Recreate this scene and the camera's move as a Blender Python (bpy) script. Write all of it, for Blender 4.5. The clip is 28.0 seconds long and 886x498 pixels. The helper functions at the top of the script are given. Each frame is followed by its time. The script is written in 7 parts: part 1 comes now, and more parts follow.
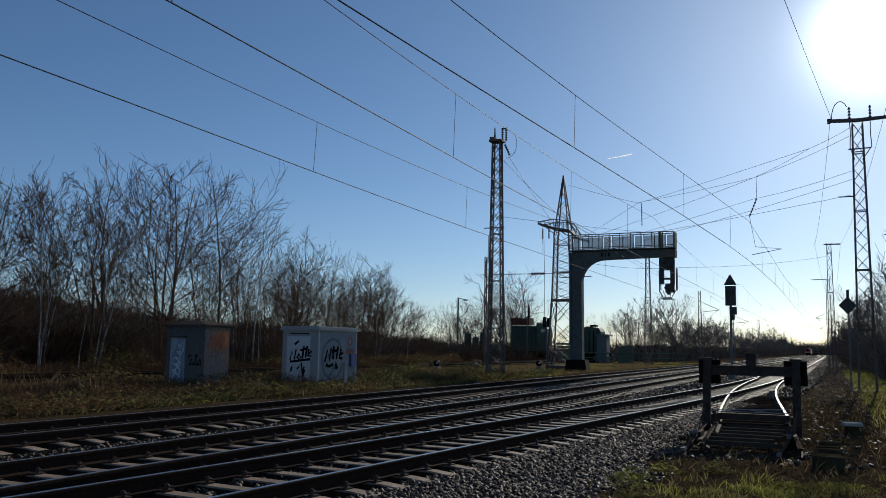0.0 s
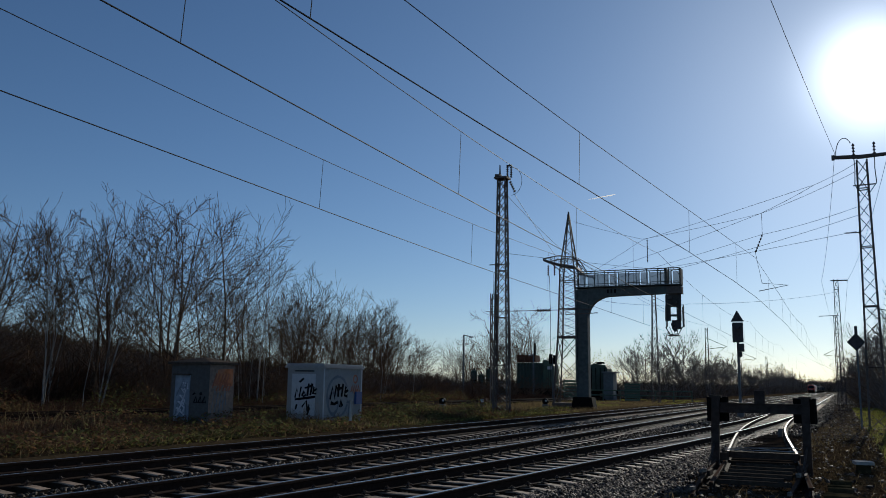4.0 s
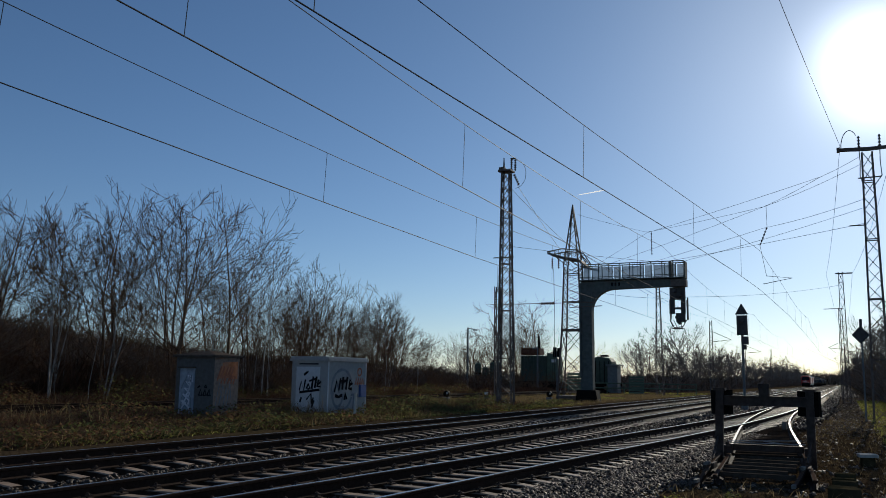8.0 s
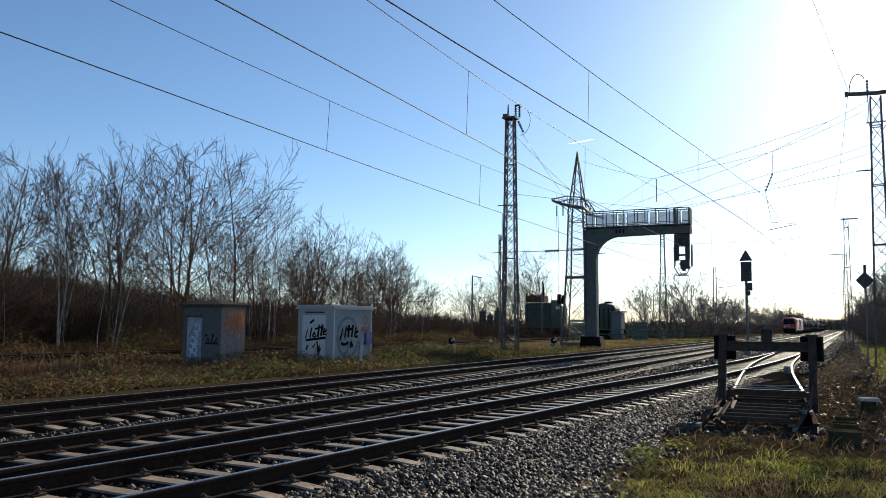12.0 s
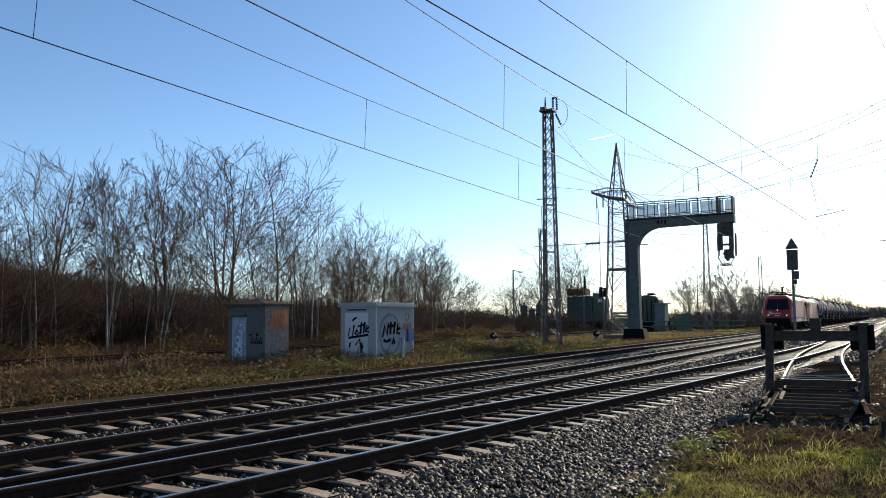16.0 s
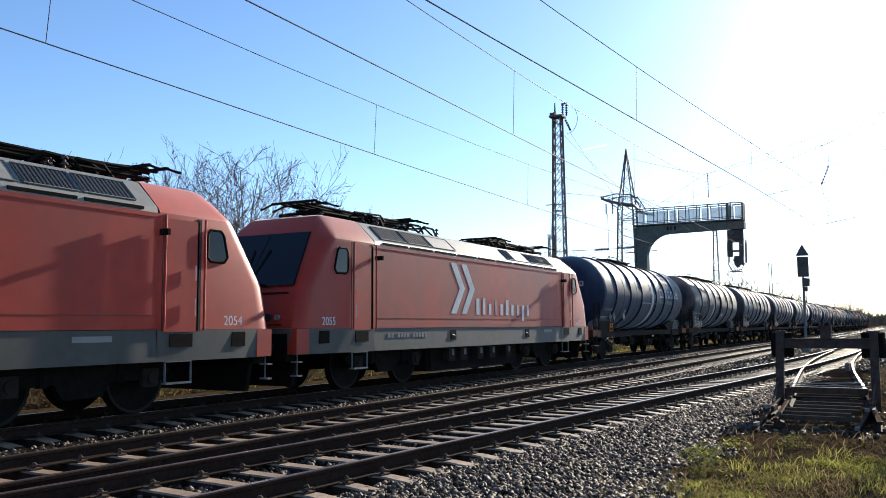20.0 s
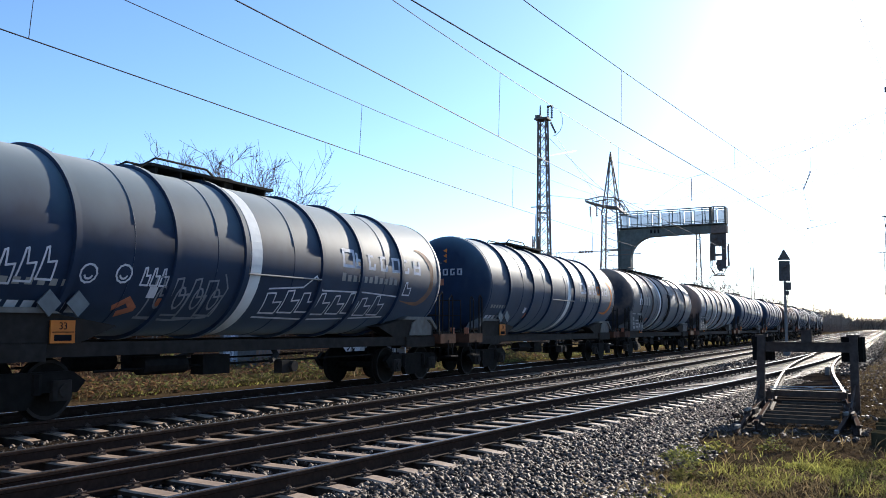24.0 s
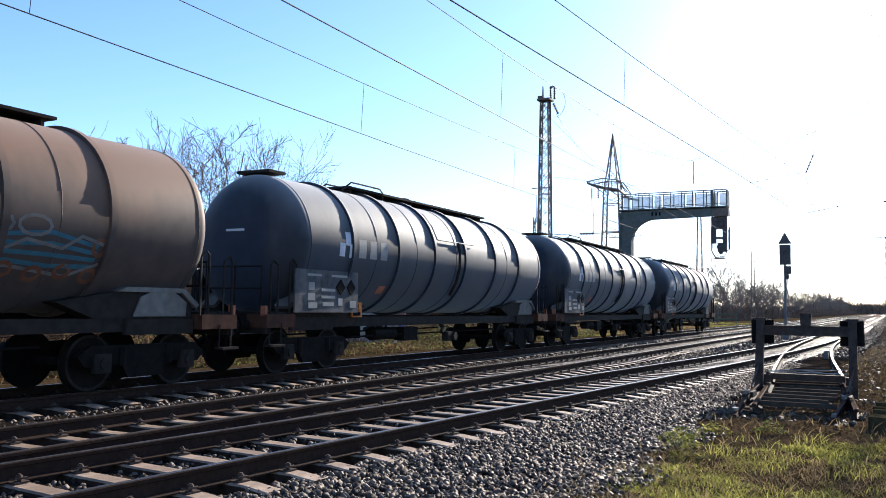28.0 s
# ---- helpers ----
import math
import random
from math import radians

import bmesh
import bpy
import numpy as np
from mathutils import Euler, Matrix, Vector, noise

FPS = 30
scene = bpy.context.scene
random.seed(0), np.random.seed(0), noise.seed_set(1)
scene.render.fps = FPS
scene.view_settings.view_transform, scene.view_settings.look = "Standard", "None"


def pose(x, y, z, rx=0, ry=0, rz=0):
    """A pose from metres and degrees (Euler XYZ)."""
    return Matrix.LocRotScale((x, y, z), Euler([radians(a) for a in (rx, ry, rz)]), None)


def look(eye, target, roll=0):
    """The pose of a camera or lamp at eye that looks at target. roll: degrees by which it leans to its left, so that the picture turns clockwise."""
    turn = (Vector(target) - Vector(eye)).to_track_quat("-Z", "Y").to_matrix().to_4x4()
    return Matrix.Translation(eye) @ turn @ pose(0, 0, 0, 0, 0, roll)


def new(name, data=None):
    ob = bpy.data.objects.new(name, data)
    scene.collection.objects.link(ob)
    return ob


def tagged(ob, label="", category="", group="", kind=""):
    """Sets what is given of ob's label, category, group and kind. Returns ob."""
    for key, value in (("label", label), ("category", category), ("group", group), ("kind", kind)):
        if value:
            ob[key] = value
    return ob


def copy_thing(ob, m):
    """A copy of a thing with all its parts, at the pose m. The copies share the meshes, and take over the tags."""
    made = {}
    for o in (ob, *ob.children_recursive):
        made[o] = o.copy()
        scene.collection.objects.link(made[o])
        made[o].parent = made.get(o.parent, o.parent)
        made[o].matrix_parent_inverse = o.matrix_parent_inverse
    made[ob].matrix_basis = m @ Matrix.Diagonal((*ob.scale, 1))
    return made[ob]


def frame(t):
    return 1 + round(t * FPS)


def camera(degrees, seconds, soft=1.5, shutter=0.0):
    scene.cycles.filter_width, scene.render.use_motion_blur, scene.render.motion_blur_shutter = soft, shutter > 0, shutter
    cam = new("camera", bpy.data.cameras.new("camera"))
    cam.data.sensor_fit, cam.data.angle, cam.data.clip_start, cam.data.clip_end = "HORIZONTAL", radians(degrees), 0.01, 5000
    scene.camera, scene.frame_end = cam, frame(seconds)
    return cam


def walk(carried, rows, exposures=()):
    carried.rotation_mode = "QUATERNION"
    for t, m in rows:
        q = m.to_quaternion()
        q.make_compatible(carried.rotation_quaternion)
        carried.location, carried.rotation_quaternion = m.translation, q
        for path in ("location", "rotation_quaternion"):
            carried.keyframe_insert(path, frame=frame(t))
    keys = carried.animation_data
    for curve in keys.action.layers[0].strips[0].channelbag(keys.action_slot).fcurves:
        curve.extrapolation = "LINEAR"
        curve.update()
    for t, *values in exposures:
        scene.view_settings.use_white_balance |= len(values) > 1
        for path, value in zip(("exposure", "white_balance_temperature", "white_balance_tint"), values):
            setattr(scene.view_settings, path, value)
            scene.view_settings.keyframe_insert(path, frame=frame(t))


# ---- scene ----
EYE = (0.0, 0.0, 1.42)
# seconds, turn to the left of the tracks, tilt up, lean (degrees)
TURNS = [(0,24.60,6.61,0.90),(0.5,24.75,7.18,0.97),(1,24.84,7.86,0.98),(1.5,24.98,8.16,0.92),(2,24.96,8.52,0.82),(2.5,24.99,8.75,0.76),(3,24.99,8.83,0.80),(3.5,25.01,8.96,0.85),(5.5,25.01,9.29,0.82),(6,25.08,9.25,0.86),(6.5,25.12,9.25,0.86),(7,25.08,9.19,0.92),(7.5,25.14,9.06,0.98),(8,25.28,8.62,0.86),(8.5,25.37,7.50,0.61),(9,25.42,6.72,0.26),(9.5,25.43,5.97,0.10),(10,25.43,5.52,0.20),(10.5,25.51,5.30,0.38),(11,25.54,5.08,0.45),(11.5,25.48,4.98,0.51),(12,25.53,5.11,0.53),(12.5,25.55,5.24,0.50),(14.5,26.54,5.17,0.10),(15,27.11,5.03,-0.21),(15.5,27.80,4.92,-0.44),(16,28.24,4.81,-0.56),(16.5,28.47,4.64,-0.43),(17,28.66,4.59,-0.41),(17.5,28.75,4.60,-0.32),(18,28.83,4.69,-0.35),(18.5,28.80,4.82,-0.37),(19,28.73,4.90,-0.32),(19.5,28.84,4.98,-0.15),(20,28.85,5.18,-0.27),(20.5,28.85,5.20,-0.33),(21,28.89,5.20,-0.35),(21.5,28.85,5.13,-0.26),(23.5,27.88,5.21,0.16),(24,27.79,5.25,0.17),(24.5,27.89,5.26,0.16),(25,28.01,5.27,0.19),(25.5,28.06,5.24,0.24),(26,28.08,5.00,0.36),(26.5,27.99,4.72,0.46),(27,27.96,4.56,0.46),(27.5,27.91,4.29,0.69),(28,27.83,3.92,0.75)]


def aim(yaw, pitch, lean):
    a, b = radians(yaw), radians(pitch)
    d = Vector((-math.sin(a) * math.cos(b), math.cos(a) * math.cos(b), math.sin(b)))
    return look(EYE, Vector(EYE) + d, lean)


cam = camera(55.26, 28.0, soft=0.9)
EXPOSURES = [(0, -0.58, 5710, 6), (1, -0.6, 5700, 6), (2, -0.66, 5670, 6), (3.5, -0.79, 5630, 6), (5.5, -0.81, 5670, 6), (7.5, -0.73, 5740, 6), (8, -0.6, 5780, 6), (9, -0.08, 5950, 6), (10, 0.18, 6000, 6), (11, 0.33, 6080, 6), (12.5, 0.33, 6080, 6), (14.5, 0.48, 6100, 6), (17, 0.6, 6100, 6), (18, 0.48, 6100, 6), (18.6, 0.42, 6100, 6), (19.2, 0.8, 6090, 7), (20, 0.95, 6020, 8), (21, 1.0, 5960, 8), (24, 1.12, 5780, 10), (28, 1.3, 5760, 12)]
walk(cam, [(t, aim(y, p, l)) for t, y, p, l in TURNS], EXPOSURES)

# ---- world and sun ----
SUN_AZ, SUN_EL = 2.9, 19.0
world = bpy.data.worlds.new("sky")
scene.world = world
world.use_nodes = True
wn = world.node_tree.nodes
sky = wn.new("ShaderNodeTexSky")
sky.sky_type = "NISHITA"
sky.sun_disc = False
sky.sun_elevation, sky.sun_rotation = radians(SUN_EL), radians(SUN_AZ)
sky.air_density, sky.dust_density, sky.ozone_density = 0.80, 0.19, 3.0
wn["Background"].inputs[1].default_value = 0.104
sun_data = bpy.data.lights.new("sun", "SUN")
sun_data.energy, sun_data.angle, sun_data.color = 5.0, radians(0.5), (1.0, 0.86, 0.66)
sun = new("sun", sun_data)
sa, se = radians(SUN_AZ), radians(SUN_EL)
sun_way = Vector((math.sin(sa) * math.cos(se), math.cos(sa) * math.cos(se), math.sin(se)))
sun.matrix_world = look(sun_way * 100, (0, 0, 0))
# the haze round the sun, brightest at the sun itself
wl = world.node_tree.links
sky_way = wn.new("ShaderNodeTexCoord")
toward = wn.new("ShaderNodeVectorMath")
toward.operation = "DOT_PRODUCT"
toward.inputs[1].default_value = sun_way
wl.new(sky_way.outputs["Generated"], toward.inputs[0])
above = wn.new("ShaderNodeMath")
above.operation = "MAXIMUM"
above.inputs[1].default_value = 0.0
wl.new(toward.outputs["Value"], above.inputs[0])
haze = sky.outputs[0]
for power, amount, warm in ((800.0, 24.0, 1.0), (60.0, 2.3, 1.0), (10.0, 0.8, 0.72)):
    lobe, tint, joined = wn.new("ShaderNodeMath"), wn.new("ShaderNodeMix"), wn.new("ShaderNodeMix")
    lobe.operation = "POWER"
    lobe.inputs[1].default_value = power
    wl.new(above.outputs[0], lobe.inputs[0])
    tint.data_type = joined.data_type = "RGBA"
    tint.inputs["A"].default_value, tint.inputs["B"].default_value = (0, 0, 0, 1), (amount * warm, amount * 0.95, amount * 0.88 / warm ** 0.3, 1)
    wl.new(lobe.outputs[0], tint.inputs["Factor"])
    joined.blend_type, joined.inputs["Factor"].default_value = "ADD", 1.0
    wl.new(haze, joined.inputs["A"])
    wl.new(tint.outputs["Result"], joined.inputs["B"])
    haze = joined.outputs["Result"]
# thin ground haze that pales the sky all round the horizon
height, low, fade = wn.new("ShaderNodeSeparateXYZ"), wn.new("ShaderNodeMapRange"), wn.new("ShaderNodeMath")
wl.new(sky_way.outputs["Generated"], height.inputs[0])
low.inputs["To Min"].default_value, low.inputs["To Max"].default_value = 1.0, 0.0
wl.new(height.outputs["Z"], low.inputs["Value"])
fade.operation, fade.inputs[1].default_value = "POWER", 9.0
wl.new(low.outputs[0], fade.inputs[0])
tint, joined = wn.new("ShaderNodeMix"), wn.new("ShaderNodeMix")
tint.data_type = joined.data_type = "RGBA"
tint.inputs["A"].default_value, tint.inputs["B"].default_value = (0, 0, 0, 1), (0.55, 0.30, 0.26, 1)
wl.new(fade.outputs[0], tint.inputs["Factor"])
joined.blend_type, joined.inputs["Factor"].default_value = "ADD", 1.0
wl.new(haze, joined.inputs["A"])
wl.new(tint.outputs["Result"], joined.inputs["B"])
wl.new(joined.outputs["Result"], wn["Background"].inputs[0])

# ---- materials ----


def material(name, base, rough=0.7, metal=0.0, spread=0.25, grain=8.0, stain=0.6, bump=0.15, dirt=None, dirt_amount=0.45, each=0.0, streak=1.0, thin=0.0, dust_skylight=None, gloss=None, sheen=0.0, alpha=1.0, ragged=0.7):
    """A surface with fine grain, broad stains of dirt and relief; streak stretches the stains upright, each varies piece by piece."""
    m = bpy.data.materials.new(name)
    m.use_nodes = True
    n, l = m.node_tree.nodes, m.node_tree.links
    p = n["Principled BSDF"]
    p.inputs["Roughness"].default_value, p.inputs["Metallic"].default_value = rough, metal
    p.inputs["Specular IOR Level"].default_value = 0.5 if rough < 0.6 else 0.12 if rough < 0.8 else 0.04 if rough < 0.9 else 0.0
    if gloss is not None:
        p.inputs["Specular IOR Level"].default_value = gloss
    # a film of fine dust that catches low light
    p.inputs["Sheen Weight"].default_value, p.inputs["Sheen Roughness"].default_value = sheen, 0.45
    p.inputs["Alpha"].default_value = alpha
    co = n.new("ShaderNodeTexCoord")
    fine = n.new("ShaderNodeTexNoise")
    fine.inputs["Scale"].default_value, fine.inputs["Detail"].default_value = grain, 6
    l.new(co.outputs["Object"], fine.inputs["Vector"])
    mp = n.new("ShaderNodeMapping")
    mp.inputs["Scale"].default_value = (1, 1, 1 / streak)
    l.new(co.outputs["Object"], mp.inputs["Vector"])
    broad = n.new("ShaderNodeTexNoise")
    broad.inputs["Scale"].default_value, broad.inputs["Detail"].default_value = stain, 5
    l.new(mp.outputs[0], broad.inputs["Vector"])
    ramp = n.new("ShaderNodeMapRange")
    ramp.inputs["From Min"].default_value, ramp.inputs["From Max"].default_value = 0.45, 0.75
    ramp.inputs["To Max"].default_value = dirt_amount
    l.new(broad.outputs[0], ramp.inputs["Value"])
    hsv = n.new("ShaderNodeHueSaturation")
    hsv.inputs["Color"].default_value = (*base, 1)
    val = n.new("ShaderNodeMapRange")
    val.inputs["From Min"].default_value, val.inputs["From Max"].default_value = 0.25, 0.75
    val.inputs["To Min"].default_value, val.inputs["To Max"].default_value = 1 - spread, 1 + spread
    l.new(fine.outputs[0], val.inputs["Value"])
    if each:
        info = n.new("ShaderNodeObjectInfo")
        geo = n.new("ShaderNodeNewGeometry")
        add = n.new("ShaderNodeMath")
        add.operation = "ADD"
        l.new(info.outputs["Random"], add.inputs[0])
        l.new(geo.outputs["Random Per Island"], add.inputs[1])
        fr = n.new("ShaderNodeMath")
        fr.operation = "FRACT"
        l.new(add.outputs[0], fr.inputs[0])
        er = n.new("ShaderNodeMapRange")
        er.inputs["To Min"].default_value, er.inputs["To Max"].default_value = 1 - each, 1 + each
        l.new(fr.outputs[0], er.inputs["Value"])
        mu = n.new("ShaderNodeMath")
        mu.operation = "MULTIPLY"
        l.new(er.outputs[0], mu.inputs[0])
        l.new(val.outputs[0], mu.inputs[1])
        l.new(mu.outputs[0], hsv.inputs["Value"])
    else:
        l.new(val.outputs[0], hsv.inputs["Value"])
    mix = n.new("ShaderNodeMix")
    mix.data_type = "RGBA"
    d = dirt or tuple(c * 0.55 for c in base)
    mix.inputs["B"].default_value = (*d, 1)
    l.new(ramp.outputs[0], mix.inputs["Factor"])
    l.new(hsv.outputs[0], mix.inputs["A"])
    if dust_skylight:
        # upward faces paler, ragged below: settled dust; on blue and grey, painted skylight
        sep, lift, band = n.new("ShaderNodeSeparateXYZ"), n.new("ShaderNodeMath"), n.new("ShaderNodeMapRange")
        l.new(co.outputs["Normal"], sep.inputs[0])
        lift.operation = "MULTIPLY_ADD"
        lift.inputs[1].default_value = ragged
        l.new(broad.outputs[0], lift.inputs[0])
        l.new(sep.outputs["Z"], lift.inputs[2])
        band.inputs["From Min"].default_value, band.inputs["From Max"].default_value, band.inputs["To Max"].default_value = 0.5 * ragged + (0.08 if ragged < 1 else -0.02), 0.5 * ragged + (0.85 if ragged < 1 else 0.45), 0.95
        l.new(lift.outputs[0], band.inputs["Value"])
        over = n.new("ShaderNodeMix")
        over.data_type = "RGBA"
        over.inputs["B"].default_value = (*dust_skylight, 1)
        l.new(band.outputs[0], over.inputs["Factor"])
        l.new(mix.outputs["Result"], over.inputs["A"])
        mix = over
    l.new(mix.outputs["Result"], p.inputs["Base Color"])
    if bump:
        b = n.new("ShaderNodeBump")
        b.inputs["Strength"].default_value, b.inputs["Distance"].default_value = bump, 0.02
        l.new(fine.outputs[0], b.inputs["Height"])
        l.new(b.outputs[0], p.inputs["Normal"])
    if thin:
        tr, ms = n.new("ShaderNodeBsdfTranslucent"), n.new("ShaderNodeMixShader")
        ms.inputs[0].default_value = thin
        l.new(mix.outputs["Result"], tr.inputs["Color"])
        l.new(p.outputs[0], ms.inputs[1])
        l.new(tr.outputs[0], ms.inputs[2])
        l.new(ms.outputs[0], n["Material Output"].inputs["Surface"])
    return m


def glow(name, colour, strength):
    m = bpy.data.materials.new(name)
    m.use_nodes = True
    p = m.node_tree.nodes["Principled BSDF"]
    p.inputs["Base Color"].default_value = (*colour, 1)
    p.inputs["Emission Color"].default_value = (*colour, 1)
    p.inputs["Emission Strength"].default_value = strength
    return m


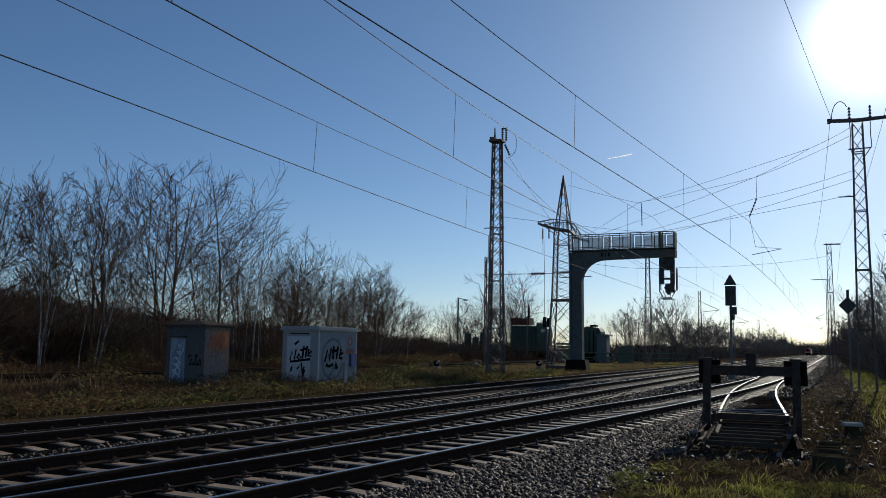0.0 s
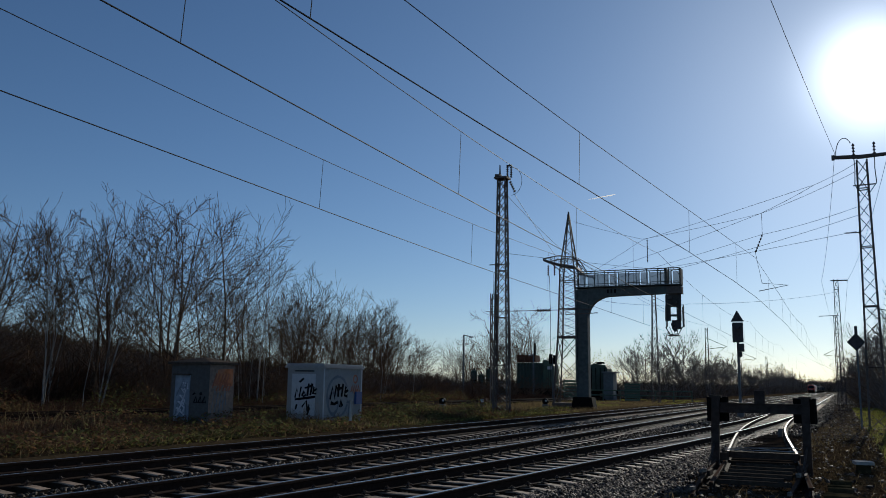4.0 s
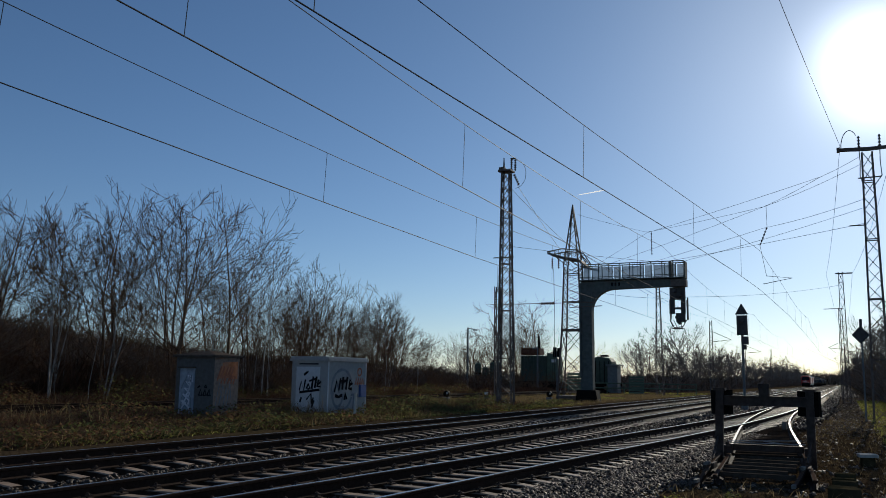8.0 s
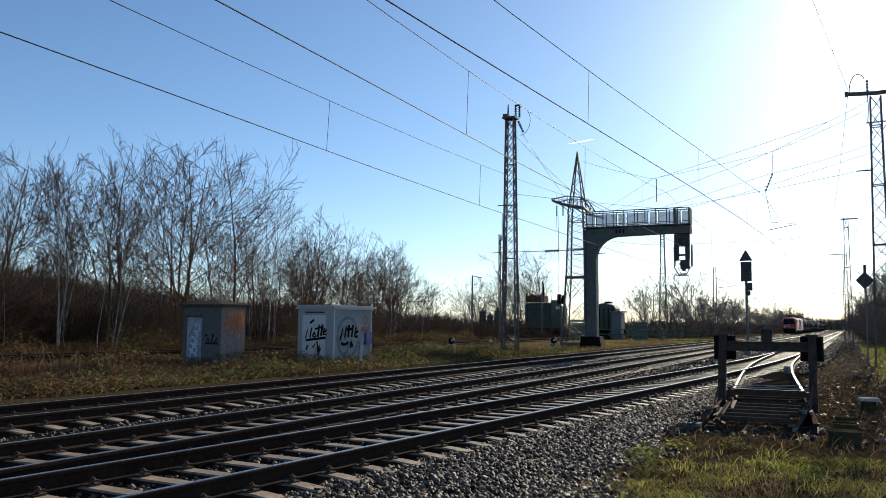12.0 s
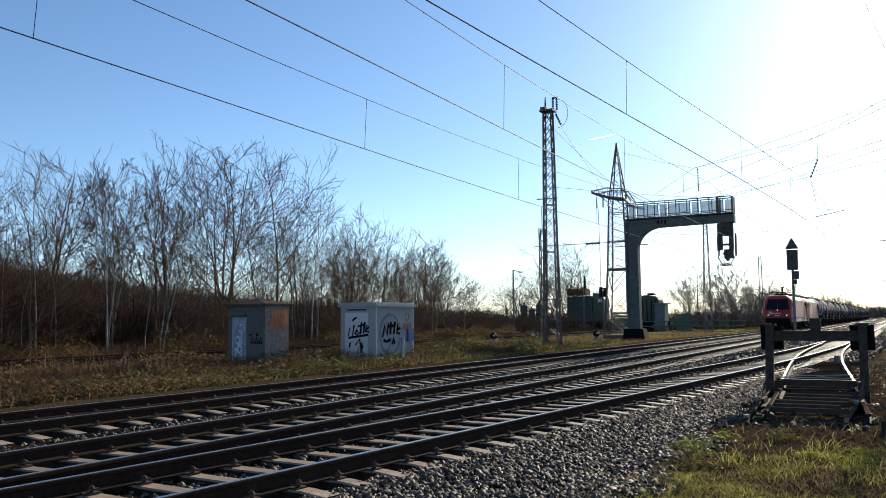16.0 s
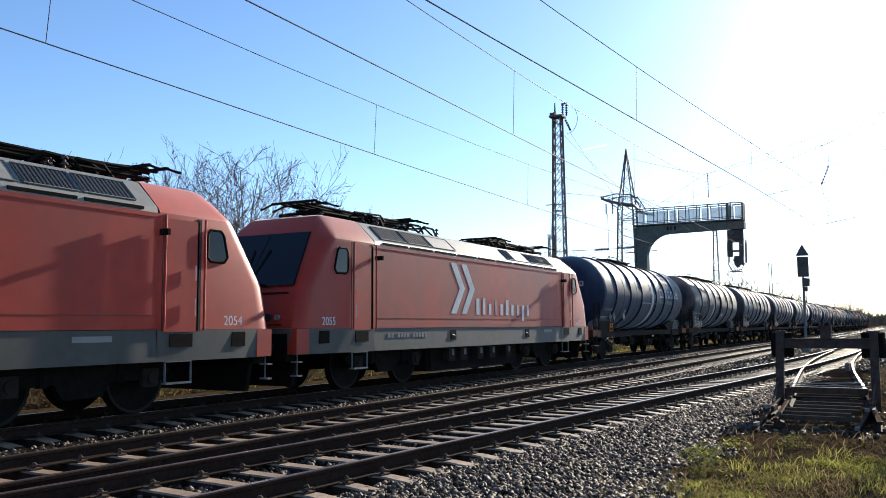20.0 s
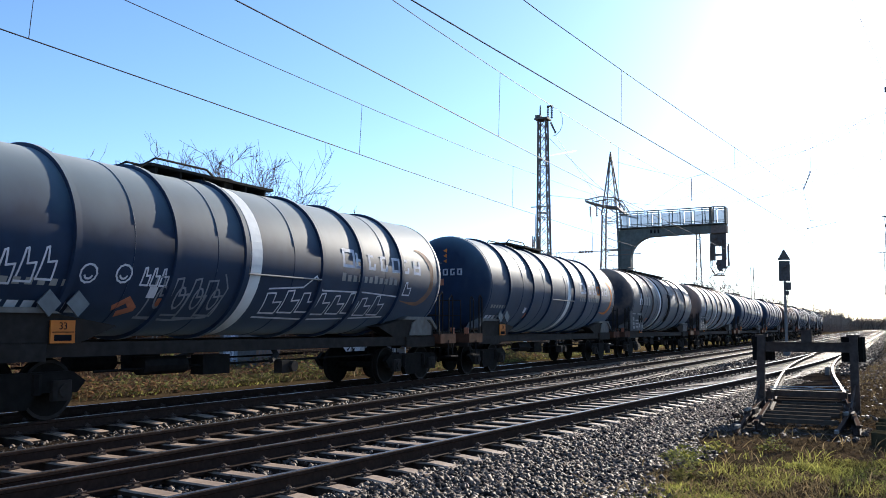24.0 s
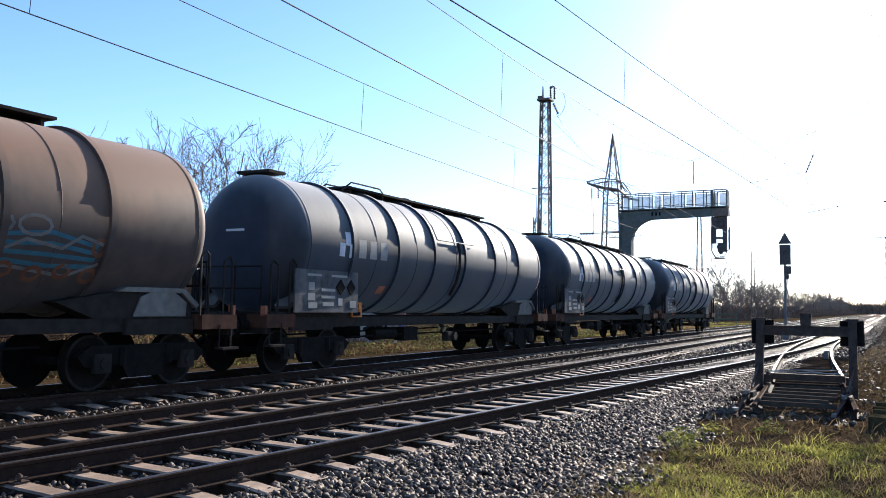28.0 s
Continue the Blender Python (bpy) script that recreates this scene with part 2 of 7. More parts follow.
M = {
    "ground": material("brown grass soil", (0.07, 0.048, 0.028), 0.95, spread=0.5, grain=14, stain=0.35, bump=0.6, dirt=(0.062, 0.056, 0.024), dirt_amount=0.6),
    # near-black: the shade in gaps between stones is put into this colour
    "ballast": material("ballast bed with gap shade", (0.022, 0.017, 0.013), 0.9, spread=0.6, grain=30, stain=0.5, bump=1.0, dirt=(0.022, 0.017, 0.013)),
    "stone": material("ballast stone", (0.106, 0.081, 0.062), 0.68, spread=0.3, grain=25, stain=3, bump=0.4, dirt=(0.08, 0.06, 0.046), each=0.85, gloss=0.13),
    "rail": material("rusty rail", (0.036, 0.022, 0.016), 0.85, spread=0.3, grain=20, stain=2, bump=0.2),
    "railhead": material("polished rail head", (0.42, 0.40, 0.39), 0.32, 1.0, spread=0.1, grain=15, stain=1.5, bump=0.03),
    "wornhead": material("dull rail head", (0.24, 0.22, 0.21), 0.5, 1.0, spread=0.15, grain=15, stain=1.5, bump=0.05),
    "deadrail": material("rusted rail head", (0.10, 0.066, 0.048), 0.95, spread=0.3, grain=12, stain=2),
    # paler than the old timber: sun on the sleeper tops is in the colour
    "greytimber": material("grey timber with sunlit tops", (0.075, 0.058, 0.044), 0.95, spread=0.35, grain=9, stain=1.4, bump=0.5),
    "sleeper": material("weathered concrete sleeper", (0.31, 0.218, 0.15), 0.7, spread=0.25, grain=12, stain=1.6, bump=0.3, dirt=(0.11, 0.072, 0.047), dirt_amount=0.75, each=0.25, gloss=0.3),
    # dark copy of the sleeper colour: shade between sleepers painted on their flanks
    "sleeperside": material("shade-darkened sleeper flank", (0.05, 0.036, 0.027), 0.95, spread=0.35, grain=12, stain=1.6, bump=0.3),
    "timber": material("old timber", (0.05, 0.036, 0.025), 0.95, spread=0.4, grain=9, stain=1.4, bump=0.5, each=0.25),
    "clip": material("rusty fastening", (0.07, 0.05, 0.04), 0.7, spread=0.3, grain=40),
    "steel": material("dark painted mast steel", (0.14, 0.115, 0.10), 0.65, spread=0.3, grain=6, stain=0.8, bump=0.1, dirt=(0.12, 0.06, 0.035)),
    "gantrysteel": material("grey-green gantry paint", (0.105, 0.122, 0.115), 0.65, spread=0.25, grain=5, stain=0.8, bump=0.1, dirt=(0.09, 0.07, 0.055), streak=2),
    "stopsteel": material("dark rusted rail steel", (0.06, 0.048, 0.042), 0.86, spread=0.35, grain=9, stain=1.5, bump=0.3, dirt=(0.10, 0.05, 0.03)),
    "greysteel": material("grey painted steel", (0.17, 0.18, 0.18), 0.6, spread=0.2, grain=5, stain=0.7, dirt=(0.10, 0.06, 0.04)),
    "wire": material("copper wire", (0.06, 0.055, 0.05), 0.6, spread=0.1, grain=3, bump=0),
    "ceramic": material("brown insulator", (0.09, 0.05, 0.035), 0.25, spread=0.1, grain=8),
    "hutgrey": material("grey painted concrete", (0.13, 0.12, 0.11), 0.85, spread=0.2, grain=7, stain=0.9, dirt=(0.11, 0.10, 0.095), streak=3),
    "hutbrown": material("stained brown render", (0.31, 0.225, 0.175), 0.9, spread=0.35, grain=7, stain=1.3, dirt=(0.22, 0.19, 0.17), dirt_amount=0.8),
    "roofdark": material("dark felt roof", (0.10, 0.08, 0.065), 0.9, spread=0.3, grain=9),
    "cabwhite": material("pale grey cabinet paint", (0.36, 0.35, 0.335), 0.6, spread=0.1, grain=6, stain=0.9, dirt=(0.32, 0.33, 0.35), streak=3),
    "cabdoor": material("white cabinet door", (0.56, 0.56, 0.57), 0.55, spread=0.1, grain=6, stain=1.2, dirt=(0.42, 0.43, 0.45), streak=3),
    "doorpaint": material("pale blue-grey sprayed panel", (0.33, 0.36, 0.41), 0.7, spread=0.25, grain=5, stain=2.2, dirt=(0.13, 0.15, 0.19), dirt_amount=0.9, streak=2),
    "spray": material("black spray paint", (0.014, 0.014, 0.017), 0.95, spread=0.1, grain=6, bump=0),
    "sprayorange": material("faded orange spray paint", (0.55, 0.20, 0.085), 0.7, spread=0.35, grain=5, stain=2.5, dirt=(0.3, 0.2, 0.15), dirt_amount=0.8),
    "sprayred": material("red spray paint", (0.40, 0.15, 0.085), 0.6, spread=0.2, grain=6, stain=2),
    "spraywhite": material("pale spray paint", (0.62, 0.62, 0.66), 0.6, spread=0.2, grain=6, stain=2),
    "spraygrey": material("grey spray paint", (0.22, 0.23, 0.26), 0.6, spread=0.2, grain=6, stain=2),
    "bark": material("brown bark", (0.17, 0.11, 0.07), 0.95, spread=0.4, grain=5, stain=1.2, bump=0.4, each=0.25),
    "birch": material("pale birch bark", (0.32, 0.28, 0.24), 0.85, spread=0.45, grain=3, stain=2.5, bump=0.3, dirt=(0.10, 0.08, 0.06), dirt_amount=0.8),
    # far haze is put into these paler bark and brush colours
    "barkgrey": material("bark paled for distance haze", (0.22, 0.185, 0.155), 0.95, spread=0.4, grain=5, stain=1.2, bump=0.3, each=0.25),
    "brush": material("grey-brown brush paled for haze", (0.19, 0.145, 0.11), 0.95, spread=0.3, grain=3, stain=0.3, bump=0, each=0.5),
    "twig": material("bramble twigs", (0.13, 0.07, 0.042), 0.95, spread=0.3, grain=3, stain=0.3, bump=0, each=0.5),
    "grass": material("green grass blades", (0.225, 0.225, 0.054), 0.8, spread=0.3, grain=2, stain=0.4, bump=0, dirt=(0.17, 0.13, 0.05), dirt_amount=0.75, each=0.6, thin=0.6),
    "drygrass": material("dry grass blades", (0.175, 0.130, 0.066), 0.8, spread=0.3, grain=2, stain=0.4, bump=0, each=0.4, thin=0.5),
    "litter": material("dead leaf litter", (0.075, 0.052, 0.03), 0.9, spread=0.3, grain=2, stain=0.4, bump=0, each=0.5, thin=0.3),
    "deadleaf": material("russet dead leaves", (0.165, 0.092, 0.048), 0.8, spread=0.3, grain=3, stain=0.6, bump=0, each=0.5, thin=0.4),
    "sprayteal": material("turquoise spray paint", (0.05, 0.13, 0.17), 0.6, spread=0.2, grain=6, stain=2),
    "leaf": material("bramble leaves", (0.13, 0.132, 0.046), 0.8, spread=0.3, grain=3, stain=0.6, bump=0, dirt=(0.13, 0.07, 0.03), dirt_amount=0.8, each=0.5, thin=0.5),
    "red": material("traffic red loco paint", (0.44, 0.034, 0.016), 0.45, spread=0.14, grain=3, stain=0.5, bump=0.02, dirt=(0.22, 0.048, 0.03), dirt_amount=0.8, streak=2.5, gloss=0.25, sheen=0.26),
    "locogrey": material("grimy grey skirt paint", (0.075, 0.072, 0.062), 0.55, spread=0.15, grain=5, stain=0.9, bump=0.03, dirt=(0.12, 0.095, 0.075), streak=2, gloss=0.25, sheen=0.3),
    "locopale": material("faded number marking", (0.30, 0.29, 0.27), 0.6, spread=0.1, grain=6),
    "dataplate": material("dark dirty data board", (0.06, 0.062, 0.066), 0.7, spread=0.4, grain=5, stain=2.4, dirt=(0.16, 0.15, 0.14), dirt_amount=0.8),
    "board": material("pale worn data board", (0.15, 0.147, 0.138), 0.6, spread=0.3, grain=5, stain=2.0, dirt=(0.14, 0.12, 0.10), dirt_amount=0.7),
    "roofgrey": material("pale grey roof panel", (0.25, 0.24, 0.21), 0.45, spread=0.12, grain=5, stain=0.8, dirt=(0.26, 0.22, 0.18)),
    "grille": material("dark ventilation grille", (0.042, 0.042, 0.044), 0.6, spread=0.2, grain=30),
    "black": material("sooty black running gear", (0.010, 0.009, 0.008), 0.75, spread=0.4, grain=8, stain=1.2, dirt=(0.02, 0.014, 0.011), gloss=0.04),
    "tyre": material("worn wheel steel", (0.025, 0.021, 0.019), 0.7, 0.0, spread=0.2, grain=9),
    "glass": material("dark cab glass", (0.006, 0.009, 0.015), 0.08, spread=0.05, grain=2, bump=0, gloss=0.3),
    "white": material("white lettering", (0.72, 0.72, 0.70), 0.6, spread=0.08, grain=6, stain=1.2, dirt=(0.5, 0.47, 0.45)),
    "silver": material("worn silver handrail", (0.5, 0.5, 0.48), 0.4, 0.6, spread=0.15, grain=9),
    "orange": material("orange panel", (0.62, 0.19, 0.035), 0.6, spread=0.1, grain=6),
    "faded": material("faded orange marking", (0.26, 0.145, 0.085), 0.7, spread=0.3, grain=5, stain=2.5, dirt=(0.06, 0.06, 0.07), dirt_amount=0.9),
    "yellow": material("yellow panel", (0.7, 0.5, 0.06), 0.5, spread=0.1, grain=6),
    "signblue": material("blue marking", (0.05, 0.10, 0.3), 0.5, spread=0.1, grain=6),
    "tankblue": material("dark blue tank paint", (0.008, 0.021, 0.052), 0.6, spread=0.22, grain=3, stain=0.8, streak=2.2, bump=0.03, dirt=(0.016, 0.03, 0.056), dirt_amount=0.75, dust_skylight=(0.105, 0.158, 0.19), gloss=0.2, sheen=0.24),
    "tankbrown": material("rust-dusted brown tank", (0.026, 0.029, 0.040), 0.6, spread=0.22, grain=3, stain=0.8, bump=0.03, dirt=(0.04, 0.037, 0.038), dirt_amount=0.8, dust_skylight=(0.30, 0.205, 0.145), gloss=0.18, sheen=0.25, ragged=1.5),
    "tankgrey": material("grey tank paint", (0.022, 0.030, 0.044), 0.6, spread=0.22, grain=3, stain=0.8, streak=2.2, bump=0.03, dirt=(0.06, 0.052, 0.046), dirt_amount=0.75, dust_skylight=(0.23, 0.235, 0.24), gloss=0.18, sheen=0.3),
    "tanktan": material("tan tank paint", (0.055, 0.06, 0.072), 0.6, spread=0.22, grain=3, stain=0.8, streak=2.2, bump=0.03, dirt=(0.06, 0.046, 0.04), dirt_amount=0.75, dust_skylight=(0.44, 0.28, 0.19), sheen=0.4, ragged=1.5),
    "tankrust": material("dull brown tank paint", (0.075, 0.055, 0.046), 0.6, spread=0.22, grain=3, stain=0.8, streak=2.2, bump=0.03, dirt=(0.06, 0.05, 0.045), dirt_amount=0.75, dust_skylight=(0.20, 0.115, 0.075), sheen=0.12, ragged=1.5),
    "signal": material("sooty signal enamel", (0.085, 0.082, 0.08), 0.7, spread=0.25, grain=6, stain=1.2, dirt=(0.05, 0.04, 0.034)),
    "saddlegrey": material("chalky grey saddle and sunlit-face paint", (0.175, 0.165, 0.148), 0.8, spread=0.25, grain=6, stain=1.6, dirt=(0.12, 0.09, 0.07), dirt_amount=0.8, streak=2),
    "sillrust": material("rust-streaked sill paint", (0.085, 0.04, 0.026), 0.8, spread=0.35, grain=6, stain=1.5, dirt=(0.035, 0.025, 0.02), dirt_amount=0.8),
    "frame": material("grimy wagon frame", (0.026, 0.022, 0.019), 0.75, spread=0.3, grain=6, stain=1.2, dirt=(0.04, 0.028, 0.021), gloss=0.06),
    "fenceg": material("green fence slats", (0.13, 0.17, 0.115), 0.6, spread=0.2, grain=5),
    "shedgreen": material("green sheet metal", (0.088, 0.108, 0.082), 0.7, spread=0.2, grain=5, stain=0.6, streak=3),
    "rust": material("rust brown machine paint", (0.16, 0.075, 0.045), 0.7, spread=0.3, grain=5),
    "concrete": material("pale concrete", (0.42, 0.41, 0.38), 0.9, spread=0.2, grain=8, stain=1.2),
    "moss": material("mossy timber", (0.05, 0.042, 0.022), 0.95, spread=0.4, grain=9, stain=1.5, bump=0.5, dirt=(0.09, 0.07, 0.05)),
    "screen": material("pale wire screen", (0.42, 0.45, 0.48), 0.8, spread=0.08, grain=4, bump=0, alpha=0.55),
    "vapour": material("bright ice vapour", (0.85, 0.85, 0.86), 0.95, spread=0.1, grain=0.02, bump=0, thin=0.97),
    "lamp": glow("lit headlamp", (1.0, 0.93, 0.78), 0.55),
}

# ---- mesh helpers ----


class Shape:
    """Vertices and faces of one mesh, gathered from solids."""

    def __init__(self):
        self.v, self.f, self.m = [], [], []

    def add(self, verts, faces, slot=0):
        k = len(self.v)
        self.v += [tuple(p) for p in verts]
        self.f += [tuple(i + k for i in f) for f in faces]
        self.m += [slot] * len(faces)
        return self

    def box(self, x, y, z, sx, sy, sz, turn=None, slot=0, bevel=0.0):
        """A box by its centre and sizes, its upright edges cut by bevel."""
        hx, hy, hz = sx / 2, sy / 2, sz / 2
        if bevel:
            b = bevel
            ring = [(hx - b, -hy), (hx, -hy + b), (hx, hy - b), (hx - b, hy), (-hx + b, hy), (-hx, hy - b), (-hx, -hy + b), (-hx + b, -hy)]
        else:
            ring = [(-hx, -hy), (hx, -hy), (hx, hy), (-hx, hy)]
        k = len(ring)
        vs = [Vector((a, c, -hz)) for a, c in ring] + [Vector((a, c, hz)) for a, c in ring]
        if turn is not None:
            vs = [turn @ p for p in vs]
        vs = [p + Vector((x, y, z)) for p in vs]
        fs = [tuple(reversed(range(k))), tuple(range(k, 2 * k))] + [(i, (i + 1) % k, k + (i + 1) % k, k + i) for i in range(k)]
        return self.add(vs, fs, slot)

    def tube(self, a, b, r0, r1=None, n=6, slot=0, caps=True):
        a, b = Vector(a), Vector(b)
        r1 = r0 if r1 is None else r1
        d = b - a
        if d.length < 1e-6:
            return self
        q = d.to_track_quat("Z", "Y")
        ring = [q @ Vector((math.cos(2 * math.pi * i / n), math.sin(2 * math.pi * i / n), 0)) for i in range(n)]
        vs = [a + p * r0 for p in ring] + [b + p * r1 for p in ring]
        fs = [(i, (i + 1) % n, n + (i + 1) % n, n + i) for i in range(n)]
        if caps:
            fs += [tuple(reversed(range(n))), tuple(range(n, 2 * n))]
        return self.add(vs, fs, slot)

    def line(self, points, r, n=5, slot=0):
        """One bent round bar through all the points."""
        ps = [Vector(p) for p in points]
        vs, k = [], len(ps)
        side = None
        for i, p in enumerate(ps):
            d = (ps[min(i + 1, k - 1)] - ps[max(i - 1, 0)]).normalized()
            if side is None or abs(side.dot(d)) > 0.95:
                side = d.orthogonal()
            side = (side - d * side.dot(d)).normalized()
            up = d.cross(side)
            vs += [p + (side * math.cos(2 * math.pi * q / n) + up * math.sin(2 * math.pi * q / n)) * r for q in range(n)]
        fs = [(i * n + q, i * n + (q + 1) % n, (i + 1) * n + (q + 1) % n, (i + 1) * n + q) for i in range(k - 1) for q in range(n)]
        fs += [tuple(range(n)), tuple(range((k - 1) * n, k * n))]
        return self.add(vs, fs, slot)

    def bar(self, a, b, w, slot=0):
        """A square steel bar from a to b."""
        return self.tube(a, b, w * 0.7, w * 0.7, 4, slot)

    def sweep(self, section, path, closed=True, slots=None):
        """A section (across, up) carried along a path of (x, y, z, heading)."""
        k, vs, fs, ms = len(section), [], [], []
        for x, y, z, a in path:
            c, s = math.cos(a), math.sin(a)
            vs += [(x + c * u, y - s * u, z + w) for u, w in section]
        for j in range(len(path) - 1):
            for i in range(k if closed else k - 1):
                i2 = (i + 1) % k
                fs.append((j * k + i, j * k + i2, (j + 1) * k + i2, (j + 1) * k + i))
                ms.append(slots[i] if slots else 0)
        if closed:
            fs += [tuple(range(k)), tuple(reversed(range((len(path) - 1) * k, len(path) * k)))]
            ms += [0, 0]
        kk = len(self.v)
        self.v += vs
        self.f += [tuple(i + kk for i in f) for f in fs]
        self.m += ms
        return self

    def lathe(self, profile, axis_z, n=24, slot=0, y0=0.0):
        """A profile of (along y, radius) turned about the line x = 0, z = axis_z."""
        k, vs = len(profile), []
        for i in range(n):
            a = 2 * math.pi * i / n
            vs += [(r * math.cos(a), y0 + y, axis_z + r * math.sin(a)) for y, r in profile]
        fs = [(i * k + j, i * k + j + 1, ((i + 1) % n) * k + j + 1, ((i + 1) % n) * k + j) for i in range(n) for j in range(k - 1)]
        return self.add(vs, fs, slot)

    def prism(self, outline, lo, hi, axis="x", slot=0):
        """An outline of (a, b) pushed along an axis: x gives (y, z), y gives (x, z), z gives (x, y)."""
        at = {"x": lambda u, a, b: (u, a, b), "y": lambda u, a, b: (a, u, b), "z": lambda u, a, b: (a, b, u)}[axis]
        k = len(outline)
        vs = [at(lo, a, b) for a, b in outline] + [at(hi, a, b) for a, b in outline]
        fs = [tuple(range(k)), tuple(reversed(range(k, 2 * k)))] + [(i, k + i, k + (i + 1) % k, (i + 1) % k) for i in range(k)]
        return self.add(vs, fs, slot)

    def data(self, name, mats, smooth=False):
        me = bpy.data.meshes.new(name)
        me.from_pydata(self.v, [], self.f)
        for m in mats if isinstance(mats, (list, tuple)) else [mats]:
            me.materials.append(M[m])
        if len(me.materials) > 1:
            me.polygons.foreach_set("material_index", self.m)
        bm = bmesh.new()
        bm.from_mesh(me)
        bmesh.ops.recalc_face_normals(bm, faces=bm.faces)
        bm.to_mesh(me)
        bm.free()
        if smooth:
            me.polygons.foreach_set("use_smooth", [True] * len(me.polygons))
            me.set_sharp_from_angle(angle=radians(38))
        me.update()
        return me


def part(name, shape, mats, parent=None, label="", smooth=False):
    """One mesh object, a part of its parent; shape may be a mesh that other pieces share."""
    ob = new(name, shape if isinstance(shape, bpy.types.Mesh) else shape.data(name, mats, smooth))
    ob.parent = parent
    return tagged(ob, label)


def thing(name, at, label, category, group="", kind=""):
    ob = new(name)
    ob.empty_display_size = 0.3
    ob.matrix_basis = at
    return tagged(ob, label, category, group, kind)


def boxes(name, rows, mat, parent, label=""):
    """One part for each row of centre and sizes."""
    for row in rows:
        part(name, Shape().box(*row), mat, parent, label)


def lerp(xs, ys, x):
    return float(np.interp(x, xs, ys))


# ---- the plan ----
FAR_X, MID_X = -12.08, -8.13
NEAR_S = (-30, -10, 0, 5, 10, 15, 20, 26, 32, 42, 55, 80, 2000)
NEAR_X = (-8.13, -7.35, -6.55, -6.17, -5.76, -5.34, -4.88, -4.36, -3.93, -3.45, -3.12, -3.0, -3.0)
STUB_S = (14.6, 18.0, 23.6, 30.0, 36.0, 44.0, 56.0)
STUB_X = (-1.24, -1.45, -1.92, -2.45, -2.80, -3.04, -3.12)
SIDE_X = -26.9


def smooth_x(ss, xs, s):
    """A soft curve through the plan's points."""
    return (lerp(ss, xs, s - 2.5) + lerp(ss, xs, s) * 2 + lerp(ss, xs, s + 2.5)) / 4


def near_x(s):
    return smooth_x(NEAR_S, NEAR_X, s)


def stub_x(s):
    return lerp(STUB_S, STUB_X, s) if s < 16 else smooth_x(STUB_S, STUB_X, s)


def ground_z(x, y):
    """The lie of the land: level track bed, a slight dip on the near side, a wooded slope far to the left."""
    z = -0.12
    if x > -7.4:
        edge = near_x(y) + 1.5
        z = lerp((edge, edge + 1.1, edge + 2.0, 6, 12), (-0.30, -0.36, -0.27, -0.25, -0.1), x)
    elif x > -14.6:
        z = -0.42
    z += 0.05 * noise.noise((x * 0.6, y * 0.6, 0)) + 0.03 * noise.noise((x * 2.1, y * 2.1, 3))
    if x < -34:
        rise = min(1.0, (-34 - x) / 55)
        z += 8.5 * rise * rise * (3 - 2 * rise) * max(0.0, min(1.0, (105 - y) / 60))
    return z


def span(lo, hi, step, far, grow):
    """Steps that are fine from lo to hi and widen away from it."""
    mid = list(np.arange(lo, hi, step))
    up, d, v = [], step, hi
    while v < far:
        up.append(v)
        d *= grow
        v += d
    down, d, v = [], step, lo - step
    while v > -far:
        down.append(v)
        d *= grow
        v -= d
    return [-far] + down[::-1] + mid + up + [far]


gx, gy = span(-16, 4, 0.35, 3000, 1.16), span(-4, 40, 0.5, 3000, 1.14)
verts = [(x, y, ground_z(x, y)) for y in gy for x in gx]
nx = len(gx)
ground = Shape().add(verts, [(j * nx + i, j * nx + i + 1, (j + 1) * nx + i + 1, (j + 1) * nx + i) for j in range(len(gy) - 1) for i in range(nx - 1)])
tagged(part("ground", ground, "ground", smooth=True), "rough grassy soil beside railway tracks", "ground", kind="structure")

# ballast beds
CRIB = [(-1.3, -0.235), (-1.16, -0.46), (1.16, -0.46), (1.3, -0.235)]
bed = Shape()
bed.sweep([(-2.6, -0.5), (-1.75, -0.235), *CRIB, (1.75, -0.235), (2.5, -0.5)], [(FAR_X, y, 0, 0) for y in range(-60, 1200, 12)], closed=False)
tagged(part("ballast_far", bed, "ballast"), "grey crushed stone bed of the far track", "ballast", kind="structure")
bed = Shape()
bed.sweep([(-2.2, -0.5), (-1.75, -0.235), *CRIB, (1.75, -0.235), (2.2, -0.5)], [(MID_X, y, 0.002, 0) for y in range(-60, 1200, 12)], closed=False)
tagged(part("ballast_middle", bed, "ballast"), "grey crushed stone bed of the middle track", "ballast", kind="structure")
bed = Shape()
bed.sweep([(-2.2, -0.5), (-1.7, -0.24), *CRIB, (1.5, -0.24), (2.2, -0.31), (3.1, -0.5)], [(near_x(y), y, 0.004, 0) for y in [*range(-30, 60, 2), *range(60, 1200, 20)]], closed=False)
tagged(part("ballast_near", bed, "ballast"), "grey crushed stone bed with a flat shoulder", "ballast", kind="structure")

# ---- tracks ----
RAIL = [(-0.075, -0.172), (0.075, -0.172), (0.075, -0.16), (0.012, -0.142), (0.010, -0.052), (0.034, -0.040), (0.036, -0.010), (0.028, 0.0), (-0.028, 0.0), (-0.036, -0.010), (-0.034, -0.040), (-0.010, -0.052), (-0.012, -0.142), (-0.075, -0.16)]
RAIL_SLOTS = [0] * 14
RAIL_SLOTS[7] = 1


def heading(fx, s):
    return math.atan2(fx(s + 0.5) - fx(s - 0.5), 1.0)


def sleeper_mesh(name, mat, long=2.6, wide=0.26):
    """A sleeper with raised seats under the rails and a hollow middle."""
    sh = Shape()
    xs = [-long / 2, -0.98, -0.52, 0.52, 0.98, long / 2]
    tops = [-0.205, -0.176, -0.182, -0.182, -0.176, -0.205]
    sec = []
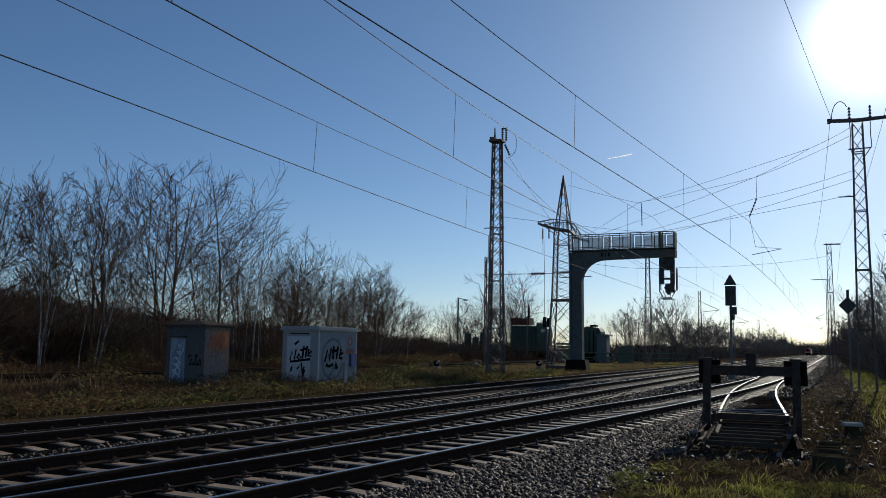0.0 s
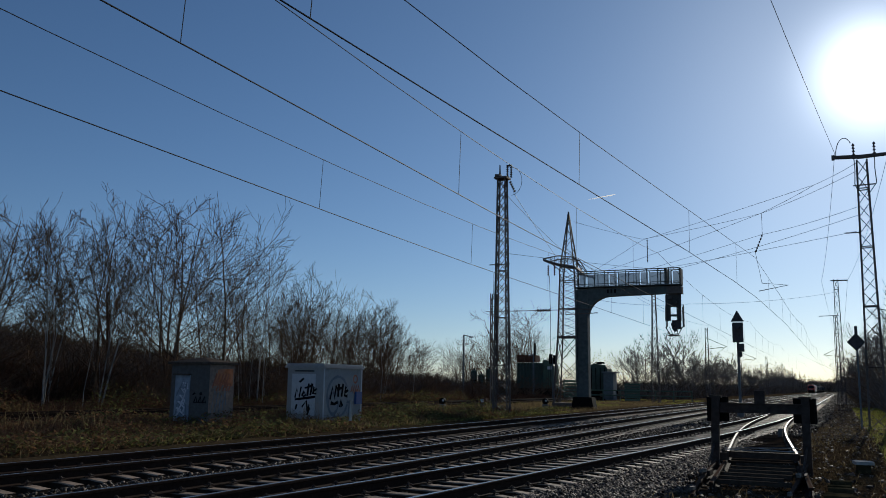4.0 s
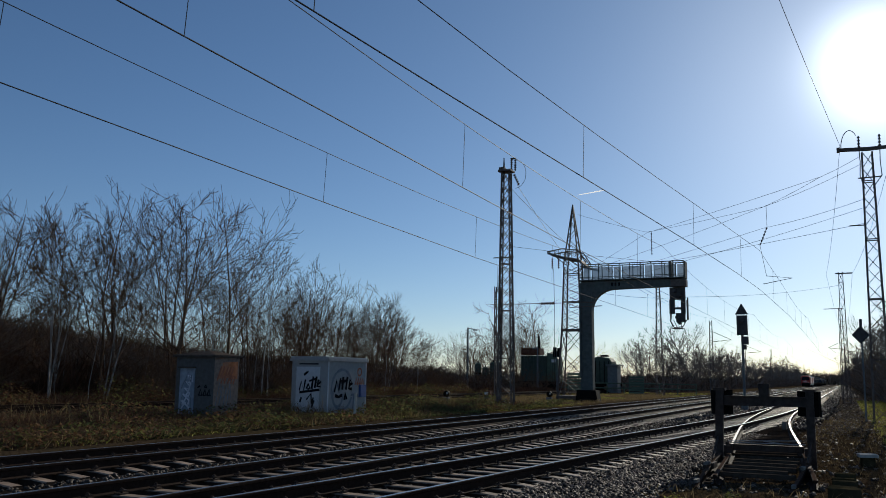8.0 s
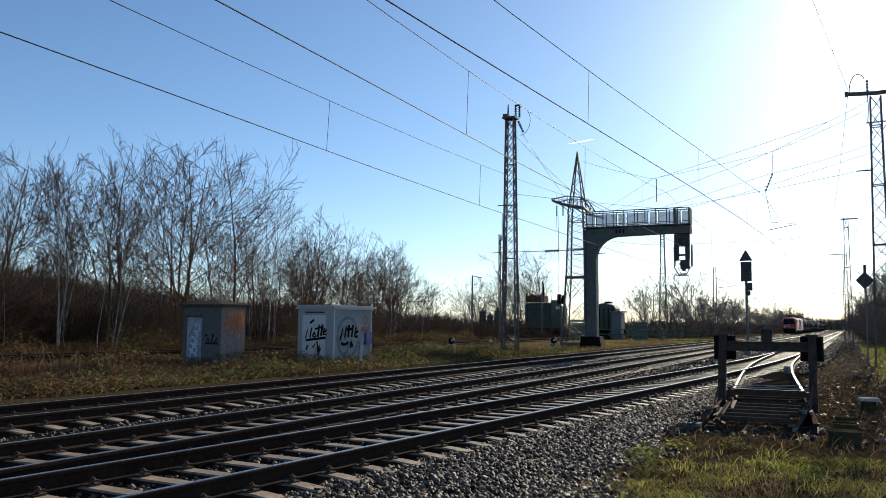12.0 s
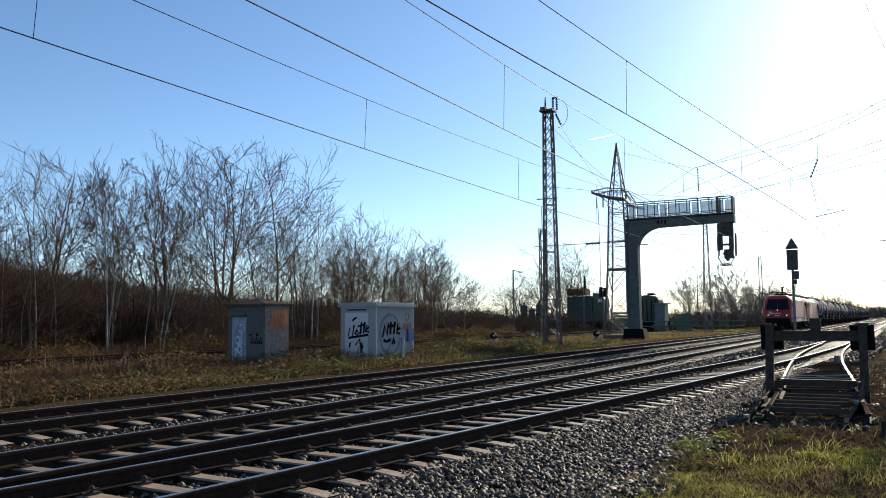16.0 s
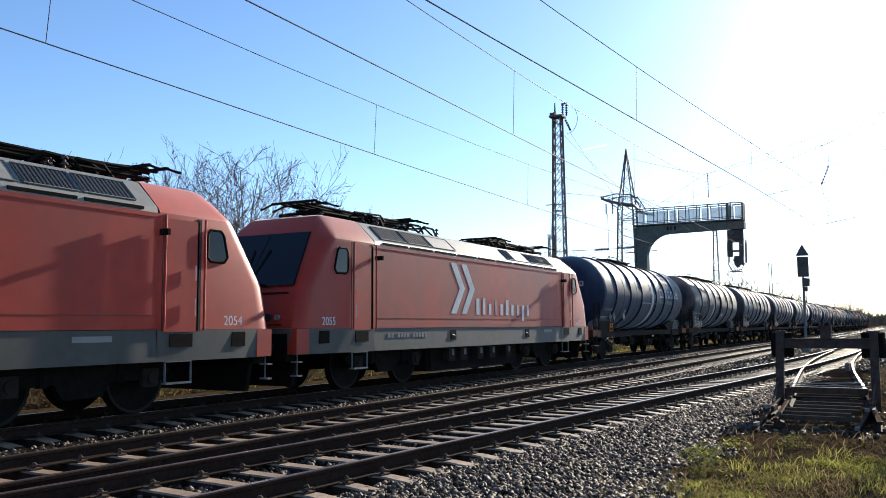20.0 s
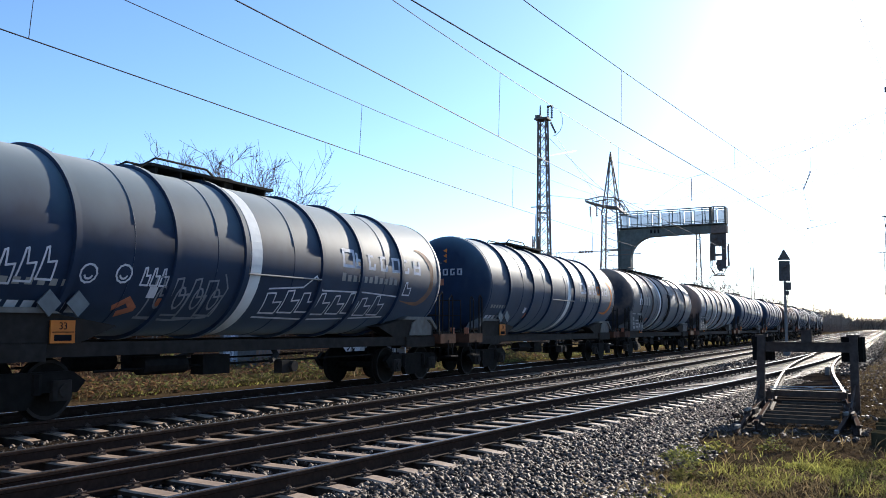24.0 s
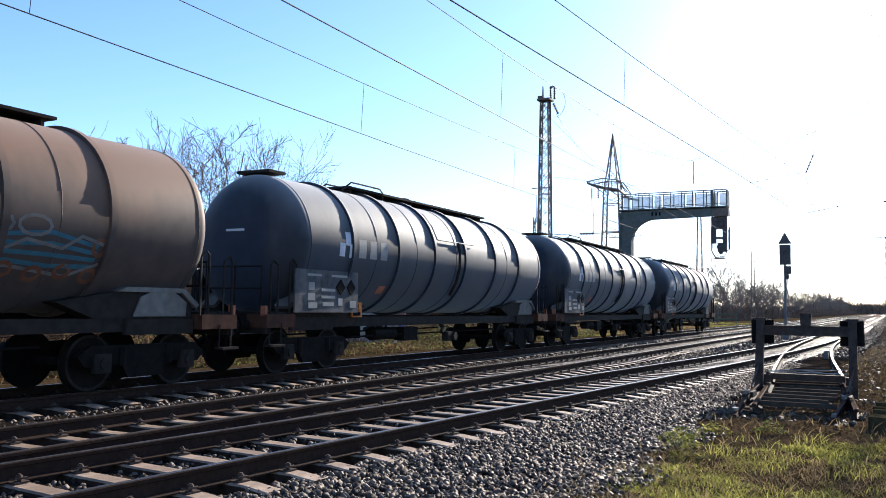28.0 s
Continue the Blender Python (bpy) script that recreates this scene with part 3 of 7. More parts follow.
    for x, t in zip(xs, tops):
        sec += [(x, -wide / 2, -0.5), (x, -wide / 2 + 0.015, t - 0.015), (x, -wide / 2 + 0.04, t), (x, wide / 2 - 0.04, t), (x, wide / 2 - 0.015, t - 0.015), (x, wide / 2, -0.5)]
    fs = [(i * 6 + j, i * 6 + j + 1, i * 6 + j + 7, i * 6 + j + 6) for i in range(5) for j in range(5)] + [tuple(range(6)), tuple(range(35, 29, -1))]
    sh.add(sec, fs)
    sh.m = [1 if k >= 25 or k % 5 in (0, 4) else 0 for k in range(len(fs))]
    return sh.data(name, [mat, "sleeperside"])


def clip_mesh():
    """Bolt, plate and two bowed clips of one rail seat."""
    sh = Shape().box(0, 0, -0.168, 0.34, 0.15, 0.016)
    for s in (-1, 1):
        sh.tube((s * 0.125, 0, -0.17), (s * 0.125, 0, -0.095), 0.016, 0.016, 6)
        sh.tube((s * 0.125, 0, -0.128), (s * 0.125, 0, -0.108), 0.03, 0.03, 6)
        sh.line([(s * 0.085, -0.06, -0.142), (s * 0.15, -0.05, -0.13), (s * 0.155, 0.05, -0.13), (s * 0.085, 0.06, -0.142)], 0.012, 4)
    return sh.data("fastening", "clip")


SLEEPER, TIMBER, SUNLIT_TIMBER, CLIP = sleeper_mesh("sleeper", "sleeper"), sleeper_mesh("sleeper", "timber", 1.95), sleeper_mesh("sleeper", "greytimber", 1.8, 0.2), clip_mesh()


def track(name, fx, lo, hi, label, mesh=SLEEPER, pieces=(3.0, 40.0), step=0.6, dz=0.0, head="railhead", clips=30.0):
    """Two rails on sleepers; the stretch `pieces` has every sleeper as a piece of its own."""
    t = thing(name, pose(0, 0, dz), label, "railway track", kind="structure")
    ys = [*np.arange(lo, min(hi, 62), 2.0), *np.arange(62, hi, 20.0), hi]
    for side in (-0.7535, 0.7535):
        path = [(fx(y) + side * math.cos(heading(fx, y)), y - side * math.sin(heading(fx, y)), 0, heading(fx, y)) for y in ys]
        part("rail", Shape().sweep(RAIL, path, slots=RAIL_SLOTS), ["rail", head], t)
    rest = Shape()
    rnd = random.Random(name)
    for k in range(int((hi - lo) / step)):
        y = lo + (k + 0.5) * step + rnd.uniform(-0.015, 0.015)
        a = heading(fx, y)
        if pieces[0] <= y <= pieces[1]:
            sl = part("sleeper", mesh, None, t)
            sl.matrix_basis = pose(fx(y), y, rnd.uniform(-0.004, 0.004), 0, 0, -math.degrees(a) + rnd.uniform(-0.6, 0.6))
            if y < clips:
                for side in (-0.7535, 0.7535):
                    c = part("fastening", CLIP, None, sl)
                    c.matrix_basis = pose(side, 0, 0)
        elif y < 260:
            rest.box(fx(y), y, -0.33, 2.6, 0.24, 0.30, Matrix.Rotation(-a, 3, "Z"))
    if rest.v:
        r = part("sleepers_beyond", rest, "sleeper" if mesh is SLEEPER else "timber", t)
        r["kind"] = "stuff"
    return t


track("track_far", lambda y: FAR_X, -60, 1150, "straight main line on concrete sleepers", pieces=(3.0, 44.0), clips=24)
track("track_middle", lambda y: MID_X, -60, 1150, "straight main line on concrete sleepers, polished rails", pieces=(2.0, 46.0), clips=34)
track("track_near", near_x, -8, 1150, "running track that bears away from the middle line", pieces=(2.0, 48.0), clips=34)
track("track_stub", stub_x, 20.8, 52, "short siding that curves off the near track", TIMBER, (20.0, 40.0), 0.64, -0.03, head="wornhead", clips=0)
track("track_stub_end", stub_x, 14.8, 20.8, "rusty rail ends of the siding at a buffer stop", SUNLIT_TIMBER, (14.0, 21.0), 0.42, -0.09, head="deadrail", clips=0)
track("track_side", lambda y: SIDE_X, -40, 320, "overgrown rusty siding in brown grass", TIMBER, (8.0, 60.0), 0.65, 0.19, head="deadrail", clips=0)

# ---- masts and overhead line ----


def lattice(t, height, foot, top, bays, leg=0.07, z0=0.0, brace=0.04, cross=False):
    """Four leaning corner posts and zigzag bracing on each face; foot and top are widths (x, y)."""
    def corner(sx, sy, z):
        k = (z - z0) / (height - z0)
        return Vector((sx * (foot[0] + (top[0] - foot[0]) * k) / 2, sy * (foot[1] + (top[1] - foot[1]) * k) / 2, z))
    for sx, sy in ((-1, -1), (1, -1), (1, 1), (-1, 1)):
        part("corner_post", Shape().bar(corner(sx, sy, z0), corner(sx, sy, height), leg), "steel", t)
    zs = [z0 + (height - z0) * (i / bays) for i in range(bays + 1)]
    faces = (((-1, -1), (1, -1)), ((1, -1), (1, 1)), ((1, 1), (-1, 1)), ((-1, 1), (-1, -1)))
    for n, (a, b) in enumerate(faces):
        for k in (0, 1) if cross else (0,):
            pts = [corner(*((a, b)[(i + n + k) % 2]), zs[i]) for i in range(bays + 1)]
            part("bracing", Shape().line(pts, brace * 0.7, 4), "steel", t)
        for i in range(0, bays, 4):
            part("strut", Shape().bar(corner(*a, zs[i]), corner(*b, zs[i]), brace), "steel", t)


def insulator(t, a, b, r=0.07, n=5, name="insulator"):
    """A rod with a stack of sheds."""
    a, b = Vector(a), Vector(b)
    sh = Shape().tube(a, b, r * 0.35)
    for i in range(n):
        p, q = a.lerp(b, (i + 0.3) / n), a.lerp(b, (i + 0.75) / n)
        sh.tube(p, q, r, r * 0.6, 8)
    part(name, sh, "ceramic", t)


def footing(t, w, d, h=0.5):
    part("footing", Shape().box(0, 0, 0.03 - h / 2, w, d, h, bevel=0.04), "stopsteel", t)


# tall mast beyond the far track
mast_a = thing("lattice_mast", pose(-16.55, 43.2, -0.1), "tall dark lattice steel mast with insulators on top", "mast", "overhead line masts")
lattice(mast_a, 12.9, (0.78, 0.5), (0.42, 0.34), 20, 0.08, brace=0.036, cross=True)
footing(mast_a, 1.5, 1.4, 0.55)
part("head_plate", Shape().box(0, 0, 12.95, 0.75, 0.7, 0.1).box(-0.25, 0, 13.1, 0.3, 0.3, 0.2), "steel", mast_a)
part("spike", Shape().tube((-0.15, 0, 13.0), (-0.15, 0, 13.75), 0.06, 0.03), "steel", mast_a)
insulator(mast_a, (0.3, 0, 13.0), (0.3, 0, 13.65), 0.08)
insulator(mast_a, (0.52, 0, 12.95), (0.52, 0, 13.6), 0.08)
part("yoke", Shape().line([(0.25, 0, 13.65), (0.57, 0, 13.65)], 0.05), "steel", mast_a)
insulator(mast_a, (0.45, 0, 12.75), (0.75, 0, 12.1), 0.08)
part("jumper", Shape().line([(0.55 + 0.75 * math.cos(a) * 0.8, 0, 12.75 + 0.8 * math.sin(a)) for a in np.linspace(-1.6, 1.6, 12)], 0.014, 4), "wire", mast_a)
part("crossbar", Shape().bar((-0.75, 0, 8.1), (0.45, 0, 8.1), 0.04), "steel", mast_a)

# pyramid-topped tower
tower = thing("lattice_tower", pose(-18.45, 62.5, -0.1), "tall lattice tower with a pyramid top and a work platform", "tower")
lattice(tower, 10.0, (1.45, 1.3), (1.15, 1.0), 9, 0.10, z0=5.2, brace=0.045, cross=True)
lattice(tower, 5.2, (2.1, 1.7), (1.45, 1.3), 3, 0.11, brace=0.05, cross=True)
top = Shape()
for sx, sy in ((-1, -1), (1, -1), (1, 1), (-1, 1)):
    top.bar((sx * 0.6, sy * 0.6, 10.0), (0, 0, 14.9), 0.085)
part("peak", top, "steel", tower)
for s in (-1, 1):
    for axis in (0, 1):
        pts = []
        for i in range(7):
            k0 = i / 6.8
            p, e0 = (-1 if i % 2 else 1) * 0.6 * (1 - k0), s * 0.6 * (1 - k0)
            pts.append((*((p, e0) if axis else (e0, p)), 10 + 4.9 * k0))
        part("bracing", Shape().line(pts, 0.03, 4), "steel", tower)
PLAT = ((-1.83, -0.6, 0.6, 1.2), (11.03, 10.62, 10.4, 9.85), (11.2, 11.38, 11.2, 10.25))
part("platform", Shape().prism([*zip(PLAT[0], PLAT[1]), *[(x, z + 0.16) for x, z in zip(PLAT[0][::-1], PLAT[1][::-1])]], -0.75, 0.75, "y"), "steel", tower)
for y in (-0.76, 0.76):
    part("railing", Shape().line([(x, y, z) for x, z in zip(PLAT[0], PLAT[2])], 0.045, 5), "steel", tower)
    for x in np.linspace(-1.6, 1.15, 9):
        part("baluster", Shape().bar((x, y, lerp(PLAT[0], PLAT[1], x)), (x, y, lerp(PLAT[0], PLAT[2], x)), 0.035), "steel", tower)
for x in (-1.35, -0.75, 0.1, 0.6):
    part("outrigger", Shape().bar((x, -0.7, lerp((-1.75, 0.75), (11.0, 10.55), x)), (lerp((-1.75, 0.75), (-0.6, 0.6), x), -0.55, 10.15), 0.05), "steel", tower)
for k in range(7):
    part("toe_board", Shape().bar((-1.7 + 0.4 * k, -0.74, lerp((-1.75, 0.75), (11.12, 10.62), -1.7 + 0.4 * k)), (-1.45 + 0.4 * k, -0.74, lerp((-1.75, 0.75), (11.3, 10.95), -1.45 + 0.4 * k)), 0.035), "steel", tower)
part("gangway_rail", Shape().line([(0.6, -0.9, 11.1), (1.0, -0.9, 10.7), (1.5, -0.9, 10.1), (2.0, -0.9, 10.0)], 0.03), "steel", tower)
part("gangway", Shape().box(1.5, -0.6, 9.75, 1.4, 0.6, 0.1, Matrix.Rotation(0.25, 3, "Y")), "steel", tower)
for x in (-1.5, -1.0):
    insulator(tower, (x, -0.5, 10.7), (x, -0.5, 9.9), 0.09)
part("down_lead", Shape().line([(-1.4, -0.5, 9.9), (-1.3, -0.6, 6.0), (-1.35, -0.6, 2.2)], 0.02), "wire", tower)
boxes("waist_ring", ((0, 0, 5.2, 1.6, 1.4, 0.14), (0, 0, 0.2, 2.3, 1.8, 0.2)), "steel", tower)
footing(tower, 2.8, 2.3)

# signal gantry over the far track
gantry = thing("signal_gantry", pose(-16.1, 58.3, -0.1), "dark steel cantilever gantry with a railed walkway", "signal gantry")
part("post", Shape().prism([(-0.55, 0), (0.32, 0), (0.28, 7.3), (0.28, 8.3), (-0.5, 8.3), (-0.5, 7.5)], -0.32, 0.32, "y"), "gantrysteel", gantry)
part("post_foot", Shape().prism([(-0.95, -0.3), (0.75, -0.3), (0.55, 0.8), (-0.75, 0.8)], -0.5, 0.5, "y"), "black", gantry)
arc = [(0.28 + 1.6 * (1 - math.cos(a)), 6.25 + 1.5 * math.sin(a)) for a in np.linspace(0, math.pi / 2, 8)]
part("bracket", Shape().prism([(0.26, 8.35), *arc, (6.6, 7.85), (6.65, 8.35)], -0.28, 0.28, "y"), "gantrysteel", gantry)
part("deck", Shape().box(3.05, 0, 8.42, 7.3, 1.0, 0.08), "gantrysteel", gantry)
for y in (-0.5, 0.5):
    for z in (8.62, 9.52):
        part("handrail", Shape().bar((-0.6, y, z), (6.7, y, z), 0.035 if z < 9.4 else 0.05), "gantrysteel", gantry)
    for x in np.linspace(-0.6, 6.7, 11):
        part("baluster", Shape().bar((x, y, 8.45), (x, y, 9.52), 0.045), "gantrysteel", gantry)
gantry_xs = np.linspace(-0.6, 6.7, 11)
for k in range(10):
    part("screen", Shape().box((gantry_xs[k] + gantry_xs[k + 1]) / 2, 0.5, 9.02, gantry_xs[k + 1] - gantry_xs[k] - (0.06 if k % 3 else 0.22), 0.012, 0.82), "screen", gantry, "pale wire screen in the railing")
boxes("end_panel", ((5.75, 0, 8.95, 0.16, 0.9, 1.1), (6.7, 0, 8.95, 0.1, 0.9, 1.1)), "gantrysteel", gantry)
part("cable_trunk", Shape().box(-0.5, -0.42, 5.0, 0.12, 0.12, 6.5), "gantrysteel", gantry)
boxes("lettering_bar", [(x, -0.29, 8.1, 0.12, 0.02, 0.25) for x in (1.75, 2.0, 2.25)], "spray", gantry)

signal = thing("hanging_signal", pose(-10.08, 58.3, -0.1), "dark multi-lamp main signal hung below the gantry", "railway signal")
part("hanger", Shape().box(0.25, 0, 8.05, 1.0, 0.7, 0.5).bar((-0.3, 0, 7.8), (-0.3, 0, 5.6), 0.05).bar((0.5, 0, 7.8), (0.5, 0, 6.0), 0.06), "steel", signal)
part("cage", Shape().line([(0.75, -0.2, 6.9), (0.75, -0.2, 5.6), (0.45, -0.2, 5.1), (-0.1, -0.2, 5.05), (-0.35, -0.2, 5.5), (-0.35, -0.2, 7.0)], 0.035), "steel", signal)
part("upper_board", Shape().box(0.12, 0, 7.35, 1.05, 0.14, 0.85, bevel=0.05), "signal", signal)
boxes("middle_board", ((-0.25, 0, 6.45, 0.36, 0.14, 0.95), (0.48, 0, 6.45, 0.3, 0.14, 0.95), (0.12, 0, 6.35, 0.4, 0.12, 0.14)), "signal", signal)
part("lower_board", Shape().box(0.3, 0, 5.72, 0.62, 0.14, 0.62, bevel=0.05), "signal", signal)
for x0, x1 in ((-0.42, -0.12), (-0.15, 0.08), (0.15, 0.2), (0.42, 0.32), (0.66, 0.42)):
    part("cage_bar", Shape().bar((x0, -0.12, 5.55), (x1, -0.12, 5.02), 0.03), "steel", signal)
part("side_plate", Shape().box(0.78, 0, 6.3, 0.05, 0.3, 1.5), "signal", signal)
for x, z in ((-0.05, 7.5), (0.3, 7.2), (0.1, 5.7), (0.25, 5.35)):
    part("hood", Shape().tube((x, -0.08, z), (x, -0.42, z + 0.02), 0.11, 0.12, 10), "signal", signal)
part("foot_tray", Shape().box(0.15, -0.1, 4.98, 0.7, 0.7, 0.06), "steel", signal)

# triangular-topped signal between the tracks
pre = thing("shunt_signal", pose(-5.52, 54.5, -0.2), "slim dark signal post with a triangular top board", "railway signal")
part("pole", Shape().tube((0, 0, -0.1), (0, 0, 5.2), 0.085, 0.075, 8), "greysteel", pre)
part("triangle_board", Shape().prism([(-0.38, 5.68), (0.38, 5.68), (0.03, 6.32), (-0.03, 6.32)], -0.04, 0.04, "y"), "signal", pre)
part("lamp_case", Shape().box(0.01, 0, 5.02, 0.62, 0.3, 1.2, bevel=0.04), "signal", pre)
part("hood", Shape().tube((0, -0.1, 5.3), (0, -0.4, 5.32), 0.12, 0.13, 10), "signal", pre)
part("small_case", Shape().box(0.14, 0, 4.1, 0.42, 0.22, 0.48, bevel=0.03).box(0.1, 0, 3.7, 0.25, 0.18, 0.28), "signal", pre)
part("base_box", Shape().box(0, 0, 0.1, 0.4, 0.4, 0.4, bevel=0.03), "greysteel", pre)

# near mast on the right side with its double arm
mast_b = thing("lattice_mast", pose(1.45, 43.0, -0.25), "tall lattice mast with a double cross-arm at its top", "mast", "overhead line masts")
lattice(mast_b, 12.3, (0.72, 0.72), (0.42, 0.42), 18, 0.075, brace=0.04)
footing(mast_b, 1.2, 1.2)
part("cross_arm", Shape().prism([(-1.22, 12.62), (0, 12.56), (1.22, 12.58), (1.22, 12.46), (0, 12.40), (-1.22, 12.48)], -0.09, 0.09, "y"), "steel", mast_b)
part("arm_end", Shape().box(-1.2, 0, 12.54, 0.14, 0.26, 0.2, bevel=0.03), "steel", mast_b)
for x in (-0.32, 0.55):
    insulator(mast_b, (x, 0, 12.55), (x, 0, 13.15), 0.075, 4)
    side = -1 if x < 0 else 1
    part("jumper", Shape().line([(x, 0, 12.5), (x - side * 0.02, 0, 11.9), (x + side * 0.02, 0, 11.2), (side * 0.15, 0, 10.6)], 0.022, 5), "wire", mast_b)
part("stand_off", Shape().bar((-0.42, 0, 11.12), (0.55, 0, 11.14), 0.045), "steel", mast_b)
part("jumper_loop", Shape().line([(-1.08 + 0.0 + 0.38 + 0.38 * math.cos(a), 0, 12.6 + 0.85 * math.sin(a)) for a in np.linspace(0.75, 3.14, 12)], 0.02, 5), "wire", mast_b)
part("stay", Shape().bar((-0.2, 0, 8.9), (-0.9, 0, 8.9), 0.04), "steel", mast_b)
diamond = thing("diamond_sign", pose(0.72, 42.6, -0.25), "dark diamond-shaped board on a thin post", "railway sign")
part("post", Shape().tube((0.05, 0.05, -0.1), (0.05, 0.05, 4.5), 0.04, 0.04, 6), "greysteel", diamond)
part("board", Shape().prism([(-0.36, 3.83), (0.02, 3.42), (0.40, 3.83), (0.02, 4.24)], -0.02, 0.02, "y"), "signal", diamond)
part("top_tab", Shape().box(0.04, 0, 4.38, 0.13, 0.04, 0.34), "signal", diamond)


def line_mast(x, y, h, arm=0.0, wide=0.55, label="slim lattice mast of the overhead line"):
    t = thing("lattice_mast", pose(x, y, -0.2), label, "mast", "overhead line masts")
    lattice(t, h, (wide, wide), (0.32, 0.32), max(8, int(h * 1.2)), 0.06, brace=0.035)
    if arm:
        part("bracket_tube", Shape().bar((0, 0, h - 1.4), (arm, 0, h - 2.6), 0.05).bar((0, 0, h - 2.9), (arm, 0, h - 2.6), 0.05), "steel", t)
        insulator(t, (arm * 0.15, 0, h - 2.87), (arm * 0.4, 0, h - 2.75), 0.07)
        part("steady_arm", Shape().bar((arm * 0.95, 0, h - 2.6), (arm * 0.55, 0, h - 3.4), 0.03), "steel", t)
    return t


mast_c = line_mast(0.1, 78.5, 10.9, 0, 0.6, "lattice mast with a side arm beside the near track")
part("arm", Shape().box(0.25, 0, 10.8, 1.3, 0.1, 0.1), "steel", mast_c)
mast_d = line_mast(-0.1, 93.0, 9.0, 0, 0.5)
part("arm", Shape().bar((-1.5, 0, 8.95), (0.3, 0, 9.0), 0.05), "steel", mast_d)
line_mast(-16.9, 87.5, 11.4, 0, 0.75)
line_mast(-16.2, 120.0, 9.8, 2.6, 0.5)
spare = line_mast(-20.5, 52.0, 7.6, 0, 0.3)
part("spike", Shape().tube((0, 0, 7.5), (0, 0, 9.0), 0.03, 0.02, 6), "steel", spare)
for k in range(8):
    s = 150 + 62 * k
    line_mast(-16.2, s + 12, 9.6, 2.8, 0.5)
    line_mast(0.3, s - 6, 9.6, -2.4, 0.5)


def wire(name, pts, r=0.013, label="thin overhead line wire", sag=0.0, steps=10):
    """A wire through points, each stretch hung with a sag."""
    path = []
    for a, b in zip(pts, pts[1:]):
        a, b = Vector(a), Vector(b)
        for i in range(steps):
            k = i / steps
            p = a.lerp(b, k)
            p.z -= sag * 4 * k * (1 - k)
            path.append(p)
    path.append(Vector(pts[-1]))
    sh = Shape().line(path, r, 5)
    return tagged(part(name, sh, "wire"), label, "wire", "overhead wires")


def catenary(fx, zc, zm, sag, drops):
    """A contact wire, the bearing wire hung above it in spans, and the droppers between them."""
    def contact_z(y):
        return lerp((-40, 9, 18, 28, 60), (6.5 + zc, 0.05 + 6.0 + zc, 5.92 + zc, 5.83 + zc, 5.8 + zc), y)

    def bearing_z(y):
        k = ((y + 5) % 48) / 48
        return zm - sag * 4 * k * (1 - k)
    c = wire("contact_wire", [(fx(y), y, contact_z(y)) for y in (-30, -12, 4, 12, 20, 28, 36, 43, 60, 90, 120, 180, 240, 300, 420, 600)], 0.0115, "contact wire over a track", steps=1)
    wire("bearing_wire", [(fx(y), y, bearing_z(y)) for y in np.arange(-29, 420, 4.8)], 0.009, "bearing wire above the contact wire", steps=1)
    for y in drops:
        part("dropper", Shape().line([(fx(y), y, contact_z(y)), (fx(y), y + 0.1, bearing_z(y))], 0.0065, 4), "wire", c)


DROPS = (-2, 8.5, 18, 28, 37, 49, 58, 67, 76, 85, 97, 106, 115, 124, 145, 160, 175, 190)
catenary(lambda y: FAR_X + 0.15, -0.09, 7.79, 0.63, DROPS)
catenary(lambda y: MID_X + 0.12, -0.03, 8.13, 0.66, DROPS)
catenary(near_x, -0.05, 7.72, 0.62, DROPS)
# feeder wires on the right-hand masts
wire("feeder_wire", [(-6.2, -40, 12.7), (0.33, 42.6, 12.4), (-1.0, 78.5, 10.6), (0, 150, 9.5)], 0.010, "feeder wire along the masts", 0.7)
wire("feeder_wire", [(2.2, -40, 13.0), (2.57, 43, 12.3), (1.0, 78.5, 10.6), (0.6, 150, 9.5)], 0.010, "feeder wire along the masts", 0.7)
# head-span wires between the tower and the near mast
T0, T1 = (-17.9, 62.0), (1.3, 43.0)


def across(k, z):
    return (T0[0] + (T1[0] - T0[0]) * k, T0[1] + (T1[1] - T0[1]) * k, z)


wire("head_span_wire", [across(0, 9.2), across(0.34, 11.05), across(0.9, 11.5), across(1, 12.0)], 0.010, "cross-span wire over the tracks", 0.05)
wire("head_span_wire", [across(0, 13.9), across(0.34, 11.1), across(0.75, 10.75), across(0.9, 11.5)], 0.010, "cross-span wire over the tracks", 0.05)
wire("head_span_wire", [across(0, 9.3), across(0.75, 10.75), across(1, 11.6)], 0.010, "cross-span wire over the tracks", 0.1)
wire("head_span_wire", [across(0, 8.7), across(0.75, 9.6), across(1, 9.9)], 0.010, "cross-span wire over the tracks", 0.1)
wire("head_span_wire", [across(0, 8.2), across(0.5, 8.7), across(1, 9.5)], 0.010, "cross-span wire over the tracks", 0.1)
wire("head_span_wire", [(-16.3, 43.2, 8.6), across(0.4, 8.9), across(1, 8.75)], 0.010, "cross-span wire over the tracks", 0.05)
wire("head_span_wire", [(-15.9, 58.3, 7.6), (-9.0, 58.3, 7.0), (0.3, 78.0, 9.6)], 0.010, "cross-span wire over the tracks", 0.25)
wire("head_span_wire", [(-16.3, 43.2, 11.9), (-15.6, 52, 9.9), (-12.5, 75, 7.6)], 0.012, "anchored wire that slopes down from the tall mast", 0.1)
wire("head_span_wire", [(-15.9, 43.2, 12.0), (-16.6, 58, 8.6)], 0.012, "anchored wire that slopes down from the tall mast", 0.15)
hang = thing("span_insulator", pose(0, 0, 0), "dark rod insulator hung in the cross-span", "insulator", "span insulators")
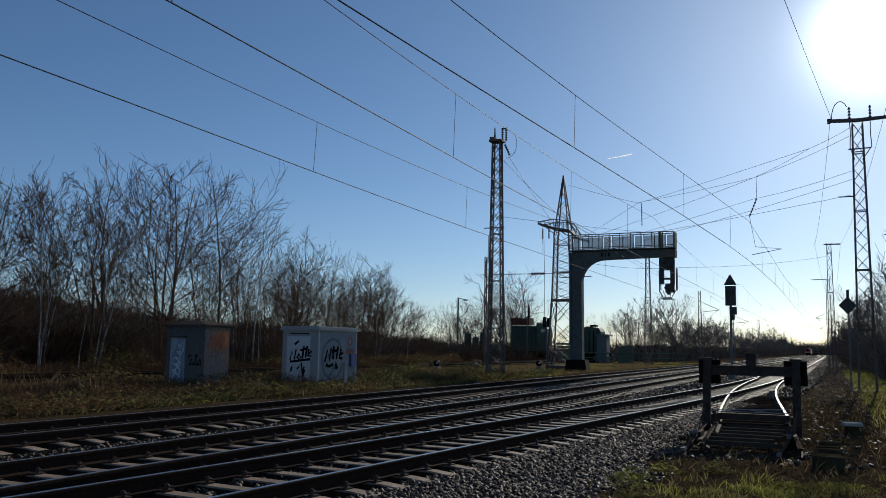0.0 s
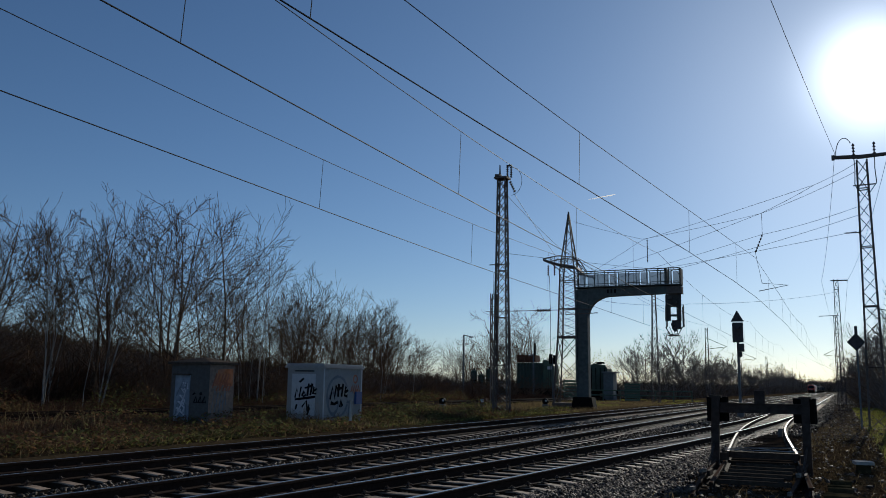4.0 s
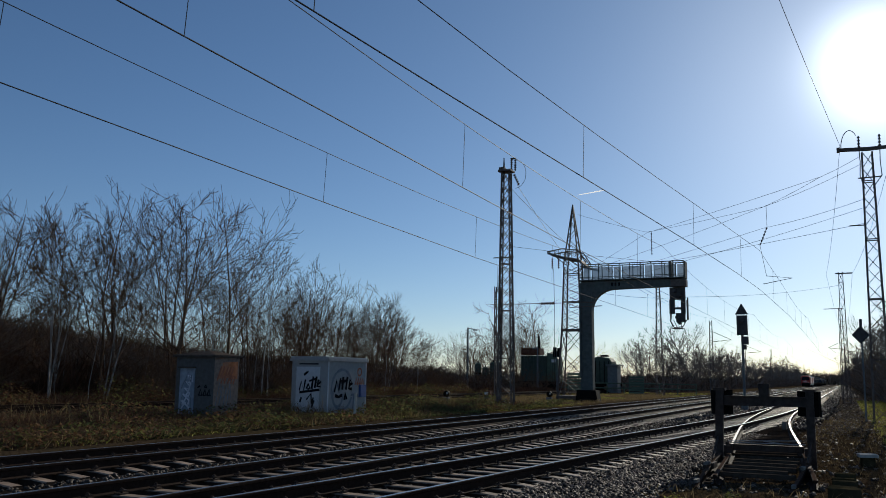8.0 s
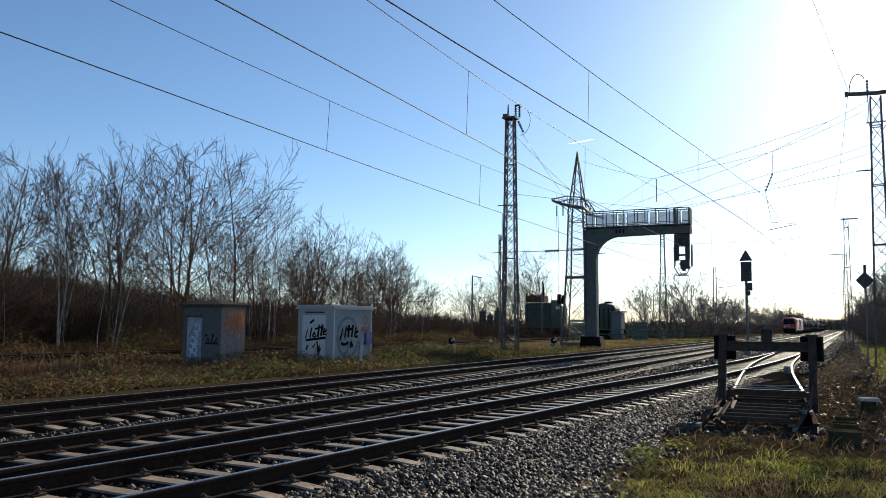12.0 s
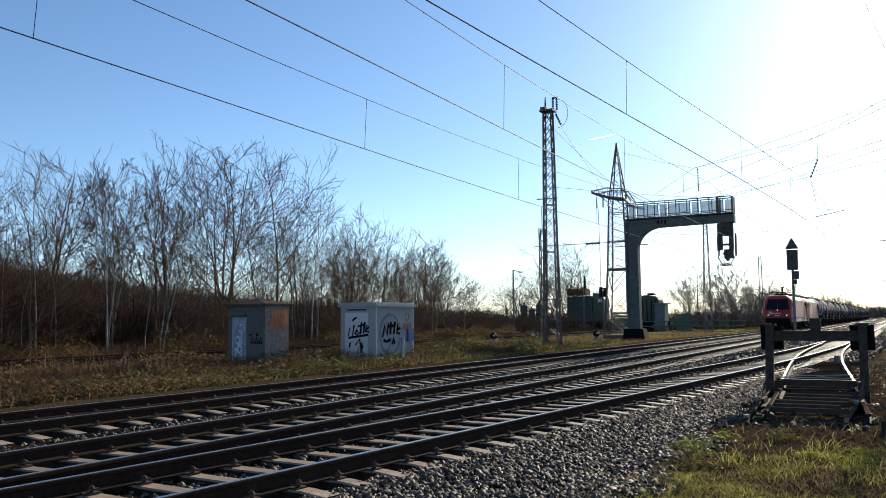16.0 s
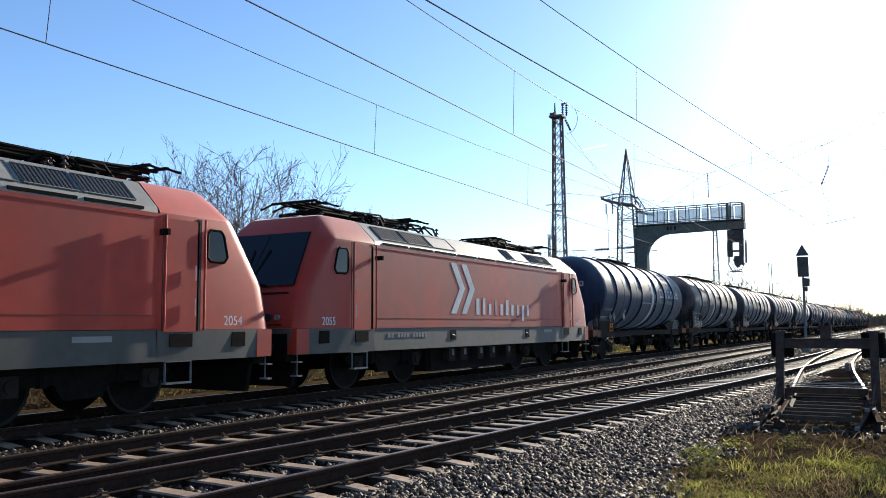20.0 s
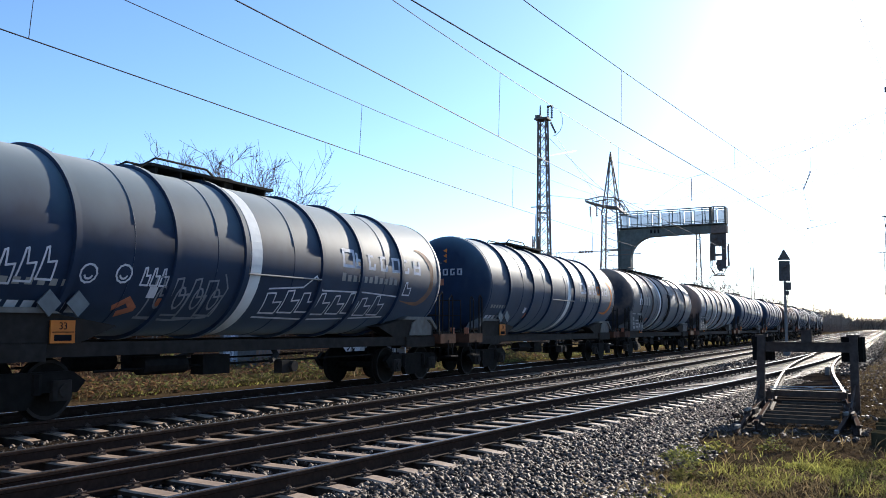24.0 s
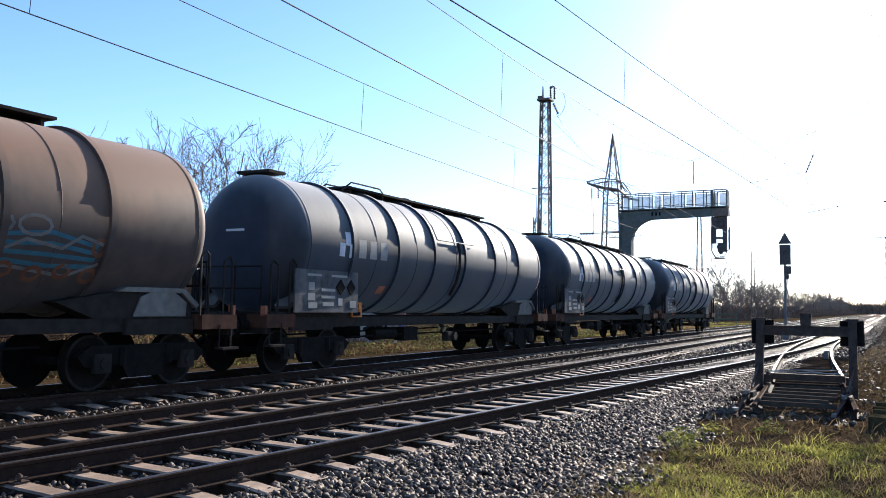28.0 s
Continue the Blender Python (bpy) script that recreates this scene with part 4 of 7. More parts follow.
insulator(hang, across(0.36, 11.0), across(0.36, 9.5), 0.05, 8)
hang2 = thing("span_insulator", pose(0, 0, 0), "slanting rod insulator hung in the cross-span", "insulator", "span insulators")
insulator(hang2, across(0.757, 9.6), across(0.735, 8.7), 0.055, 6)
part("dropper", Shape().line([across(0.757, 10.75), across(0.757, 9.6)], 0.014, 4), "wire", hang2)
part("dropper", Shape().line([across(0.735, 8.7), across(0.75, 7.0)], 0.014, 4), "wire", hang2)
part("steady_arm", Shape().line([across(0.75, 7.0), across(0.82, 6.7), across(0.74, 6.6)], 0.02, 4), "steel", hang2)
arm = thing("side_bracket", pose(-16.5, 43.2, -0.1), "thin steady arm with a string of sheds", "bracket")
part("tube", Shape().bar((-1.4, 1.0, 5.6), (3.6, 1.0, 5.6), 0.025), "steel", arm)
insulator(arm, (1.6, 1.0, 5.6), (2.4, 1.0, 5.6), 0.09, 5)
part("steady_arm", Shape().line([(4.6, 1.0, 5.6), (3.2, 1.0, 5.65), (3.25, 1.0, 5.35), (5.0, 1.0, 5.4)], 0.03, 4), "steel", arm)

# ---- huts beside the line ----


def paint(parent, strokes, r, face, axis, mat, label=""):
    """Painted strokes on an upright face, each a thin ribbon of its own: points are (along, up)."""
    for n, pts in enumerate(strokes):
        ps = [Vector(p) for p in pts]
        left, right, k = [], [], len(ps)
        for i, p in enumerate(ps):
            d = (ps[min(i + 1, k - 1)] - ps[max(i - 1, 0)])
            d = d.normalized() if d.length > 1e-6 else Vector((1, 0))
            w = Vector((-d.y, d.x)) * r * (0.8 + 0.3 * ((i * 7 + n) % 3) / 2)
            left.append(p + w)
            right.append(p - w)
        lo, hi = face - 0.001, face + (0.003 + 0.0015 * (n % 4)) * (1 if axis == "x" else -1)
        at = (lambda u, q: (u, q.x, q.y)) if axis == "x" else (lambda u, q: (q.x, u, q.y))
        vs = [at(u, q) for u in (lo, hi) for a in range(k) for q in (left[a], right[a])]
        m = 2 * k
        fs = [(m + 2 * a, m + 2 * a + 1, m + 2 * a + 3, m + 2 * a + 2) for a in range(k - 1)]
        fs += [(2 * a, 2 * a + 2, m + 2 * a + 2, m + 2 * a) for a in range(k - 1)] + [(2 * a + 1, 2 * a + 3, m + 2 * a + 3, m + 2 * a + 1) for a in range(k - 1)]
        part("graffiti_stroke", Shape().add(vs, fs), mat, parent, label)


hut = thing("switch_hut", pose(-20.0, 23.72, -0.12, 0, 0, -1.5), "grey concrete hut with a low tent roof and graffiti", "hut")
HX, HY, HZ = 1.75, 1.3, 2.12
part("wall", Shape().box(-HX / 2, HY / 2, HZ / 2, HX, HY, HZ), "hutgrey", hut)
part("side_wall", Shape().box(0.004, HY / 2, HZ / 2, 0.02, HY - 0.02, HZ - 0.02), "hutbrown", hut, "brown stained side wall")
part("roof", Shape().add([(0.12, -0.12, HZ), (0.12, HY + 0.12, HZ), (-HX - 0.12, HY + 0.12, HZ), (-HX - 0.12, -0.12, HZ), (0.12, -0.12, HZ + 0.08), (0.12, HY + 0.12, HZ + 0.08), (-HX - 0.12, HY + 0.12, HZ + 0.08), (-HX - 0.12, -0.12, HZ + 0.08), (-HX / 2, HY / 2, HZ + 0.26)],
     [(3, 2, 1, 0), (0, 1, 5, 4), (1, 2, 6, 5), (2, 3, 7, 6), (3, 0, 4, 7), (4, 5, 8), (5, 6, 8), (6, 7, 8), (7, 4, 8)]), "roofdark", hut)
part("door", Shape().box(-1.2, -0.012, 0.92, 0.68, 0.03, 1.62), "doorpaint", hut, "door sprayed over in pale blue and white")
part("door_hood", Shape().box(-1.2, -0.06, 1.76, 0.74, 0.12, 0.05), "roofdark", hut)
paint(hut, [[(-1.5 + 0.14 * k, 0.2 + 0.26 * k), (-1.2 + 0.06 * k, 0.55 + 0.22 * k), (-1.42 + 0.06 * k, 0.6 + 0.22 * k), (-1.05, 0.35 + 0.25 * k), (-1.1, 0.2 + 0.25 * k)] for k in range(5)], 0.035, -0.03, "y", "spraywhite", "pale scribbled graffiti")
paint(hut, [[(-1.46, 0.25), (-1.4, 0.7), (-1.2, 0.95), (-1.0, 0.7), (-0.95, 0.3)], [(-1.45, 1.0), (-1.3, 1.3), (-1.05, 1.15), (-0.98, 1.5)], [(-1.3, 1.25), (-1.15, 1.6), (-1.05, 1.3), (-1.28, 1.22)]], 0.02, -0.03, "y", "spraygrey", "grey outline graffiti")
paint(hut, [[(x, 0.78), (x + 0.1, 1.0), (x + 0.15, 0.78), (x + 0.02, 0.8)] for x in (-0.66, -0.46, -0.27)] + [[(-0.72, 1.05), (-0.6, 1.12)], [(-0.4, 1.08), (-0.34, 1.14), (-0.3, 1.06), (-0.4, 1.06)]], 0.03, -0.002, "y", "spray")
paint(hut, [[(y, 1.3 + 0.12 * (k % 2)), (y + 0.2, 1.8), (y + 0.1, 1.5), (y + 0.3, 1.42), (y + 0.2, 1.2)] for k, y in enumerate((0.15, 0.32, 0.5, 0.66, 0.8))], 0.035, 0.018, "x", "sprayred", "faded red graffiti")
paint(hut, [[(0.2 + 0.05 * k, 1.42 + 0.11 * k), (0.6, 1.48 + 0.1 * k), (1.22, 1.44 + 0.12 * k)] for k in range(5)], 0.075, 0.013, "x", "sprayorange", "patch of faded orange paint")
paint(hut, [[(0.1 + 0.2 * k, 0.3 + 0.1 * (k % 2)), (0.3 + 0.18 * k, 1.25 - 0.1 * (k % 3)), (0.42 + 0.16 * k, 0.7)] for k in range(4)], 0.016, 0.013, "x", "spraygrey", "faint grey scribble")

cab = thing("relay_cabinet", pose(-17.95, 27.85, -0.12, 0, 0, -1.5), "pale grey steel relay cabinet covered in black graffiti", "cabinet")
CX, CY, CZ = 1.72, 2.75, 2.1
part("body", Shape().box(-CX / 2, CY / 2, CZ / 2, CX, CY, CZ, bevel=0.03), "cabwhite", cab)
part("roof", Shape().box(-CX / 2, CY / 2, CZ + 0.04, CX + 0.16, CY + 0.16, 0.08, bevel=0.03).box(-CX / 2, CY / 2, CZ + 0.12, CX + 0.06, CY + 0.06, 0.1), "cabwhite", cab)
part("door", Shape().box(-0.92, -0.012, 0.98, 1.1, 0.03, 1.78), "cabdoor", cab, "white steel door with graffiti")
part("vent_slot", Shape().box(-0.9, -0.012, 1.98, 0.9, 0.02, 0.05), "grille", cab)
for y in (0.02, CY - 0.02):
    part("corner_strip", Shape().box(0.006, y, CZ / 2, 0.02, 0.06, CZ - 0.06), "cabdoor", cab)
part("meter_box", Shape().box(0.05, CY - 0.32, 0.95, 0.1, 0.42, 0.5), "signblue", cab, "dark blue box on the side")
paint(cab, ([(-1.3, 0.95), (-1.22, 1.3), (-1.1, 0.95), (-1.02, 1.38)], [(-0.98, 1.02), (-0.88, 1.2), (-0.8, 1.05), (-0.92, 1.0)], [(-0.72, 1.02), (-0.66, 1.5)], [(-0.85, 1.32), (-0.5, 1.42)], [(-0.58, 1.05), (-0.5, 1.5)], [(-0.45, 1.2), (-0.3, 1.3), (-0.42, 1.38), (-0.46, 1.12), (-0.3, 1.12)],
           [(-0.95, 0.6), (-0.75, 0.85), (-0.7, 0.45), (-0.62, 0.7)], [(-0.7, 0.3), (-0.6, 0.6)], [(-1.1, 1.55), (-0.9, 1.7)], [(-1.25, 0.5), (-1.2, 0.7)], [(-1.3, 0.88), (-0.35, 1.0)]), 0.045, -0.028, "y", "spray", "black scribbled graffiti")
paint(cab, ([(0.45, 0.9), (0.6, 1.35), (0.75, 0.95), (0.87, 1.45)], [(1.0, 1.0), (1.05, 1.5)], [(0.9, 1.3), (1.3, 1.35)], [(1.25, 1.0), (1.35, 1.5)], [(1.45, 1.15), (1.7, 1.25), (1.55, 1.4), (1.47, 1.05), (1.75, 1.02)], [(0.5, 0.78), (0.75, 0.72), (1.0, 0.8)], [(1.15, 0.6), (1.22, 0.85), (1.32, 0.62)]), 0.066, 0.010, "x", "spray", "black scribbled graffiti")
paint(cab, ([(1.0 + 0.75 * math.cos(a), 1.0 + 0.78 * math.sin(a)) for a in np.linspace(0.5, 5.9, 22)], [(0.7 + 0.35 * math.cos(a), 0.75 + 0.4 * math.sin(a)) for a in np.linspace(1, 6.5, 14)], [(1.8, 0.2), (1.9, 1.0), (1.65, 0.8), (2.15, 0.75)]), 0.055, 0.002, "x", "spraygrey", "large grey outline graffiti")
paint(cab, [[(y, 1.1), (y + 0.13, 1.45), (y + 0.22, 1.15), (y + 0.05, 1.3)] for y in (1.9, 2.06, 2.22, 2.38)] + [[(2.25 + 0.15 * math.cos(a), 1.7 + 0.15 * math.sin(a)) for a in np.linspace(0, 6.3, 10)]], 0.035, 0.004, "x", "sprayred", "faded red graffiti")
stake = thing("marker_post", pose(-16.2, 27.0, -0.15), "short grey and white marker post in the grass", "post")
part("pole", Shape().tube((0, 0, -0.1), (0, 0, 1.1), 0.05, 0.05, 8), "concrete", stake)
part("plate", Shape().box(0, -0.06, 1.1, 0.22, 0.03, 0.3), "cabwhite", stake)

for x, y, kind in ((-23.2, 50.0, 0), (-23.4, 57.4, 1), (-18.6, 57.0, 0)):
    d = thing("dwarf_signal", pose(x, y, -0.12), "small dark ground signal with a round lamp head" if kind == 0 else "low rusty lever box beside the siding", "ground signal")
    part("foot", Shape().box(0, 0, 0.12, 0.35, 0.3, 0.35), "greysteel", d)
    if kind == 0:
        part("head", Shape().tube((0, -0.1, 0.5), (0, 0.15, 0.5), 0.2, 0.2, 14), "black", d)
        part("lens", Shape().tube((0.08, -0.12, 0.54), (0.08, -0.1, 0.54), 0.07, 0.07, 12), "white", d)
    else:
        part("case", Shape().box(0, 0, 0.42, 0.55, 0.4, 0.4, bevel=0.04), "rust", d)
        part("front_plate", Shape().box(0, -0.21, 0.42, 0.25, 0.03, 0.2), "white", d)

# ---- buffer stop on the stub ----
stop = thing("buffer_stop", pose(-1.515, 18.6, 0.0), "weathered dark steel buffer stop built of old rails", "buffer stop")
for s, foot in ((-1, -0.91), (1, 0.855)):
    x = s * 0.855
    part("post", Shape().prism([(foot - 0.08, -0.3), (foot + 0.08, -0.3), (x + 0.075, 1.25), (x - 0.075, 1.25)], -0.07, 0.07, "y"), "stopsteel", stop)
    part("post_cap", Shape().box(x, 0.02, 1.26, 0.24, 0.2, 0.05, bevel=0.02), "stopsteel", stop)
    part("buffer_plate", Shape().box(s * 0.84, 0.17, 1.0, 0.44, 0.12, 0.5, bevel=0.05), "black", stop)
    part("buffer_block", Shape().tube((s * 0.82, 0.23, 1.0), (s * 0.82, 0.46, 1.0), 0.16, 0.2, 12), "black", stop)
    part("clamp_block", Shape().box(s * 0.80, 0.55, 0.02, 0.2, 0.26, 0.16, bevel=0.03), "stopsteel", stop)
    part("clamp_bolt", Shape().tube((s * 0.80, 0.5, 0.08), (s * 0.80, 0.5, 0.16), 0.035, 0.035, 6), "stopsteel", stop, "worn bolt head")
    # the rail's bent end that runs down to the ground
    end = Shape().sweep(RAIL, [(foot * 0.98, 0.4, 0.0, 0), (foot * 0.93, -1.6, -0.08, 0.02), (foot * 0.86, -3.2, -0.16, 0.04), (foot * 0.80, -4.3, -0.24, 0.05)], slots=RAIL_SLOTS)
    part("rail_end", end, ["rail", "deadrail"], stop)
    part("fish_plate", Shape().box(foot * 0.93 - 0.07, -1.75, -0.12, 0.05, 0.5, 0.10).box(foot * 0.93 + 0.07, -1.75, -0.12, 0.05, 0.5, 0.10), "stopsteel", stop)
    # added pale strips stand in for sunlight on the rail end's top
    part("shoe", Shape().box(foot * 0.91, -2.25, -0.05, 0.06, 0.6, 0.05, Matrix.Rotation(-0.05, 3, "X"), bevel=0.02), "saddlegrey", stop, "pale strip for the sunlit rail end")
    part("shoe_tip", Shape().box(foot * 0.83, -4.0, -0.18, 0.06, 0.36, 0.05, Matrix.Rotation(-0.05, 3, "X"), bevel=0.02), "saddlegrey", stop, "pale strip for the sunlit rail tip")
    part("bracing_rod", Shape().bar((foot, -0.05, 0.3), (foot * 0.95, -1.3, -0.05), 0.035), "stopsteel", stop)
part("beam", Shape().box(0, 0.06, 1.035, 1.58, 0.13, 0.17), "stopsteel", stop)
part("beam_flange", Shape().box(0, 0.06, 1.125, 1.56, 0.2, 0.02).box(0, 0.06, 0.945, 1.56, 0.2, 0.02), "stopsteel", stop)
part("centre_block", Shape().box(0.0, 0.08, 1.25, 0.21, 0.13, 0.27, bevel=0.02), "stopsteel", stop)
part("cross_beam", Shape().box(-0.065, 0.62, 0.055, 1.5, 0.12, 0.13, bevel=0.02), "stopsteel", stop)
part("tie_bar", Shape().bar((-0.80, 0.7, 0.17), (0.64, 0.62, 0.235), 0.014), "silver", stop)
part("tie_bar", Shape().bar((-0.75, 0.5, 0.155), (0.72, 0.55, 0.165), 0.014), "silver", stop)
part("tie_bar", Shape().bar((-0.1, 0.6, 0.2), (0.5, 0.6, 0.14), 0.012), "silver", stop)
plank_rng = random.Random(6)
for k in range(6):
    part("plank", Shape().box(0.02 + plank_rng.uniform(-0.06, 0.06), -2.9 + 0.62 * k, -0.16 + 0.008 * k, 1.2 + plank_rng.uniform(-0.12, 0.12), 0.13, 0.07, Matrix.Rotation(plank_rng.uniform(-0.04, 0.04), 3, "Z"), bevel=0.01), "greytimber", stop)
wedge = thing("wheel_chock", pose(-2.0, 32.5, -0.2), "pale wooden chock lying beside the siding rail", "chock")
part("wedge", Shape().prism([(-0.25, 0.0), (0.25, 0.0), (0.2, 0.16), (-0.15, 0.27)], -0.07, 0.07), "saddlegrey", wedge)
pile = thing("timber_pile", pose(-0.09, 14.2, -0.3), "low stack of mossy old timbers in weeds", "timber pile")
part("end_beam", Shape().box(0, -0.3, 0.10, 0.44, 0.26, 0.24, bevel=0.02), "moss", pile)
for k in range(4):
    part("timber_beam", Shape().box(0.03 * (k % 2) - 0.02, 0.35 + 0.62 * k, 0.12 + 0.02 * (k % 2), 0.38 - 0.02 * k, 0.2, 0.11, Matrix.Rotation(0.09 * (k - 1.5), 3, "Z"), bevel=0.02), "moss", pile)
for s in (-0.14, 0.13):
    part("side_beam", Shape().box(s, 1.2, 0.02, 0.1, 2.9, 0.12), "timber", pile)
kerb = thing("cable_duct_cover", pose(0.34, 19.85, -0.3, 0, 0, 8), "pale concrete cable duct lid on a dark block", "duct cover")
part("lid", Shape().box(0, 0, 0.26, 0.36, 0.42, 0.06, bevel=0.025), "concrete", kerb)
part("block", Shape().box(0, 0.02, 0.10, 0.24, 0.3, 0.27), "moss", kerb)

# ---- yard behind the siding ----


def fence_panel(x, y, w, h):
    t = thing("slat_fence", pose(x, y, -0.12), "green horizontal slat fence panel", "fence", "slat fence panels")
    for sx in (-w / 2, w / 2):
        part("post", Shape().box(sx, 0, h / 2, 0.12, 0.12, h + 0.1), "fenceg", t)
    for k in range(7):
        part("slat", Shape().box(0, 0, 0.12 + k * (h - 0.15) / 6, w, 0.05, (h - 0.15) / 6 - 0.09), "fenceg", t)


fence_panel(-27.3, 93, 1.7, 2.15)
fence_panel(-21.6, 98, 1.6, 1.9)
long_rail = thing("low_fence", pose(-27, 98, -0.12), "long low green pipe fence", "fence")
for z in (0.6, 1.15):
    part("pipe", Shape().tube((-12, 0, z), (12, 0, z), 0.08, 0.08, 6), "fenceg", long_rail)
for k in range(13):
    part("post", Shape().tube((-12 + 2 * k, 0, 0), (-12 + 2 * k, 0, 1.2), 0.06, 0.06, 6), "fenceg", long_rail)


# parked crane machine: ribbed housing, red upper deck, pale end cover
machine = thing("rail_work_machine", pose(-33.0, 97.0, -0.1), "dark green parked work machine with a rusty red deck", "work machine")
part("chassis", Shape().box(0, 0.6, 0.9, 5.6, 2.2, 0.3, bevel=0.05), "black", machine)
part("housing", Shape().box(-0.55, 0.9, 2.25, 3.3, 2.2, 2.7, bevel=0.1), "shedgreen", machine)
for k in range(9):
    part("rib", Shape().box(-2.1 + k * 0.38, -0.24, 2.25, 0.1, 0.1, 2.6), "shedgreen", machine)
part("upper_deck", Shape().box(-1.0, 0.8, 4.05, 2.3, 1.8, 0.7, bevel=0.08), "rust", machine, "rusty red upper deck")
for k in range(5):
    part("deck_post", Shape().bar((-2.0 + k * 0.5, -0.14, 3.7), (-2.0 + k * 0.5, -0.14, 4.75), 0.04), "rust", machine)
part("exhaust_pipe", Shape().tube((-0.2, 0.8, 4.2), (-0.2, 0.8, 5.7), 0.14, 0.12, 8), "black", machine)
part("end_cover", Shape().prism([(1.15, 0.75), (2.5, 0.75), (2.5, 3.3), (2.2, 3.75), (1.15, 3.95)], -0.32, 1.6, "y"), "fenceg", machine, "pale green ribbed end cover")
for k in range(5):
    part("cover_rib", Shape().box(1.3 + k * 0.27, -0.35, 2.1, 0.06, 0.06, 2.4), "shedgreen", machine)
part("label_plate", Shape().box(2.0, -0.4, 3.1, 0.5, 0.03, 0.3), "white", machine)
machine.scale = (1, 1, 1.17)
for k in (-2.0, -1.1, 1.0, 1.9):
    part("wheel", Shape().tube((k, -0.35, 0.5), (k, -0.2, 0.5), 0.46, 0.46, 16), "black", machine)
for x, h in ((-41.0, 3.4), (-40.0, 2.9), (-39.0, 3.5)):
    tank = thing("storage_cylinder", pose(x, 97.5, -0.12), "dark upright steel cylinder in the yard", "cylinder", "yard cylinders")
    part("shell", Shape().tube((0, 0, 0), (0, 0, h - 0.2), 0.42, 0.42, 14).tube((0, 0, h - 0.2), (0, 0, h), 0.42, 0.22, 14), "shedgreen", tank)
    part("collar", Shape().tube((0, 0, h * 0.6), (0, 0, h * 0.6 + 0.1), 0.45, 0.45, 14), "black", tank)
    part("neck", Shape().tube((0, 0, h), (0, 0, h + 0.25), 0.08, 0.08, 8), "black", tank)
yard_signal = thing("yard_signal", pose(-28.5, 90, -0.12), "thin dark yard signal with two lamp heads", "railway signal")
part("pole", Shape().tube((0, 0, 0), (0, 0, 4.6), 0.06, 0.05, 8), "greysteel", yard_signal)
boxes("lamp_head", ((-0.22, 0, 4.45, 0.36, 0.25, 1.1), (0.26, 0, 4.4, 0.36, 0.25, 1.0)), "black", yard_signal)
part("lever_box", Shape().box(0.2, -0.05, 1.4, 0.3, 0.25, 0.6, bevel=0.03), "greysteel", yard_signal)
wagon2 = thing("rail_work_car", pose(-26.7, 104.0, -0.1), "dark parked work car behind the green fence", "work car")
part("chassis", Shape().box(0.2, 0, 0.9, 4.2, 2.2, 0.3, bevel=0.05), "black", wagon2)
part("hood", Shape().prism([(-1.2, 1.0), (1.05, 1.0), (1.05, 3.7), (0.75, 4.15), (-0.7, 4.35), (-1.2, 4.1)], -1.1, 1.1, "y"), "shedgreen", wagon2)
for k in range(4):
    part("hood_rib", Shape().box(-0.95 + 0.55 * k, -1.13, 2.5, 0.08, 0.06, 2.6), "black", wagon2)
part("roof_box", Shape().box(-0.1, 0, 4.45, 0.8, 1.0, 0.25, bevel=0.05), "black", wagon2)
for k in (-1.2, -0.4, 0.9, 1.7):
    part("wheel", Shape().tube((k, -1.0, 0.5), (k, -0.85, 0.5), 0.46, 0.46, 16), "black", wagon2)
hutb = thing("equipment_hut", pose(-25.2, 102.3, -0.12), "small pale equipment hut behind the fence", "hut")
part("body", Shape().box(0, 0, 1.6, 1.2, 1.8, 3.2, bevel=0.04), "greysteel", hutb)
part("roof", Shape().box(0.1, 0, 3.3, 1.7, 2.2, 0.14), "greysteel", hutb)
part("door", Shape().box(-0.05, -0.92, 1.3, 0.7, 0.04, 2.0), "greysteel", hutb)


def lamp_post(x, y, h, arm):
    t = thing("street_lamp", pose(x, y, -0.15), "grey lamp post with a short bent arm", "street lamp", "yard lamps")
    part("pole", Shape().tube((0, 0, 0), (0, 0, h), 0.13, 0.08, 8), "greysteel", t)
    part("arm", Shape().tube((0, 0, h - 0.02), (arm, 0, h - 0.22), 0.05, 0.04, 6), "greysteel", t)
    part("head", Shape().box(arm, 0, h - 0.25, 0.5, 0.2, 0.12, bevel=0.04), "greysteel", t)


lamp_post(-35.9, 82.5, 6.8, 0.85)
lamp_post(-31.4, 92.0, 5.2, -0.4)

# ---- the train ----


def bogie(t, y, wheels, r, w=1.08):
    """Side frames, springs, axles and wheels of one truck."""
    for s in (-1, 1):
        b = part("bogie_frame", Shape().prism([(y - wheels - 0.45, r + 0.12), (y - wheels - 0.2, r + 0.28), (y + wheels + 0.2, r + 0.28), (y + wheels + 0.45, r + 0.12), (y + wheels + 0.3, r - 0.05), (y + 0.5, r - 0.02), (y + 0.35, r - 0.25), (y - 0.35, r - 0.25), (y - 0.5, r - 0.02), (y - wheels - 0.3, r - 0.05)], s * w - 0.06, s * w + 0.06), "black", t)
        for k in (-1, 1):
            part("axle_box", Shape().box(s * (w + 0.07), y + k * wheels, r, 0.16, 0.32, 0.3, bevel=0.04).tube((s * (w + 0.1), y + k * wheels, r), (s * (w + 0.18), y + k * wheels, r), 0.11, 0.1, 10), "frame", b)
            part("spring", Shape().tube((s * (w + 0.03), y + k * wheels * 0.55, r - 0.05), (s * (w + 0.03), y + k * wheels * 0.55, r + 0.25), 0.09, 0.09, 8), "black", b)
    for k in (-1, 1):
        yy = y + k * wheels
